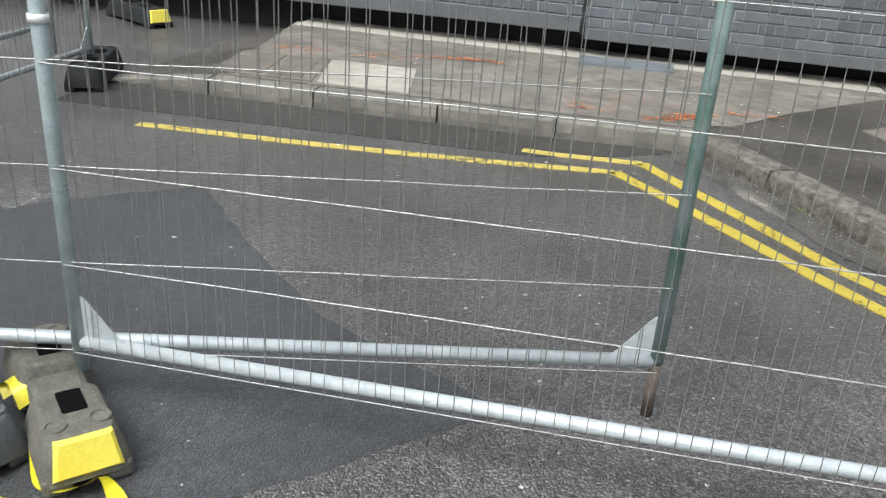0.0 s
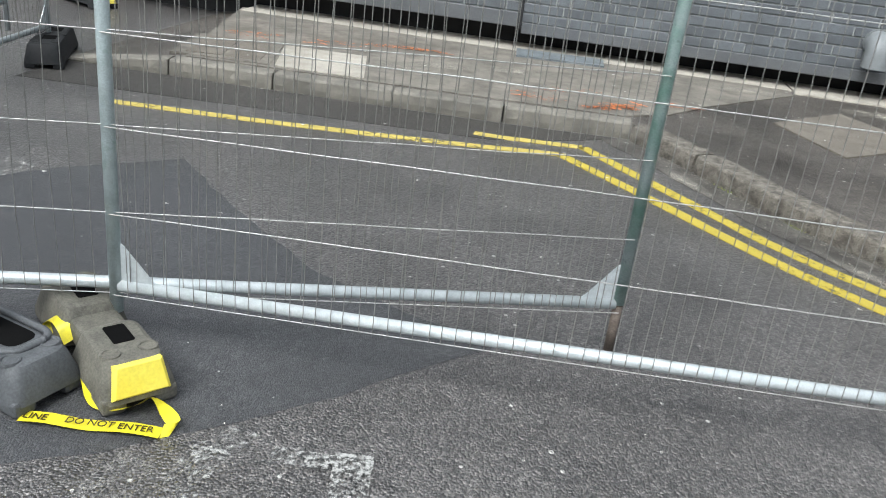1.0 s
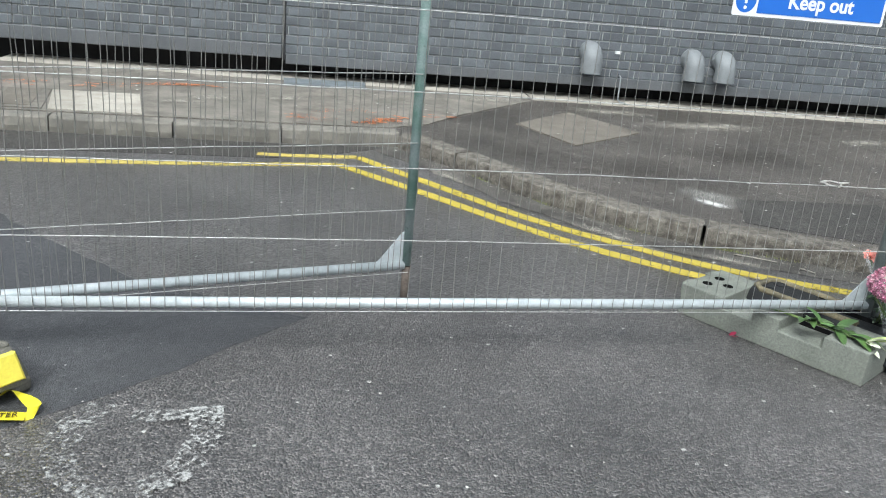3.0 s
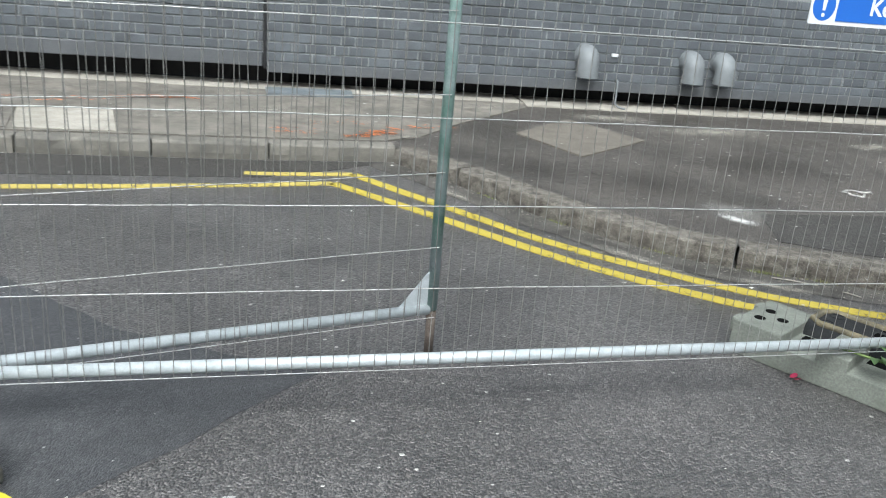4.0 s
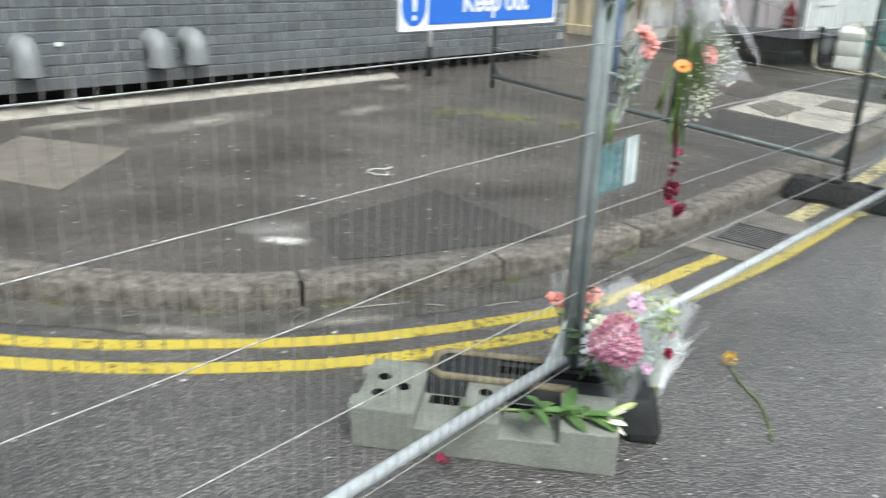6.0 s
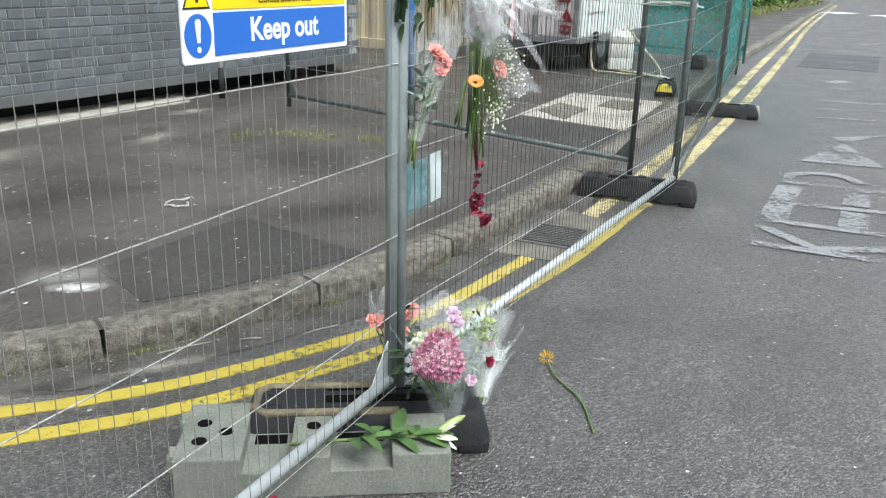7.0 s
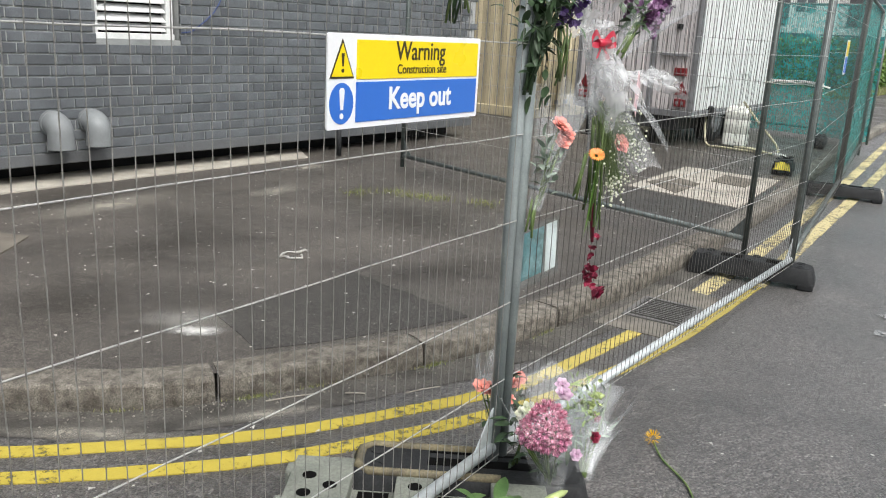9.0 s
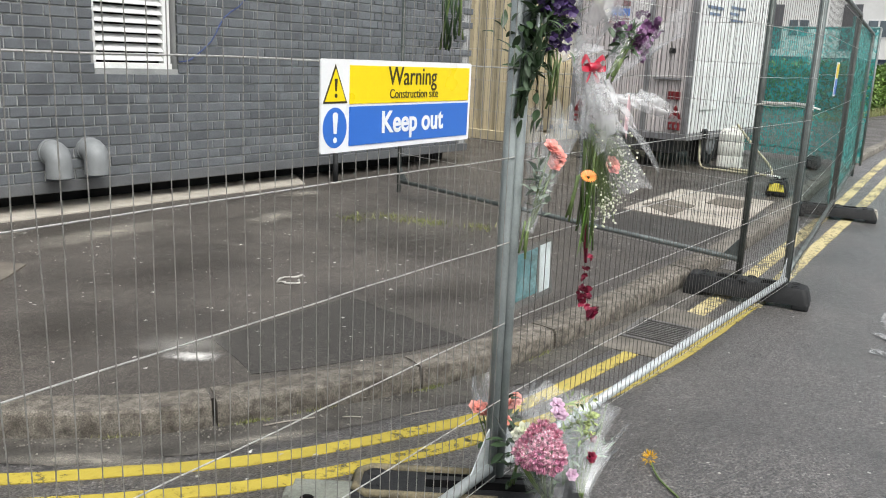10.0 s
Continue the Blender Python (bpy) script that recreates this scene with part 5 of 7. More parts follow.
def stepped_block():
    """Concrete ballast block with raised ends, lowered slots and lifting holes."""
    b = thing("ballast_block", "grey-green moulded concrete ballast block on the street", "concrete block", pose(1.503, 2.303, 0, 0, 0, -53.7))
    L, W, hi, lo = 0.785, 0.32, 0.135, 0.088
    bm = bmesh.new()
    prof = [(0, 0), (L, 0), (L, hi), (L - 0.17, hi), (L - 0.17, lo), (L - 0.345, lo), (L - 0.345, hi), (L - 0.46, hi), (L - 0.46, lo), (0.19, lo), (0.19, hi), (0.0, hi)]
    a = [bm.verts.new((x, 0, z)) for x, z in prof]
    c = [bm.verts.new((x, W, z)) for x, z in prof]
    n = len(prof)
    bm.faces.new(a)
    bm.faces.new(c[::-1])
    for i in range(n):
        bm.faces.new((a[i], c[i], c[(i + 1) % n], a[(i + 1) % n]))
    bmesh.ops.recalc_face_normals(bm, faces=bm.faces)
    bmesh.ops.bevel(bm, geom=[e for e in bm.edges if e.calc_face_angle(0) > 0.5], offset=0.005, segments=2, affect="EDGES", profile=0.5)
    part("body", bm, BLOCK, b)
    for x, y in ((0.06, 0.1), (0.06, 0.2), (0.13, 0.15), (L - 0.4, 0.17)):
        bm = bmesh.new()
        loft(bm, [[(x + 0.022 * math.cos(k * 0.5236), y + 0.022 * math.sin(k * 0.5236), z) for k in range(12)] for z in (hi - 0.03, hi + 0.001)])
        part("lifting_hole", bm, HOLE, b, "dark round hole")
    for x0, x1 in ((0.2, L - 0.47), (L - 0.34, L - 0.18)):
        bm = bmesh.new()
        box(bm, (x0 + 0.01, 0.15, lo - 0.03), (x1 - 0.01, 0.2, lo + 0.001))
        part("slot", bm, HOLE, b, "dark slot in the recess")
    for y in (0.06, 0.25):
        bm = bmesh.new()
        box(bm, (-0.022, y - 0.03, 0.07), (0.01, y + 0.03, hi - 0.004), bevel=0.008, segs=2)
        part("lug", bm, BLOCK, b)


stepped_block()


# ---- barrier tape ----
def ribbon(bm, pts, normals, width):
    rows = []
    for i, p in enumerate(pts):
        w = Vector(normals[i]).normalized() * width / 2
        rows.append((bm.verts.new(Vector(p) - w), bm.verts.new(Vector(p) + w)))
    for a, b in zip(rows, rows[1:]):
        bm.faces.new((a[0], b[0], b[1], a[1])).smooth = True


def barrier_tape():
    t = thing("barrier_tape", "crumpled yellow barrier tape with black lettering on the street", "tape")
    bm = bmesh.new()
    a, b = Vector((-1.205, 1.305, 0.012)), Vector((-0.845, 1.355, 0.012))
    d = (b - a).normalized()
    side = Vector((-d.y, d.x, 0))
    ribbon(bm, [a.lerp(b, k / 10) + Vector((0, 0, 0.004 * math.sin(k))) for k in range(11)], [side] * 11, 0.045)
    part("tape_run", bm, TAPE, t)
    bm = bmesh.new()
    q = curve_points([Vector(v) for v in ((-0.845, 1.357, 0.012), (-0.82, 1.385, 0.014), (-0.87, 1.425, 0.03), (-0.92, 1.452, 0.04), (-0.945, 1.425, 0.03), (-0.985, 1.402, 0.022), (-1.05, 1.412, 0.02), (-1.105, 1.45, 0.022), (-1.145, 1.49, 0.03), (-1.165, 1.515, 0.045), (-1.175, 1.55, 0.03))], 0.012)
    nn = [Vector((0.35 * math.sin(i * 0.3), 1, 0.75 * math.cos(i * 0.21))) for i in range(len(q))]
    ribbon(bm, q, nn, 0.042)
    part("tape_twist", bm, TAPE, t, "twisted length of tape")
    bm = bmesh.new()
    q = curve_points([Vector(v) for v in ((-1.25, 1.615, 0.06), (-1.28, 1.63, 0.1), (-1.32, 1.655, 0.105), (-1.36, 1.67, 0.07), (-1.33, 1.65, 0.05))], 0.012)
    ribbon(bm, q, [Vector((0.5, 0.7, 0.35))] * len(q), 0.06)
    part("tape_loop", bm, TAPE, t, "loose loop of tape between the feet")
    ang = math.degrees(math.atan2(d.y, d.x))
    lettering("DO NOT ENTER", 0.034, 0, 0, 0, SIGN_BLACK, t, 0.92).matrix_local = pose(-0.975, 1.325, 0.018, 0, 0, ang) @ pose(0, 0, 0, -90)
    lettering("LINE", 0.034, 0, 0, 0, SIGN_BLACK, t, 0.92).matrix_local = pose(-1.165, 1.298, 0.018, 0, 0, ang) @ pose(0, 0, 0, -90)
    lettering("LINE", 0.03, 0, 0, 0, SIGN_BLACK, t, 0.92).matrix_local = pose(-1.02, 1.415, 0.034, 0, 0, 186) @ pose(0, 0, 0, -90)


barrier_tape()


# ---- things on and before the wall ----
def louvre():
    l = thing("louvre_vent", "white painted metal louvre vent in the brick wall", "vent", pose(3.86, 7.300, 1.24))
    W, H = 0.76, 0.96
    for name, lo, hi in (("sill", (0.01, -0.04, 0.0), (W, 0.06, 0.05)), ("jamb", (0.01, -0.02, 0.05), (0.05, 0.06, H)), ("jamb", (W - 0.07, -0.02, 0.05), (W, 0.06, H))):
        bm = bmesh.new()
        box(bm, lo, hi, bevel=0.004)
        part(name, bm, WHITE_PAINT, l)
    for i in range(11):
        bm = bmesh.new()
        box(bm, (0.05, -0.045, -0.005), (W - 0.07, 0.045, 0.005), pose(0, 0.02, 0.1 + i * 0.078, 42), 0.002)
        part("slat", bm, WHITE_PAINT, l)
    bm = bmesh.new()
    box(bm, (0.0, 0.08, 0.0), (W + 0.04, 0.1, H))
    part("backing", bm, HOLE, l, "dark duct behind the slats")


louvre()


def pipe_elbow(x, z):
    v = thing("vent_pipe", "grey plastic vent elbow turned down from the wall", "vent pipe", pose(x, 7.220, z), "vent pipes")
    bm = bmesh.new()
    pts = [(0, 0.05, 0.05)] + [(0, -0.05 - 0.08 * math.sin(radians(a)), 0.05 - 0.08 + 0.08 * math.cos(radians(a))) for a in range(0, 91, 15)] + [(0, -0.13, -0.14)]
    tube(bm, pts, 0.1, 20, False, [0.1] * (len(pts) - 1) + [0.104])
    part("elbow", bm, PIPE, v)
    bm = bmesh.new()
    loft(bm, [[(0.105 * math.cos(k * 0.314), y, 0.05 + 0.105 * math.sin(k * 0.314)) for k in range(20)] for y in (-0.03, 0.01)])
    part("collar", bm, PIPE, v)
    bm = bmesh.new()
    loft(bm, [[(0.096 * math.cos(k * 0.314), -0.13 + 0.096 * math.sin(k * 0.314), z) for k in range(20)] for z in (-0.12, -0.115)])
    part("opening", bm, HOLE, v, "dark open end")


for x, z in ((2.405, 0.53), (3.44, 0.53), (3.76, 0.535)):
    pipe_elbow(x, z)

bm = bmesh.new()
box(bm, (2.66, 7.200, 0.575), (2.72, 7.228, 0.605), bevel=0.003)
tagged(part("wall_tag", bm, WHITE_PAINT), "small white plastic tag on the brick wall", "tag")
bm = bmesh.new()
tube(bm, [(2.74, 7.22, 0.37), (2.74, 7.17, 0.36), (2.74, 7.16, 0.32), (2.74, 7.16, 0.15), (2.75, 7.1, 0.128), (2.79, 7.02, 0.126)], 0.009, 8)
tagged(part("overflow_pipe", bm, PIPE), "thin grey overflow pipe down the wall foot", "pipe")
bm = bmesh.new()
tube(bm, curve_points([(4.66, 7.210, 1.31), (4.75, 7.200, 1.32), (5.0, 7.200, 1.5), (5.15, 7.200, 1.72), (5.4, 7.200, 1.9), (5.6, 7.200, 2.3)], 0.1), 0.006, 6)
tagged(part("wall_cable", bm, CABLE_BLUE), "loose dark blue cable across the brick wall", "cable")


def short_post():
    p = thing("marker_post", "short leaning post, white above and black below", "post", pose(6.356, 6.937, 0.11, -3, 3))
    bm = bmesh.new()
    tube(bm, [(0, 0, 0), (0, 0, 0.3)], 0.028, 10)
    part("lower_sleeve", bm, RUBBER, p, "black lower sleeve")
    bm = bmesh.new()
    tube(bm, [(0, 0, 0.3), (0, 0, 0.85)], 0.024, 10)
    part("upper_rod", bm, PAPER, p, "white upper rod")


short_post()


def blue_column(x, y, z, h, r, label):
    c = thing("lamp_column", label, "lamp column", pose(x, y, z))
    bm = bmesh.new()
    tube(bm, [(0, 0, 0), (0, 0, 0.3)], r * 1.15, 14)
    part("base_sleeve", bm, RUBBER, c, "dark base sleeve")
    bm = bmesh.new()
    tube(bm, [(0, 0, 0.3), (0, 0, 1.6)], r, 14)
    part("lower_shaft", bm, BLUE_POST, c)
    bm = bmesh.new()
    tube(bm, [(0, 0, 1.6), (0, 0, h)], r * 0.65, 14)
    part("upper_shaft", bm, BLUE_POST, c)


blue_column(6.188, 4.583, rise(6.5) + KERB_H - 0.01, 4.5, 0.06, "dark blue painted steel column on the pavement")
blue_column(40.868, 6.999, rise(40) + 0.1, 8, 0.17, "blue painted lamp column up the street")


def wall_stems():
    """Long stems hung on the crossing fence."""
    b = thing("hanging_stems", "bundle of long green stems hung on the far fence", "flowers")
    rnd = random.Random(8)
    for i in range(12):
        bm = bmesh.new()
        x, y = 6.035 + rnd.uniform(-0.02, 0.02), 5.21 + rnd.uniform(-0.08, 0.08)
        tube(bm, [(x, y, 2.1), (x - 0.02, y + rnd.uniform(-0.06, 0.06), 1.9), (x - 0.02, y + rnd.uniform(-0.08, 0.08), 1.55 + rnd.uniform(-0.05, 0.1))], 0.011, 5)
        part("stem", bm, LEAF_DARK if i % 3 else STEM, b)


wall_stems()


# ---- container, trailer and the far street ----
def container():
    z0 = rise(11.3) + KERB_H - 0.003
    c = thing("site_container", "tan painted corrugated steel site container", "container", pose(11.736, 8.032, z0) @ Matrix.Scale(1.06, 4))
    L, W, H = 5.5, 2.4, 2.5

    def corrugated(n_len, place):
        bm = bmesh.new()
        n = int(n_len / 0.07)
        prof = []
        for i in range(n):
            x = i * n_len / n
            d = 0.0 if (i // 2) % 2 else 0.03
            prof.append((x, d))
        lo = [bm.verts.new((x, d, 0.14)) for x, d in prof]
        hi = [bm.verts.new((x, d, H - 0.1)) for x, d in prof]
        for i in range(len(prof) - 1):
            bm.faces.new((lo[i], lo[i + 1], hi[i + 1], hi[i]))
        bmesh.ops.transform(bm, matrix=place, verts=bm.verts)
        return bm
    part("end_panel", corrugated(W, pose(0.02, W, 0, 0, 0, -90)), TAN, c)
    part("side_panel", corrugated(L, pose(0, 0.0, 0)), TAN, c)
    for nme, lo, hi in (("bottom_rail", (-0.02, -0.03, 0.0), (L, 0.06, 0.15)), ("bottom_rail", (-0.02, 0.06, 0.0), (0.06, W, 0.15)), ("top_rail", (-0.02, -0.03, H - 0.1), (L, 0.06, H)), ("corner_post", (-0.03, -0.04, 0.15), (0.1, 0.08, H - 0.1)), ("roof", (0.0, 0.06, H - 0.06), (L, W, H - 0.01)), ("back_panel", (0.08, W - 0.03, 0.1), (L, W, H - 0.07))):
        bm = bmesh.new()
        box(bm, lo, hi, bevel=0.008)
        part(nme, bm, TAN, c)
    bm = bmesh.new()
    box(bm, (0.3, -0.045, 0.18), (1.25, -0.012, 1.25), bevel=0.006)
    d = part("hatch", bm, TAN, c, "pale tan steel hatch")
    for x in (0.42, 0.72, 1.02):
        bm = bmesh.new()
        tube(bm, [(x, -0.06, 0.15), (x, -0.06, 1.3)], 0.014, 8)
        part("lock_rod", bm, TAN, d)
        bm = bmesh.new()
        box(bm, (x - 0.03, -0.08, 0.2), (x + 0.03, -0.03, 0.27), bevel=0.005)
        part("hinge", bm, GREY_TRIM, d)


container()


def trailer():
    z0 = rise(11.5) + KERB_H - 0.003
    t = thing("welfare_trailer", "white ribbed site trailer with red rear reflectors", "trailer", pose(10.777, 4.934, z0, 0, 0, -1.0) @ Matrix.Scale(1.04, 4))
    L, W, fl, H = 2.7, 1.66, 0.4, 2.6
    bm = bmesh.new()
    box(bm, (0.02, 0.02, fl), (L, W, H), bevel=0.02)
    part("body", bm, TRAILER_GREYED, t)
    # rear ribs take the shade-greyed panel colour; side ribs stay plain white
    for i in range(12):
        bm = bmesh.new()
        y = 0.08 + i * (W - 0.16) / 11
        box(bm, (-0.006, y - 0.056, fl + 0.06), (0.03, y + 0.056, H - 0.05), bevel=0.006)
        part("rear_rib", bm, TRAILER_GREYED, t)
    for i in range(18):
        bm = bmesh.new()
        x = 0.1 + i * (L - 0.2) / 17
        box(bm, (x - 0.064, -0.004, fl + 0.06), (x + 0.064, 0.03, H - 0.05), bevel=0.005)
        part("side_rib", bm, WHITE_PAINT, t)
    for lo, hi in (((-0.02, -0.02, fl - 0.02), (0.06, 0.05, H)), ((-0.02, W - 0.05, fl - 0.02), (0.06, W + 0.02, H)), ((-0.015, 0.55, fl), (0.012, 0.62, H)), ((-0.02, 0.05, fl - 0.03), (0.05, W - 0.05, fl + 0.05)), ((0.05, -0.018, fl - 0.03), (L, 0.03, fl + 0.05))):
        bm = bmesh.new()
        box(bm, lo, hi, bevel=0.006)
        part("edge_trim", bm, GREY_TRIM, t, "grey aluminium trim")
    for y, flip in ((0.14, 0), (W - 0.14, 0)):
        bm = bmesh.new()
        flat(bm, [(-0.09, 0.0), (0.09, 0.0), (0.0, 0.17)], -0.008, 0.008)
        bmesh.ops.transform(bm, matrix=pose(-0.022, y, fl + 0.24, 0, 0, -90), verts=bm.verts)
        part("triangle_reflector", bm, RED_LENS, t, "red triangular reflector")
        bm = bmesh.new()
        box(bm, (-0.05, y - 0.075, fl + 0.1), (-0.005, y + 0.075, fl + 0.2), bevel=0.008)
        l = part("rear_light", bm, RED_LENS, t, "dark red rear light")
        for k in (-0.035, 0.035):
            bm = bmesh.new()
            box(bm, (-0.054, y + k - 0.018, fl + 0.13), (-0.049, y + k + 0.018, fl + 0.17), bevel=0.002)
            part("lens", bm, GREY_TRIM, l, "pale lens in the rear light")
    bm = bmesh.new()
    box(bm, (-0.04, 0.1, fl + 0.48), (-0.005, 0.26, fl + 0.58), bevel=0.006)
    part("side_light", bm, RED_LENS, t, "red upper light")
    for y in (0.3,):
        bm = bmesh.new()
        box(bm, (-0.05, y - 0.2, fl + 0.72), (-0.006, y + 0.18, fl + 0.75), bevel=0.004)
        part("handle", bm, GREY_TRIM, t, "dull metal handle bar")
    bm = bmesh.new()
    box(bm, (-0.03, 0.22, fl + 1.05), (-0.004, 0.3, fl + 1.11), bevel=0.004)
    part("lock", bm, RUBBER, t, "black lock plate")
    for k, (m, z) in enumerate(((RED_LENS, 1.62), (SIGN_BLUE, 1.5), (RED_LENS, 1.38))):
        bm = bmesh.new()
        box(bm, (-0.012, 0.9, fl + z), (-0.008, 1.2, fl + z + 0.09))
        part("notice", bm, m, t, "small printed notice band")
    for i, (x, z, w) in enumerate(((0.3, 1.62, 0.5), (0.35, 1.54, 0.4), (1.1, 1.66, 0.5), (1.05, 1.58, 0.35), (1.1, 1.5, 0.45))):
        bm = bmesh.new()
        box(bm, (x, -0.012, fl + z), (x + w, -0.008, fl + z + 0.035))
        part("lettering_bar", bm, BLUE_GREY, t, "faded blue lettering bar")
    for x0, x1, z0_, z1_ in ((0.35, 0.95, fl + 0.35, fl + 0.95), (1.5, 1.9, fl + 0.5, fl + 0.95)):
        bm = bmesh.new()
        box(bm, (x0, -0.02, z0_), (x1, -0.003, z1_), bevel=0.004)
        part("side_hatch", bm, WHITE_PAINT, t, "white side hatch")
    for x in (0.95, 1.65):
        for y in (0.12, W - 0.12):
            bm = bmesh.new()
            loft(bm, [[(x + r * math.cos(k * 0.2618), y + yy, 0.29 + r * math.sin(k * 0.2618)) for k in range(24)] for yy, r in ((-0.1, 0.22), (-0.09, 0.28), (0.09, 0.28), (0.1, 0.22))])
            wh = part("wheel", bm, RUBBER, t, "black tyre")
            bm = bmesh.new()
            loft(bm, [[(x + r * math.cos(k * 0.3927), y - 0.1 + yy, 0.29 + r * math.sin(k * 0.3927)) for k in range(16)] for yy, r in ((-0.006, 0.15), (0.01, 0.16))])
            part("rim", bm, GREY_TRIM, wh)
    bm = bmesh.new()
    box(bm, (0.0, 0.15, 0.2), (L - 0.1, W - 0.15, fl - 0.02), bevel=0.01)
    part("chassis", bm, RUBBER, t, "black chassis frame")
    for y in (0.5, W - 0.2):
        bm = bmesh.new()
        tube(bm, [(0.05, y, 0.0), (0.05, y, fl)], 0.025, 8)
        box(bm, (-0.02, y - 0.06, 0), (0.12, y + 0.06, 0.015))
        part("support_leg", bm, RUBBER, t, "black corner steady")
    bm = bmesh.new()
    box(bm, (0.55, -0.05, fl - 0.05), (0.68, 0.02, fl + 0.1), bevel=0.02)
    part("filler_cap", bm, RUBBER, t, "black corner fitting")


trailer()


def water_tank():
    x, y = 11.646, 4.596
    z = rise(x) + 0.115
    t = thing("water_container", "white plastic water container beside the trailer", "water container", pose(x, y, z, 0, 0, 12))
    bm = bmesh.new()
    ro = lambda s, zz: [(a, b, zz) for a, b in rounded_rect(0.3 - 2 * s, 0.32 - 2 * s, 0.05)]
    loft(bm, [ro(0.015, 0.0), ro(0.0, 0.02), ro(0.0, 0.15), ro(0.008, 0.17), ro(0.0, 0.19), ro(0.0, 0.34), ro(0.008, 0.36), ro(0.0, 0.38), ro(0.0, 0.46), ro(0.03, 0.52), ro(0.09, 0.54)])
    part("body", bm, TANK, t)
    bm = bmesh.new()
    tube(bm, [(0, 0, 0.53), (0, 0, 0.57)], 0.035, 12)
    part("cap", bm, TANK, t)
    h = thing("hose", "cream hose coiled from the container onto the pavement", "hose")
    bm = bmesh.new()
    zg = rise(10.9) + 0.128
    pts = [(a + 0.4, b + 0.28, c) for a, b, c in [(11.5, 4.75, z + 0.45), (11.15, 4.72, z + 0.42), (11.0, 4.66, z + 0.2), (10.85, 4.55, zg), (10.75, 4.3, zg), (10.7, 4.0, zg), (10.75, 3.75, zg), (10.9, 3.9, zg + 0.01), (10.8, 4.15, zg + 0.02), (10.7, 3.9, zg + 0.03), (10.75, 3.6, zg), (11.0, 3.7, zg + 0.1), (11.15, 4.0, z + 0.35), (11.2, 4.25, z + 0.6)]]
    tube(bm, curve_points(pts, 0.06), 0.016, 8)
    part("hose_run", bm, HOSE, h)
    bm = bmesh.new()
    tube(bm, [(11.12, 3.9, zg - 0.005), (11.06, 3.73, zg - 0.01)], 0.028, 8)
    part("nozzle", bm, CORD, h, "pale hose end")


water_tank()


def netted_fence(a, b, z, slope, label, seed):
    p = fence_panel(a, b, z, 0.12, 0.17, 0.43, 0.4, GALV_DULL, GALV_DULL, label, (0.02, 0.02), 2.0, slope=slope, seed=seed)
    L = math.hypot(b[0] - a[0], b[1] - a[1])
    bm = bmesh.new()
    n, k = 26, 8
    grid = [[bm.verts.new((L * i / n, 0.035 + 0.012 * math.sin(i * 1.1 + j), 0.06 + slope * L * i / n + j * 1.95 / k)) for j in range(k + 1)] for i in range(n + 1)]
    for q, w in zip(grid, grid[1:]):
        for j in range(k):
            bm.faces.new((q[j], w[j], w[j + 1], q[j + 1])).smooth = True
    part("debris_netting", bm, TEAL, p, "teal translucent debris netting")
    return p


netted_fence((9.277, 2.694), (13.122, 3.323), rise(9.2), 0.0, "fence panel wrapped in teal debris netting", 21)
netted_fence((13.729, 3.359), (14.227, 6.966), rise(13) + 0.1, 0.0, "fence panel with teal netting across the pavement", 22)


def tie_and_plate():
    bm = bmesh.new()
    for i in range(3):
        pts = [(5.59, 2.39, 1.25 + 0.01 * i), (5.585, 2.29, 1.245 + 0.012 * i), (5.58, 2.16, 1.255 + 0.01 * i), (5.575, 2.05, 1.24 + 0.012 * i)]
        tube(bm, curve_points(pts, 0.05), 0.004, 6)
    for s in (-1, 1):
        tube(bm, curve_points([(5.56, 2.21, 1.26), (5.55, 2.21 + s * 0.06, 1.268), (5.56, 2.21 + s * 0.14, 1.258), (5.565, 2.21 + s * 0.2, 1.245)], 0.03), 0.006, 6)
    tagged(part("tie_cord", bm, CORD), "white cord tied between two fence posts", "cord")
    s = thing("fence_notice", "small white notice with yellow and blue panels on the fence", "sign", pose(6.63, 2.205, 1.3, 0, 0, 8))
    for nme, lo, hi, m in (("board", (0, -0.004, 0), (0.16, 0, 0.24), SIGN_WHITE), ("yellow_panel", (0.012, -0.006, 0.13), (0.148, -0.004, 0.228), SIGN_YELLOW), ("blue_panel", (0.012, -0.006, 0.012), (0.148, -0.004, 0.12), SIGN_BLUE)):
        bm = bmesh.new()
        box(bm, lo, hi)
        part(nme, bm, m, s)


tie_and_plate()


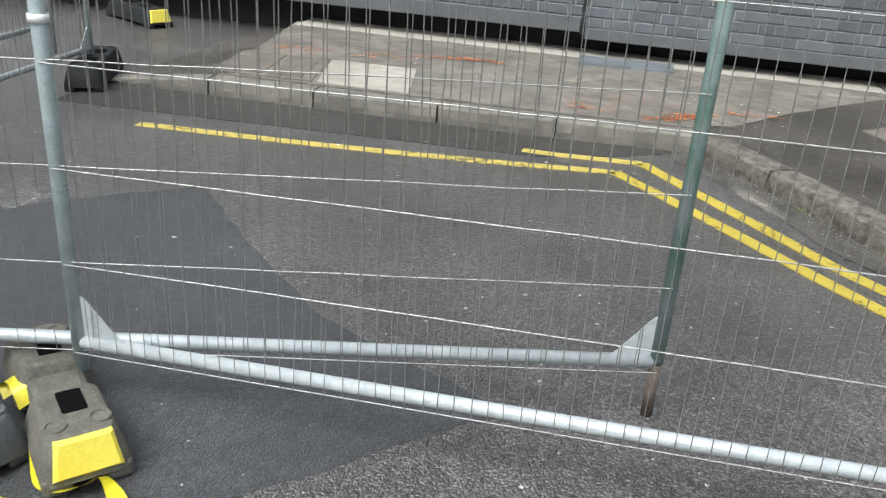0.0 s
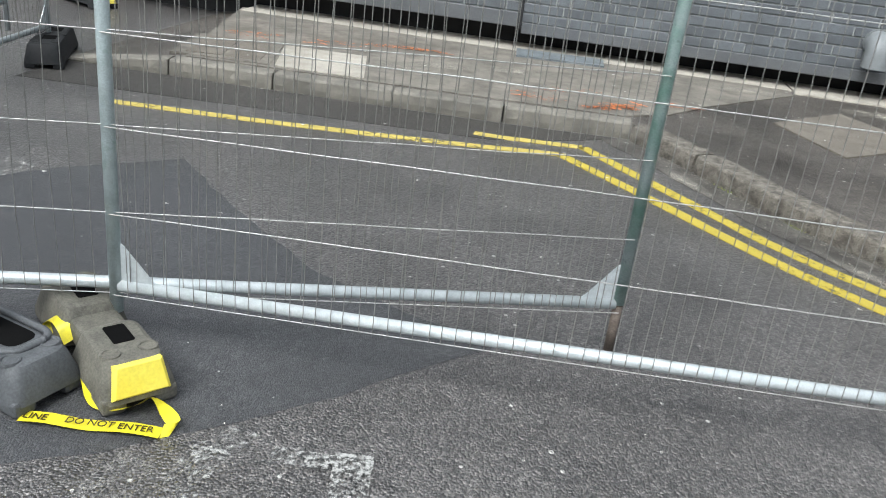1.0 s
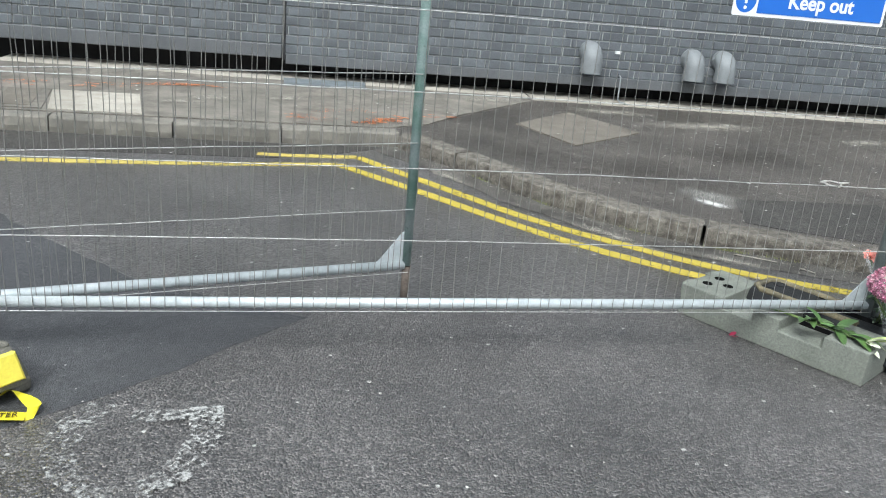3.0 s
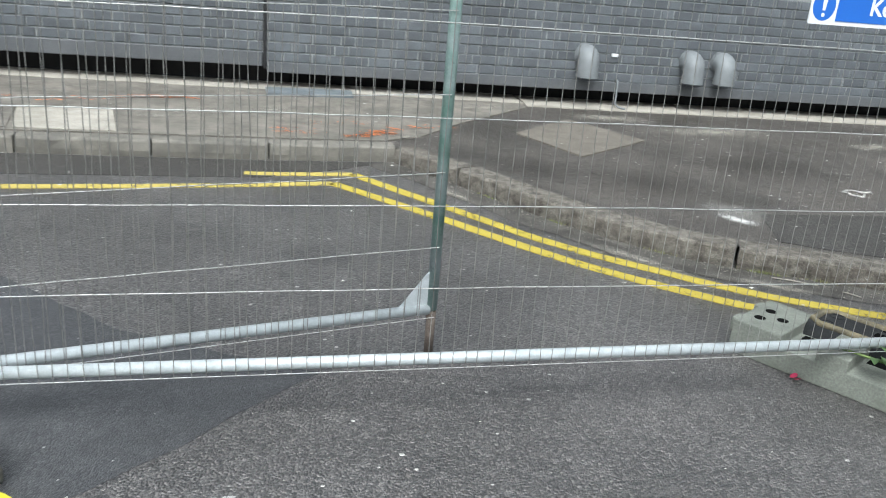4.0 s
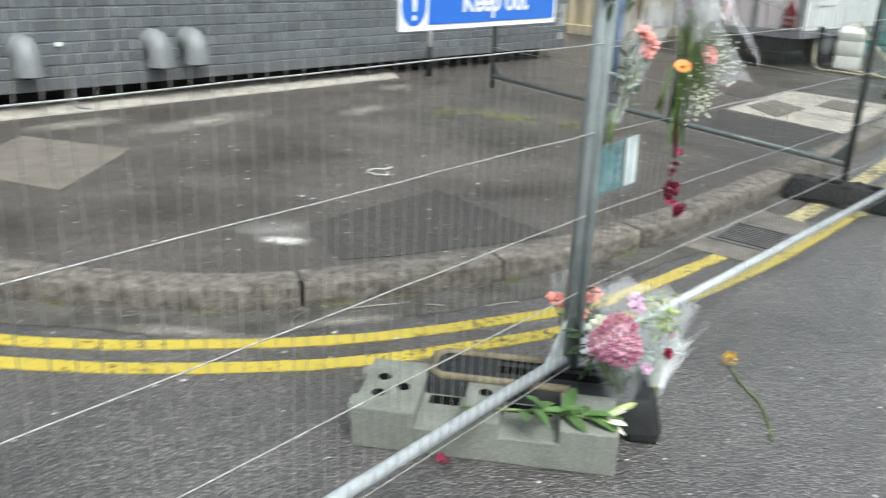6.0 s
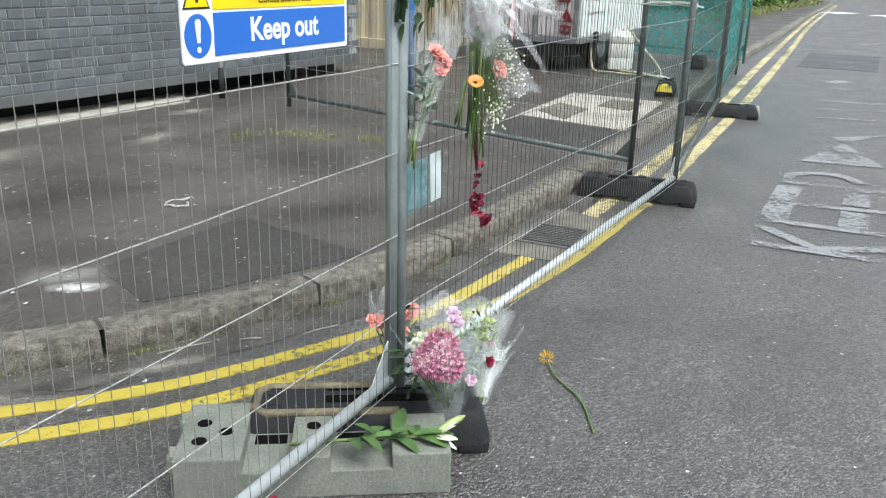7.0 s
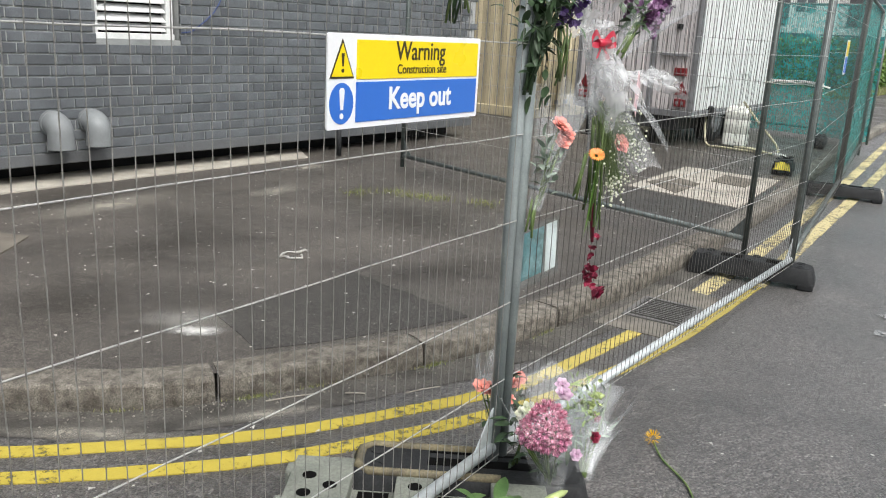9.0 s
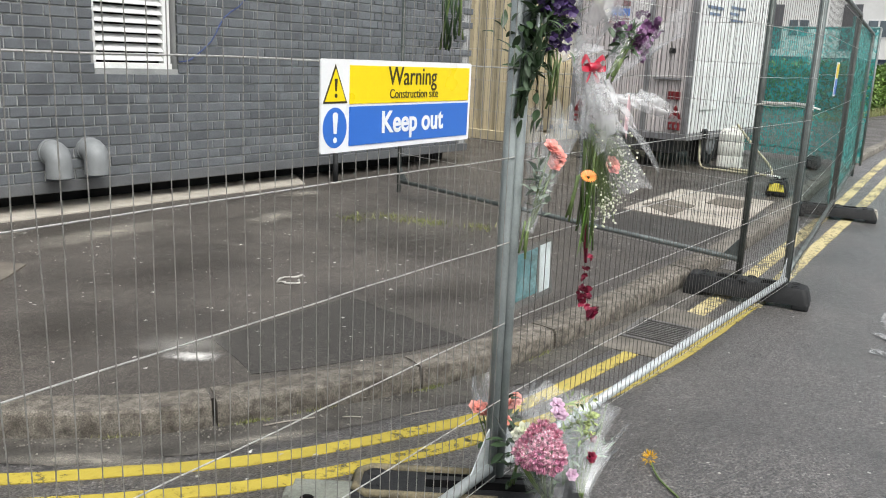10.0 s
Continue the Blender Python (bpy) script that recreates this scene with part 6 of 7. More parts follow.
def leafy(name, x0, x1, y0, y1, z0, h, n, size, mat, label, seed):
    """A clipped mass of many small leaves over dark twigs."""
    rnd = random.Random(seed)
    hd = thing(name, label, "hedge", pose(0, 0, 0))
    bm = bmesh.new()
    for i in range(n):
        x, y = rnd.uniform(x0, x1), rnd.uniform(y0, y1)
        top = h * (0.85 + 0.2 * noise.noise(Vector((x * 0.8, y * 0.8, 3))))
        z = z0 + top * rnd.random() ** 0.6
        if rnd.random() < 0.75:
            if rnd.random() < 0.5:
                x = x0 + rnd.gauss(0, 0.12)
            else:
                y = y0 + rnd.gauss(0, 0.12)
        a, b_ = rnd.uniform(0, 6.3), rnd.uniform(-1, 1)
        u = Vector((math.cos(a), math.sin(a), b_)).normalized() * size * rnd.uniform(0.6, 1.4)
        v = u.cross(Vector((rnd.uniform(-1, 1), rnd.uniform(-1, 1), 1))).normalized() * size * 0.5
        c = Vector((x, y, z))
        bm.faces.new([bm.verts.new(c - u), bm.verts.new(c + v), bm.verts.new(c + u), bm.verts.new(c - v)])
    part("leaves", bm, mat, hd)
    bm = bmesh.new()
    for i in range(int((x1 - x0) * 2)):
        x, y = rnd.uniform(x0 + 0.3, x1 - 0.3), rnd.uniform(y0 + 0.2, y1 - 0.2)
        tube(bm, [(x, y, z0 - 0.1), (x + rnd.uniform(-0.2, 0.2), y, z0 + h * 0.4), (x + rnd.uniform(-0.4, 0.4), y + rnd.uniform(-0.3, 0.3), z0 + h * 0.8)], 0.03, 5)
    box(bm, (x0 + 0.5, y0 + 0.5, z0 - 0.1), (x1 - 0.3, y1 - 0.3, z0 + h * 0.7), bevel=0.2)
    part("twigs", bm, LEAF_DARK, hd, "dark inner twigs")
    return hd


leafy("hedge", 30.5, 46, 7.1, 12, rise(34) + 0.1, 1.8, 22000, 0.09, HEDGE, "green leafy clipped hedge beside the pavement", 4)
bm = bmesh.new()
rnd = random.Random(3)
for i in range(5000):
    x, y = rnd.uniform(25, 45), rnd.uniform(6.3, 7.3)
    z = rise(x) + 0.11
    a = rnd.uniform(0, 6.3)
    bm.faces.new([bm.verts.new((x + 0.03 * math.cos(a), y + 0.03 * math.sin(a), z)), bm.verts.new((x - 0.03 * math.cos(a), y - 0.03 * math.sin(a), z)), bm.verts.new((x + rnd.uniform(-0.08, 0.08), y + rnd.uniform(-0.08, 0.08), z + rnd.uniform(0.06, 0.2)))])
tagged(part("grass_verge", bm, GRASS), "rough green grass at the foot of the hedge", "grass", kind="stuff")


def far_house():
    """Two-storey white housing block closing the street."""
    z0 = rise(77) - 0.05
    h = thing("housing_block", "white rendered housing block with blue-grey ground floor", "building", pose(76.5, -18.3, z0) @ Matrix.Scale(1.32, 4))
    Ls = 54.0
    bm = bmesh.new()
    box(bm, (0.0, 0, 1.95), (8, Ls, 6.2))
    part("upper_wall", bm, RENDER_WHITE, h)
    bm = bmesh.new()
    box(bm, (0.9, 0, 0.0), (8, Ls, 1.95))
    part("ground_floor_wall", bm, BLUE_GREY, h, "recessed blue-grey ground floor wall")
    bm = bmesh.new()
    box(bm, (-0.2, -0.2, 6.2), (8.2, Ls + 0.2, 6.5), bevel=0.03)
    part("roof_edge", bm, DARK_PANEL, h, "dark flat roof edge")
    for i in range(11):
        y = 1.5 + i * 4.7
        bm = bmesh.new()
        box(bm, (0.02, y - 0.15, 0), (0.35, y + 0.15, 1.97), bevel=0.01)
        part("pillar", bm, RENDER_WHITE, h, "white pillar")
        bm = bmesh.new()
        box(bm, (0.85, y - 1.9, 0.02), (0.93, y - 0.55, 1.88), bevel=0.01)
        d = part("door", bm, WHITE_PAINT, h, "white panelled door")
        bm = bmesh.new()
        box(bm, (0.83, y - 1.6, 1.1), (0.86, y - 0.9, 1.6))
        part("door_pane", bm, GLASS_DARK, d)
        for nm, yy, zz, ww, hh in (("window", y - 4.0, 1.1, 1.5, 0.6), ("window", y + 0.3, 3.2, 1.3, 1.1)):
            x = 0.85 if zz < 2 else -0.04
            bm = bmesh.new()
            box(bm, (x, yy, zz), (x + 0.1, yy + ww, zz + hh), bevel=0.01)
            w = part(nm, bm, WHITE_PAINT, h, "white framed window")
            for q in range(2):
                bm = bmesh.new()
                box(bm, (x - 0.012, yy + 0.07 + q * ww / 2, zz + 0.07), (x + 0.02, yy + ww / 2 - 0.04 + q * ww / 2, zz + hh - 0.07))
                part("pane", bm, GLASS_DARK, w)
        bm = bmesh.new()
        box(bm, (-0.03, y + 2.0, 2.4), (0.02, y + 3.1, 5.2))
        part("cladding_panel", bm, DARK_PANEL, h, "dark grey vertical cladding panel")


far_house()

# plain closing walls behind the camera
bm = bmesh.new()
box(bm, (-30, -13, -0.1), (20, -12.5, 7))
tagged(part("wall_south", bm, BRICK_FAR), "plain dark wall across the street", "wall", kind="structure")
bm = bmesh.new()
box(bm, (-24, -12, -0.1), (-23.5, 14, 7))
tagged(part("wall_west", bm, BRICK_FAR), "plain dark wall at the street's end", "wall", kind="structure")


# ---- flowers ----
def frame_of(d):
    d = Vector(d).normalized()
    a = d.cross(Vector((0.3, 0.2, 1))).normalized() if abs(d.z) < 0.95 else Vector((1, 0, 0))
    return d, a, d.cross(a)


def petal(bm, base, out, up, length, width, curl=0.3):
    """A small cupped petal."""
    out, up = Vector(out).normalized(), Vector(up).normalized()
    s = out.cross(up).normalized() * width / 2
    p = Vector(base)
    pts = [(0, 0.35, 0), (0.45, 1.0, 0.12), (0.85, 0.7, 0.12 + curl * 0.5), (1.0, 0.15, curl)]
    rows = [(bm.verts.new(p + out * length * t + up * length * c - s * w), bm.verts.new(p + out * length * t + up * length * c + s * w)) for t, w, c in pts]
    for a, b in zip(rows, rows[1:]):
        bm.faces.new((a[0], a[1], b[1], b[0])).smooth = True


def mum(c, d, r, mat, parent, rnd, name="bloom", n=210, label="", broad=0.11):
    """A full chrysanthemum head of thin petals."""
    bm = bmesh.new()
    d, a, b = frame_of(d)
    for i in range(n):
        t = (i + 0.5) / n
        pol = math.acos(1 - 1.45 * t)
        az = i * 2.39996
        o = d * math.cos(pol) + (a * math.cos(az) + b * math.sin(az)) * math.sin(pol)
        up = d * math.sin(pol) - (a * math.cos(az) + b * math.sin(az)) * math.cos(pol)
        L = r * (0.55 + 0.25 * rnd.random())
        o = (o + Vector((rnd.uniform(-1, 1), rnd.uniform(-1, 1), rnd.uniform(-1, 1))) * 0.16).normalized()
        petal(bm, Vector(c) + o * r * 0.4, o, up, L, r * broad, 0.3)
    return part(name, bm, mat, parent, label)


def rose(c, d, r, mat, parent, rnd, name="rose", label=""):
    bm = bmesh.new()
    d, a, b = frame_of(d)
    c = Vector(c)
    for layer, n in enumerate((3, 4, 5, 6)):
        f = (layer + 1) / 4
        for k in range(n):
            az = 2 * math.pi * k / n + layer * 0.7 + rnd.uniform(-0.2, 0.2)
            o = a * math.cos(az) + b * math.sin(az)
            lean = 0.15 + 0.55 * f ** 1.5
            out = (d * (1 - 0.45 * f) + o * lean).normalized()
            up = -(o - out * out.dot(o)).normalized()
            petal(bm, c + o * r * 0.25 * f - d * r * 0.3, out, up, r * 1.25, r * (0.6 + 0.5 * f), -0.1 + 0.1 * f)
    return part(name, bm, mat, parent, label)


def daisy(c, d, r, mat, parent, rnd, n=22, name="gerbera", label=""):
    bm = bmesh.new()
    d, a, b = frame_of(d)
    for k in range(n):
        az = 2 * math.pi * k / n
        o = a * math.cos(az) + b * math.sin(az)
        petal(bm, Vector(c) + o * r * 0.2, o + d * 0.25, d, r * 0.8, r * 0.22, 0.05)
    for k in range(14):
        az = k * 2.4
        o = (a * math.cos(az) + b * math.sin(az)) * r * 0.22 * math.sqrt(k / 14)
        petal(bm, Vector(c) + o, d, a, r * 0.22, r * 0.1, 0.2)
    return part(name, bm, mat, parent, label)


def leaf(bm, p, d, up, L, W, droop=0.2):
    d, up = Vector(d).normalized(), Vector(up).normalized()
    s = d.cross(up).normalized()
    up = s.cross(d).normalized()
    rows = []
    for i in range(7):
        t = i / 6
        w = W / 2 * math.sin(math.pi * min(t * 0.93 + 0.07, 1)) ** 0.8
        c = Vector(p) + d * L * t - up * L * droop * t * t
        rows.append((bm.verts.new(c - s * w + up * w * 0.35), bm.verts.new(c), bm.verts.new(c + s * w + up * w * 0.35)))
    for a, b in zip(rows, rows[1:]):
        bm.faces.new((a[0], a[1], b[1], b[0])).smooth = True
        bm.faces.new((a[1], a[2], b[2], b[1])).smooth = True


def sheet(c0, axis, r0, r1, L, mat, parent, rnd, arc=5.4, start=0.0, name="wrapping", flare=1.6, label="", jag=0.12, nu=30, nv=10, crumple=1.6):
    """A crinkled cone of wrapping film, open on one side, with an uneven rim."""
    bm = bmesh.new()
    d, a, b = frame_of(axis)
    rows = []
    off = rnd.uniform(0, 50)
    for i in range(nu + 1):
        az = start + arc * i / nu
        o = a * math.cos(az) + b * math.sin(az)
        row = []
        stretch = 1 + jag * (abs(((i * 4 / nu) % 1) - 0.5) * 2 - 0.5) * 2 + 0.1 * noise.noise(Vector((i * 0.45, off, 2.0)))
        for j in range(nv + 1):
            t = j / nv
            r = r0 + (r1 - r0) * t ** flare
            w = 0.13 * r * noise.noise(Vector((i * 0.55 + off, t * 3, off))) + 0.05 * r * noise.noise(Vector((i * 1.6 + off, t * 7, off)))
            row.append(bm.verts.new(Vector(c0) + d * L * t * (1 + (stretch - 1) * t) + o * (r + w * crumple)))
        rows.append(row)
    for q, w in zip(rows, rows[1:]):
        for j in range(nv):
            bm.faces.new((q[j], w[j], w[j + 1], q[j + 1])).smooth = True
    ob = part(name, bm, mat, parent, label)
    ob.visible_shadow = False
    return ob


def stems(p0, p1, n, spread0, spread1, parent, rnd, r=0.0028, mat=None, name="stem"):
    for i in range(n):
        bm = bmesh.new()
        u = Vector((rnd.uniform(-1, 1), rnd.uniform(-1, 1), rnd.uniform(-1, 1)))
        v = Vector((rnd.uniform(-1, 1), rnd.uniform(-1, 1), rnd.uniform(-1, 1)))
        a, b = Vector(p0) + u * spread0, Vector(p1) + v * spread1
        tube(bm, [a, a.lerp(b, 0.5) + Vector((rnd.uniform(-1, 1), rnd.uniform(-1, 1), 0)) * 0.008, b], r * rnd.uniform(0.8, 1.2), 6)
        part(name, bm, mat or STEM, parent)


def foliage(c, spread, n, L, W, parent, rnd, mat=None, bias=(0, 0, 0.3), name="foliage"):
    bm = bmesh.new()
    for i in range(n):
        p = Vector(c) + Vector((rnd.gauss(0, spread[0]), rnd.gauss(0, spread[1]), rnd.gauss(0, spread[2])))
        d = Vector((rnd.uniform(-1, 1), rnd.uniform(-1, 1), rnd.uniform(-0.8, 1))) + Vector(bias)
        leaf(bm, p, d, (rnd.uniform(-0.5, 0.5), rnd.uniform(-0.5, 0.5), 1), L * rnd.uniform(0.6, 1.3), W * rnd.uniform(0.6, 1.3), 0.3)
    return part(name, bm, mat or LEAF, parent)


def florets(c, spread, n, r, mat, parent, rnd, axis=(0, 0, 1), name="floret_spike", label=""):
    """A dense spike of small ruffled florets."""
    bm = bmesh.new()
    ax = Vector(axis)
    for i in range(n):
        p = Vector(c) + ax * rnd.uniform(-1, 1) + Vector((rnd.gauss(0, spread), rnd.gauss(0, spread), rnd.gauss(0, spread)))
        d, a, b = frame_of((rnd.uniform(-1, 1), rnd.uniform(-1.2, 0.8), rnd.uniform(-1, 1)))
        for k in range(5):
            az = k * 1.2566 + i
            petal(bm, p, a * math.cos(az) + b * math.sin(az) + d * 0.5, d, r, r * 0.9, 0.2)
    return tagged(part(name, bm, mat, parent, label), kind="stuff")


def gypsophila(c, spread, n, parent, rnd, root):
    bs, bf = bmesh.new(), bmesh.new()
    for i in range(n):
        p = Vector(c) + Vector((rnd.gauss(0, spread[0]), rnd.gauss(0, spread[1]), rnd.gauss(0, spread[2])))
        q = Vector(root).lerp(p, 0.55) + Vector((rnd.gauss(0, 0.01), rnd.gauss(0, 0.01), rnd.gauss(0, 0.01)))
        tube(bs, [root, q, p], 0.0006, 3, False)
        bmesh.ops.create_icosphere(bf, subdivisions=1, radius=rnd.uniform(0.0026, 0.0046), matrix=Matrix.Translation(p))
    part("sprig", bs, STEM, parent)
    tagged(part("tiny_blooms", bf, WHITE_PETAL, parent, "cream gypsophila dots"), kind="stuff")


def ground_bouquets():
    rnd = random.Random(21)
    # large wrapped bouquet with pink chrysanthemums, leaning on the post
    b = thing("bouquet", "wrapped bouquet of dusky pink chrysanthemums leaning on the fence", "bouquet", pose(-0.03, 0.008, 0), group="laid bouquets")
    tip = Vector((2.21, 1.8, 0.12))
    head = Vector((2.1, 1.775, 0.36))
    face = Vector((-0.62, -0.55, 0.55))
    fd, fa, fb = frame_of(face)
    for i in range(120):
        k = 1 - 2 * (i + 0.5) / 120
        o = Vector((math.sqrt(1 - k * k) * math.cos(i * 2.4), math.sqrt(1 - k * k) * math.sin(i * 2.4), k))
        if o.dot(fd) < -0.55:
            continue
        lump = 1 + 0.16 * math.sin(3 * math.atan2(o.dot(fb), o.dot(fa)) + 0.6) * (1 - max(0, o.dot(fd)))
        o = o * rnd.uniform(0.06, 0.067) * lump
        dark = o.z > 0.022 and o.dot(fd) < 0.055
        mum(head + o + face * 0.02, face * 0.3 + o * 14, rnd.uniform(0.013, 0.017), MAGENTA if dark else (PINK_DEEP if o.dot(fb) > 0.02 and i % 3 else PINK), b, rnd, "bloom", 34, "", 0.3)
    for o in ((0.062, -0.015, 0.1), (0.085, -0.012, 0.085), (0.08, 0.0, 0.115)):
        rose(head + Vector(o), face + Vector((0, 0, 0.6)), 0.019, LILAC_PINK, b, rnd, "lilac_bloom", "pale lilac bloom")
    for o in ((0.205, -0.05, -0.03), (0.22, -0.035, -0.045)):
        florets(head + Vector(o) + Vector((0, 0, 0.07)), 0.013, 18, 0.009, LIME, b, rnd, (0, 0, 0.02), "lime_bloom", "lime green bloom")
    foliage(head + Vector((0.14, -0.03, 0.06)), (0.025, 0.025, 0.035), 60, 0.035, 0.007, b, rnd, LEAF_PALE)
    stems(tip, head, 10, 0.012, 0.06, b, rnd)
    foliage(tip + Vector((-0.02, -0.01, 0.1)), (0.03, 0.03, 0.04), 26, 0.06, 0.02, b, rnd, LEAF_DARK)
    rose(head + Vector((0.085, -0.065, -0.09)), face, 0.016, LILAC_PINK, b, rnd)
    sheet(tip - Vector((0, 0, 0.02)), head - tip + Vector((0.06, 0.04, 0.05)), 0.05, 0.135, 0.34, FILM_SOFT, b, rnd, 4.4, 2.2, jag=0.02, crumple=0.8)
    sheet(tip - Vector((0, 0, 0.02)), head - tip + Vector((0.12, -0.01, 0.04)), 0.045, 0.145, 0.36, FILM_SOFT, b, rnd, 4.0, 5.4, jag=0.02, crumple=0.7)
    # coral roses behind the post
    c = thing("bouquet", "bunch of coral roses standing behind the fence post", "bouquet", pose(-0.03, 0.008, 0), group="laid bouquets")
    base = Vector((2.33, 2.08, 0.12))
    for i, p in enumerate(((2.192, 2.072, 0.372), (2.257, 2.092, 0.337), (2.309, 2.052, 0.367), (2.422, 2.092, 0.304), (2.458, 2.092, 0.309), (2.306, 2.032, 0.301))):
        rose(p, (-0.4, -0.5, 0.8), 0.023 if i < 5 else 0.017, CORAL, c, rnd)
        stems(base, p, 1, 0.01, 0.0, c, rnd)
    foliage((2.35, 2.07, 0.22), (0.03, 0.02, 0.06), 60, 0.06, 0.028, c, rnd, LEAF_DARK)
    sheet(base - Vector((0, 0, 0.05)), (0.08, 0.02, 0.5), 0.03, 0.11, 0.32, FILM, c, rnd, 4.5, 1.0)
    # white flowers
    w = thing("bouquet", "small bunch of cream white flowers beside the post", "bouquet", pose(-0.03, 0.008, 0), group="laid bouquets")
    for p in ((2.165, 1.895, 0.345), (2.185, 1.9, 0.325), (2.15, 1.88, 0.3), (2.175, 1.88, 0.365)):
        rose(p, (-0.5, -0.6, 0.5), 0.021, WHITE_PETAL, w, rnd)
        stems((2.2, 1.93, 0.145), p, 1, 0.01, 0.0, w, rnd)
    foliage((2.18, 1.92, 0.26), (0.015, 0.015, 0.05), 25, 0.05, 0.02, w, rnd, LEAF_DARK)
    # loose clear wrap at the side
    k = thing("bouquet", "wilted bouquet in loose clear film and white tissue", "bouquet", pose(-0.03, 0.008, 0), group="laid bouquets")
    t2 = Vector((2.32, 1.74, 0.13))
    sheet(t2, (0.42, 0.22, 0.34), 0.03, 0.14, 0.28, FILM, k, rnd, 5.6, 0.0, jag=0.02, crumple=0.6)
    sheet(t2 + Vector((0.03, 0.0, 0.01)), (0.3, 0.02, 0.3), 0.015, 0.045, 0.16, FILM, k, rnd, 5.0, 1.0, jag=0.1, name="tissue", label="crumpled white tissue", crumple=5.0)
    foliage(t2 + Vector((0.1, 0.06, 0.12)), (0.045, 0.03, 0.05), 70, 0.05, 0.012, k, rnd, LEAF_GREY)
    for p in ((2.38, 1.75, 0.24), (2.45, 1.79, 0.27)):
        rose(p, (-0.3, -0.7, 0.5), 0.017, DARK_RED, k, rnd)
    stems(t2, t2 + Vector((0.2, 0.1, 0.18)), 7, 0.01, 0.05, k, rnd)


ground_bouquets()


def lily_stem():
    rnd = random.Random(31)
    l = thing("lily", "single white lily stem lying across the concrete block", "flower", pose(-0.012, 0.018, 0))
    bm = bmesh.new()
    tube(bm, curve_points([(1.75, 2.06, 0.145), (1.83, 1.96, 0.148), (1.93, 1.84, 0.148), (2.0, 1.74, 0.148)], 0.03), 0.005, 7)
    part("stem", bm, STEM, l)
    bm = bmesh.new()
    for i in range(15):
        t = rnd.random()
        p = Vector((1.86, 1.925, 0.15)).lerp(Vector((1.99, 1.76, 0.15)), t)
        leaf(bm, p, (rnd.uniform(-0.5, 1.0), rnd.uniform(-1.0, 0.4), rnd.uniform(-0.05, 0.45)), (0, 0, 1), rnd.uniform(0.08, 0.13), rnd.uniform(0.03, 0.045), 0.35)
    part("leaves", bm, LILY_LEAF, l, "fresh green lance-shaped leaves")
    bm = bmesh.new()
    for k in range(6):
        az = k * 1.047
        o = Vector((0.55, -0.7, -0.1)) + 0.75 * Vector((0.7 * math.cos(az), 0.55 * math.cos(az), math.sin(az)))
        leaf(bm, (2.01, 1.725, 0.15), o, (0, 0.3, 1), 0.075, 0.036, 0.25 * math.cos(k))
    part("bloom", bm, WHITE_PETAL, l, "open cream lily bloom")
    bm = bmesh.new()
    tube(bm, [(2.01, 1.73, 0.155), (2.06, 1.71, 0.17), (2.1, 1.695, 0.175), (2.12, 1.69, 0.175)], 0.01, 8, True, [0.005, 0.011, 0.01, 0.003])
    part("bud", bm, LIME, l, "pale green closed bud")


lily_stem()


def road_flower():
    rnd = random.Random(41)
    f = thing("fallen_flower", "single yellow flower lying on the street", "flower", pose(-0.075, -0.005, 0))
    mum((2.97, 1.785, 0.024), (-0.4, 0.2, 0.8), 0.03, YELLOW_PETAL, f, rnd, "bloom", 50)
    bm = bmesh.new()
    tube(bm, curve_points([(2.96, 1.775, 0.016), (2.87, 1.7, 0.008), (2.76, 1.56, 0.006), (2.58, 1.44, 0.007)], 0.03), 0.004, 6)
    part("stem", bm, STEM, f)
    bm = bmesh.new()
    petal(bm, (1.63, 2.06, 0.012), (1, 0.2, 0.1), (0, 0, 1), 0.03, 0.026, 0.3)
    petal(bm, (1.64, 2.05, 0.012), (0.3, -0.8, 0.1), (0, 0, 1), 0.025, 0.026, 0.3)
    tagged(part("fallen_petal", bm, DARK_RED), "crimson petal dropped on the street", "petal")


road_flower()


HANG = Matrix.Translation((2.225, 1.965, 1.455)) @ Matrix.Scale(1.1, 4) @ Matrix.Translation((-2.2, -1.95, -1.431))


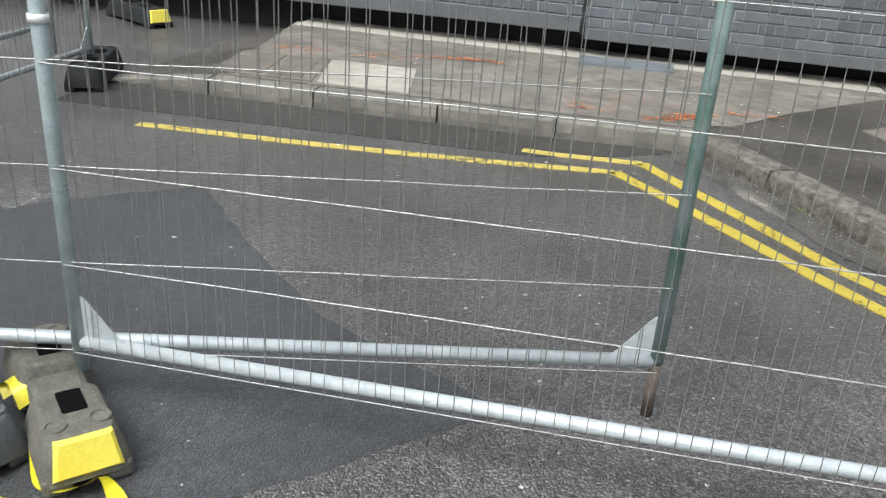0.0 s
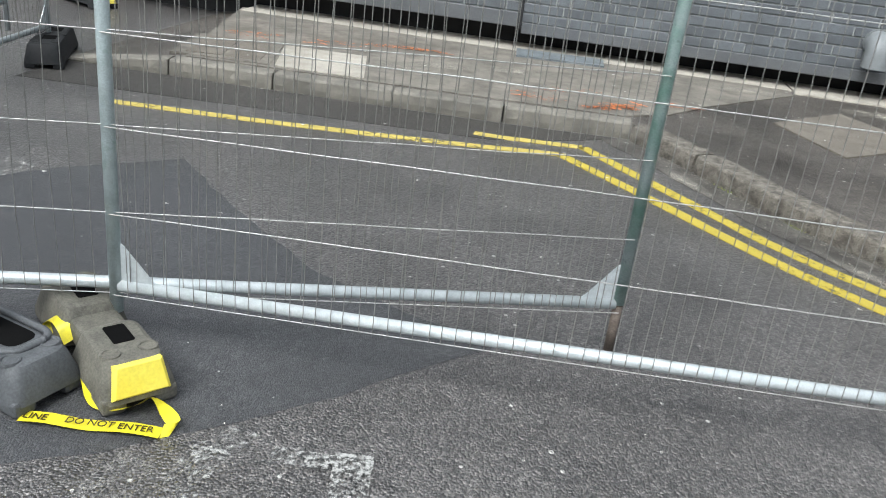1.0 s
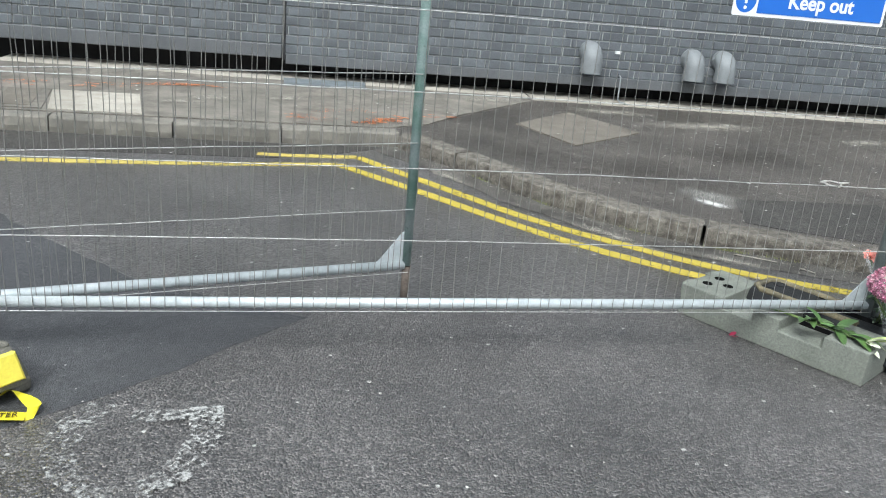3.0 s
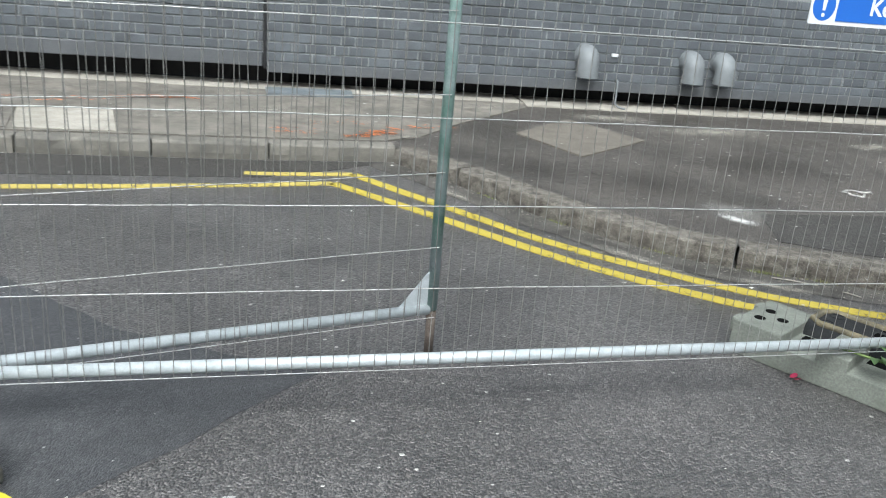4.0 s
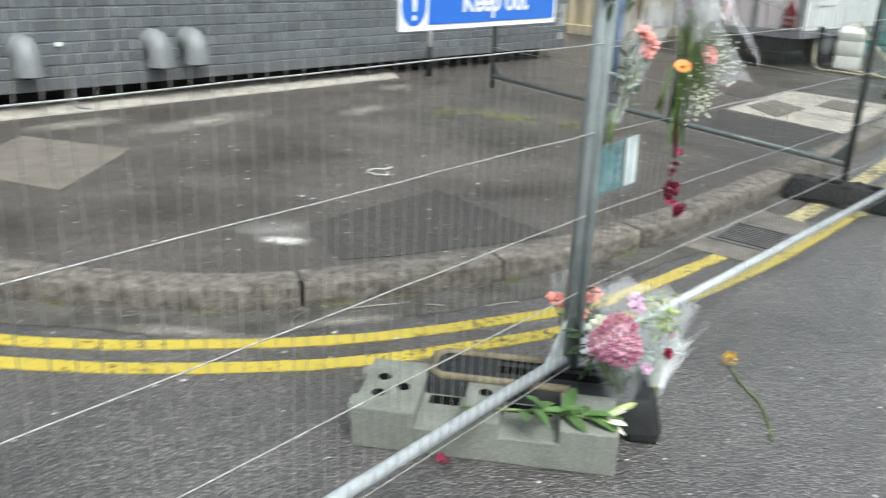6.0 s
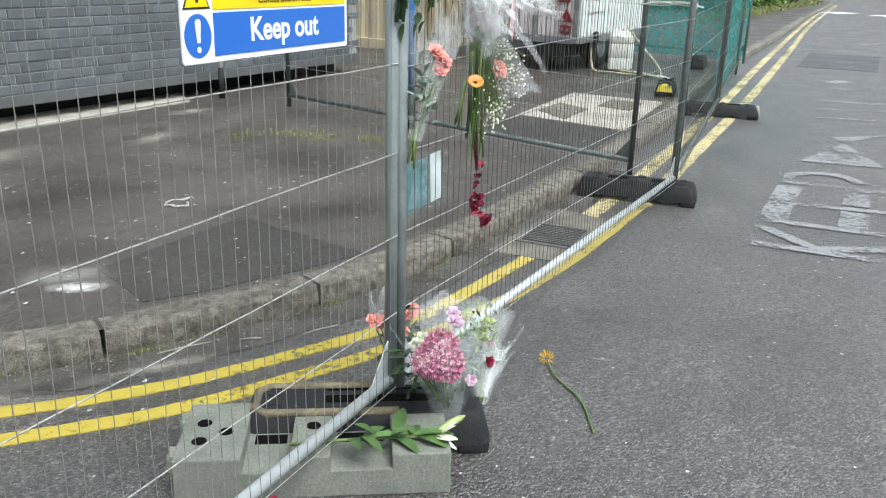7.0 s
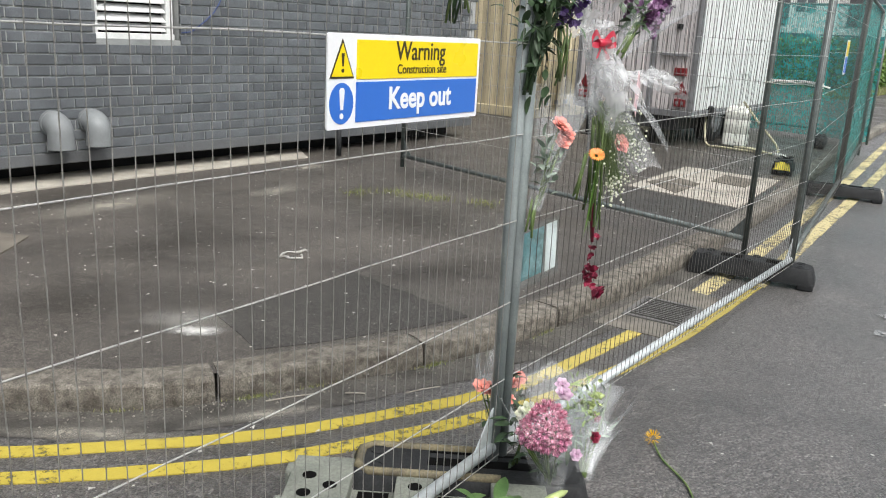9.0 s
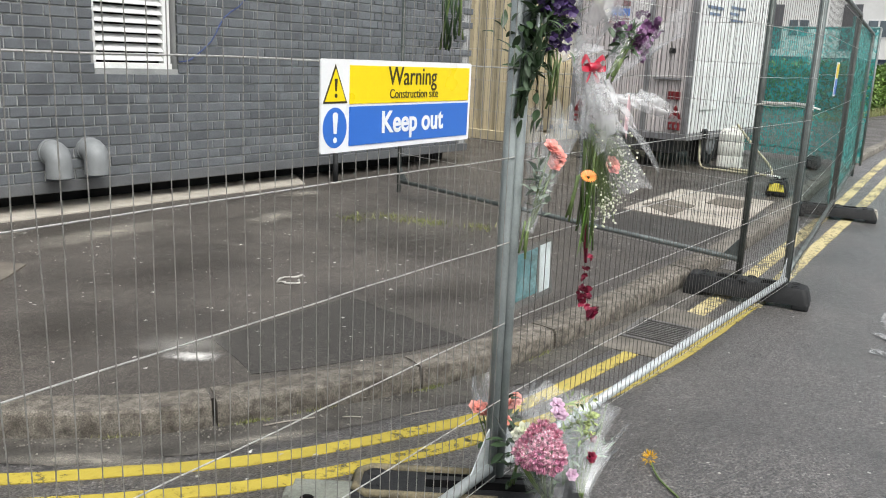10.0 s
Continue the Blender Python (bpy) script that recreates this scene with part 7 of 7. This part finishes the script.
def hanging_bouquets():
    rnd = random.Random(51)
    y = 1.95
    # large white-wrapped bouquet hung upside down by a red ribbon
    b = thing("hung_bouquet", "bouquet in white film hung head down with red ribbon", "bouquet", HANG, "hung bouquets")
    neck = Vector((2.43, y, 1.43))
    sheet(neck, (-0.05, 0, 0.2), 0.03, 0.12, 0.2, FILM_WHITE, b, rnd, 5.0, 0.5, jag=0.3)
    sheet(neck + Vector((0, 0, 0.02)), (0.2, -0.04, -0.32), 0.026, 0.07, 0.24, FILM_WHITE, b, rnd, 6.0, 0.0, flare=1.0, name="inner_paper", label="crumpled white paper", crumple=5.0)
    sheet(neck, (0.27, -0.02, -0.36), 0.03, 0.13, 0.4, FILM, b, rnd, 5.6, 0.4, jag=0.1, crumple=1.0)
    sheet(Vector((2.6, y, 1.32)), (0.4, 0.0, -0.1), 0.03, 0.1, 0.3, FILM_WHITE, b, rnd, 1.6, 4.6, flare=1.0, name="film_flap", label="stiff white film flap", jag=0.3)
    bm = bmesh.new()
    for s in (-1, 1):
        ribbon(bm, curve_points([neck + Vector((0, -0.03, 0)), neck + Vector((s * 0.05, -0.035, 0.03)), neck + Vector((s * 0.07, -0.035, 0.0)), neck + Vector((0, -0.035, -0.005))], 0.01), [Vector((0, 0.2, 1))] * 60, 0.016)
        ribbon(bm, curve_points([neck + Vector((0, -0.03, 0)), neck + Vector((s * 0.035, -0.035, -0.04))], 0.01), [Vector((1, 0, 0.3))] * 60, 0.014)
    tube(bm, [neck + Vector((-0.03, -0.03, 0)), neck + Vector((0.03, -0.032, 0.004))], 0.012, 8)
    part("ribbon_bow", bm, RIBBON, b, "red ribbon bow")
    bm = bmesh.new()
    box(bm, (-0.04, -0.001, -0.055), (0.05, 0.001, 0.055), pose(2.62, y - 0.06, 1.29, 0, 25, 20))
    part("card", bm, PINK_CARD, b, "pale pink message card")
    # stems, gypsophila and single blooms below the wrap
    root = Vector((2.5, y, 1.27))
    gypsophila((2.62, y - 0.05, 1.12), (0.055, 0.02, 0.055), 170, b, rnd, root)
    gypsophila((2.55, y - 0.04, 1.02), (0.03, 0.02, 0.03), 80, b, rnd, root)
    stems((2.52, y, 1.22), (2.53, y, 0.9), 9, 0.025, 0.035, b, rnd, 0.003)
    bm = bmesh.new()
    for i in range(9):
        p = Vector((2.52 + rnd.uniform(-0.03, 0.05), y + rnd.uniform(-0.02, 0.02), 1.13))
        leaf(bm, p, (rnd.uniform(-0.12, 0.16), 0, -1), (0, -1, 0), rnd.uniform(0.18, 0.3), 0.014, 0.05)
    part("blade_leaves", bm, LEAF, b, "long strap leaves")
    daisy((2.46, y - 0.03, 1.115), (-0.5, -0.45, 0.75), 0.026, ORANGE_PETAL, b, rnd, label="orange gerbera")
    stems((2.46, y, 1.12), (2.43, y, 0.99), 3, 0.006, 0.02, b, rnd, 0.0035)
    rose((2.575, y - 0.04, 1.14), (-0.2, -0.8, 0.4), 0.026, CORAL, b, rnd, "pink_bloom", "pale pink bloom")
    # small rose bouquet
    r = thing("hung_bouquet", "small film-wrapped bunch of coral roses hung on wire", "bouquet", HANG, "hung bouquets")
    for p in ((2.235, y - 0.03, 1.215), (2.27, y - 0.03, 1.19), (2.25, y - 0.03, 1.165), (2.285, y - 0.02, 1.175)):
        rose(p, (-0.3, -0.6, 0.75), 0.021, CORAL, r, rnd)
        stems(p, (2.19, y, 0.99), 1, 0.0, 0.01, r, rnd)
    foliage((2.225, y - 0.01, 1.11), (0.014, 0.014, 0.04), 45, 0.04, 0.015, r, rnd, LEAF_GREY, (0, 0, 0.8))
    stems((2.19, y, 1.02), (2.18, y, 0.92), 6, 0.008, 0.014, r, rnd)
    sheet((2.185, y, 0.985), (0.1, 0.0, 0.27), 0.016, 0.075, 0.34, FILM, r, rnd, 5.8, 0.0, flare=1.2)
    # red drooping flower
    d = thing("hung_flower", "dark red drooping amaranth and rose below the bouquet", "flower", HANG)
    stems((2.53, y, 0.96), (2.545, y, 0.84), 2, 0.004, 0.004, d, rnd, 0.004, DARK_RED)
    florets((2.55, y, 0.8), 0.006, 12, 0.012, DARK_RED, d, rnd, (0.005, 0, 0.05), "tassel", "dark red tassel")
    florets((2.555, y, 0.73), 0.007, 16, 0.014, DARK_RED, d, rnd, (0.012, 0, 0.03), "tassel", "dark red tassel")
    rose((2.58, y - 0.01, 0.672), (0.1, -0.7, -0.4), 0.028, DARK_RED, d, rnd, "rose", "crimson rose")
    # purple stocks at the post
    s = thing("hung_bouquet", "dark purple stocks with grey leaves tied to the post", "bouquet", HANG, "hung bouquets")
    for p in ((2.2, y, 1.62), (2.27, y, 1.6), (2.16, y, 1.66), (2.3, y, 1.55), (2.24, y, 1.55), (2.2, y, 1.7), (2.27, y, 1.68)):
        florets(p, 0.02, 30, 0.017, PURPLE, s, rnd, (0.01, 0, 0.05), "purple_spike", "purple floret spike")
    foliage((2.18, y, 1.54), (0.05, 0.03, 0.06), 150, 0.045, 0.016, s, rnd, LEAF_DARK)
    foliage((2.16, y, 1.43), (0.02, 0.02, 0.05), 50, 0.045, 0.016, s, rnd, LEAF_DARK, (0, 0, -0.5))
    stems((2.2, y, 1.55), (2.13, y + 0.02, 1.3), 9, 0.03, 0.012, s, rnd, 0.004, LEAF_DARK)
    stems((2.27, y, 1.46), (2.275, y, 1.33), 7, 0.02, 0.015, s, rnd, 0.003)
    sheet((2.3, y, 1.47), (0.25, -0.02, 0.12), 0.03, 0.12, 0.25, FILM_WHITE, s, rnd, 3.0, 1.6)
    for p in ((2.38, y, 1.64), (2.42, y, 1.63), (2.36, y, 1.68)):
        rose(p, (0, -0.7, 0.5), 0.04, WHITE_PETAL, s, rnd, "white_bloom", "cream white bloom")
    bm = bmesh.new()
    box(bm, (-0.03, -0.001, -0.035), (0.03, 0.001, 0.035), pose(2.44, y - 0.06, 1.6, 0, 30, 10))
    part("price_tag", bm, PAPER, s, "printed white tag")
    # plum lilac bunch
    q = thing("hung_bouquet", "plum coloured lilac in clear film hung on wire", "bouquet", HANG, "hung bouquets")
    for p in ((2.76, y, 1.535), (2.8, y, 1.52), (2.72, y, 1.54), (2.82, y, 1.56), (2.79, y, 1.5)):
        florets(p, 0.02, 26, 0.015, PLUM, q, rnd, (0.02, 0, 0.01), "lilac_head", "plum lilac head")
    foliage((2.68, y, 1.51), (0.03, 0.02, 0.03), 40, 0.04, 0.018, q, rnd, LEAF_DARK)
    stems((2.72, y, 1.53), (2.6, y, 1.4), 6, 0.02, 0.012, q, rnd, 0.004)
    sheet((2.6, y, 1.4), (0.2, 0, 0.16), 0.02, 0.12, 0.34, FILM, q, rnd, 5.6, 0.0, flare=1.2)
    # pocket with printed card
    g = thing("card_pocket", "clear pocket holding a teal printed card and white note", "card", pose(2.245, 2.02, 0.695, 0, -4, 0))
    bm = bmesh.new()
    box(bm, (0, 0.002, 0.02), (0.145, 0.004, 0.175))
    part("printed_card", bm, CARD_TEAL, g, "teal printed card")
    bm = bmesh.new()
    box(bm, (0.15, -0.004, 0.02), (0.215, -0.002, 0.18))
    part("note", bm, PAPER, g, "blank white note")
    bm = bmesh.new()
    grid = [[bm.verts.new((x * 0.225 / 8 - 0.004, -0.008 + 0.004 * math.sin(x * 1.3 + z), z * 0.2 / 6)) for z in range(7)] for x in range(9)]
    for p_, q_ in zip(grid, grid[1:]):
        for k in range(6):
            bm.faces.new((p_[k], q_[k], q_[k + 1], p_[k + 1])).smooth = True
    part("plastic_sleeve", bm, FILM_BAG, g, "clear plastic sleeve")


hanging_bouquets()


def coupler():
    """Clamp joining two fence posts."""
    c = thing("post_clamp", "galvanised clamp with bolt joining two fence posts", "clamp", pose(2.187, 1.993, 1.58, 0, 0, 35))
    bm = bmesh.new()
    box(bm, (-0.03, -0.032, -0.022), (0.035, -0.024, 0.022), bevel=0.004)
    part("plate", bm, GALV, c)
    bm = bmesh.new()
    tube(bm, [(0.005, -0.045, 0), (0.005, -0.01, 0)], 0.007, 6)
    tube(bm, [(0.005, -0.052, 0), (0.005, -0.042, 0)], 0.011, 6)
    part("bolt", bm, GALV, c)
    for z, p in ((1.02, (-1.19, 1.752)),):
        bm = bmesh.new()
        tube(bm, [(p[0], p[1], z), (p[0], p[1], z + 0.02)], 0.024, 14)
        tagged(part("post_band", bm, WHITE_PAINT), "white plastic band round the fence post", "band")


coupler()


# ---- bricks of the wall, one by one ----
def brick_mesh(name, w, h, d, mat):
    c = 0.004
    v = []
    for y, s in ((0.0, c), (c, 0.0), (d, 0.0)):
        v += [(-w / 2 + s, y, s), (w / 2 - s, y, s), (w / 2 - s, y, h - s), (-w / 2 + s, y, h - s)]
    f = [(0, 1, 2, 3)]
    for k in (0, 4):
        for i in range(4):
            j = (i + 1) % 4
            f.append((k + i, k + 4 + i, k + 4 + j, k + j))
    me = bpy.data.meshes.new(name)
    me.from_pydata(v, [], f)
    me.materials.append(mat)
    return me, v, f


def lay_bricks():
    rnd = random.Random(77)
    H, J, S, Hd = 0.074, 0.012, 0.238, 0.113
    ms, vs, fs = brick_mesh("brick", S, H, 0.03, BRICK)
    mh, vh, fh = brick_mesh("brick", Hd, H, 0.03, BRICK)
    verts, faces, single = [], [], 0
    course = 0
    z = 0.348
    while z < 3.2:
        x = -4.6 - (0.18 if course % 2 else 0.0)
        k = course
        while x < 8.9:
            stretcher = (k % 2 == 0) if course % 3 else True
            w = S if stretcher else Hd
            cx = x + w / 2
            x += w + J
            k += 1
            lo, hi = cx - w / 2, cx + w / 2
            if hi > 3.86 and lo < 4.66 and 1.18 < z < 2.2:
                # cut bricks at the sides of the opening
                y = 7.222
                for p, q in ((lo, min(hi, 3.86)), (max(lo, 4.66), hi)):
                    if q - p > 0.02:
                        n = len(verts)
                        verts += [((p + q) / 2 + a * (q - p) / S, y + b, z + c) for a, b, c in vs]
                        faces += [tuple(n + i for i in f) for f in fs]
                continue
            if cx < -0.53 and z < 0.41:
                continue
            y = 7.222 + rnd.uniform(-0.002, 0.002)
            if 1.9 < cx < 5.3 and 0.36 < z < 1.3 and single < 300:
                ob = bpy.data.objects.new("brick", ms if stretcher else mh)
                scene.collection.objects.link(ob)
                ob.parent = wall_north
                ob.location = (cx, y, z)
                single += 1
            else:
                vv, ff = (vs, fs) if stretcher else (vh, fh)
                n = len(verts)
                verts += [(cx + a, y + b, z + c) for a, b, c in vv]
                faces += [tuple(n + i for i in q) for q in ff]
        z += H + J
        course += 1
    me = bpy.data.meshes.new("brickwork")
    me.from_pydata(verts, [], faces)
    me.materials.append(BRICK_FAR)
    ob = new("brickwork", me)
    ob.parent = wall_north
    tagged(ob, "black glazed bricks with grey joints", kind="stuff")


lay_bricks()
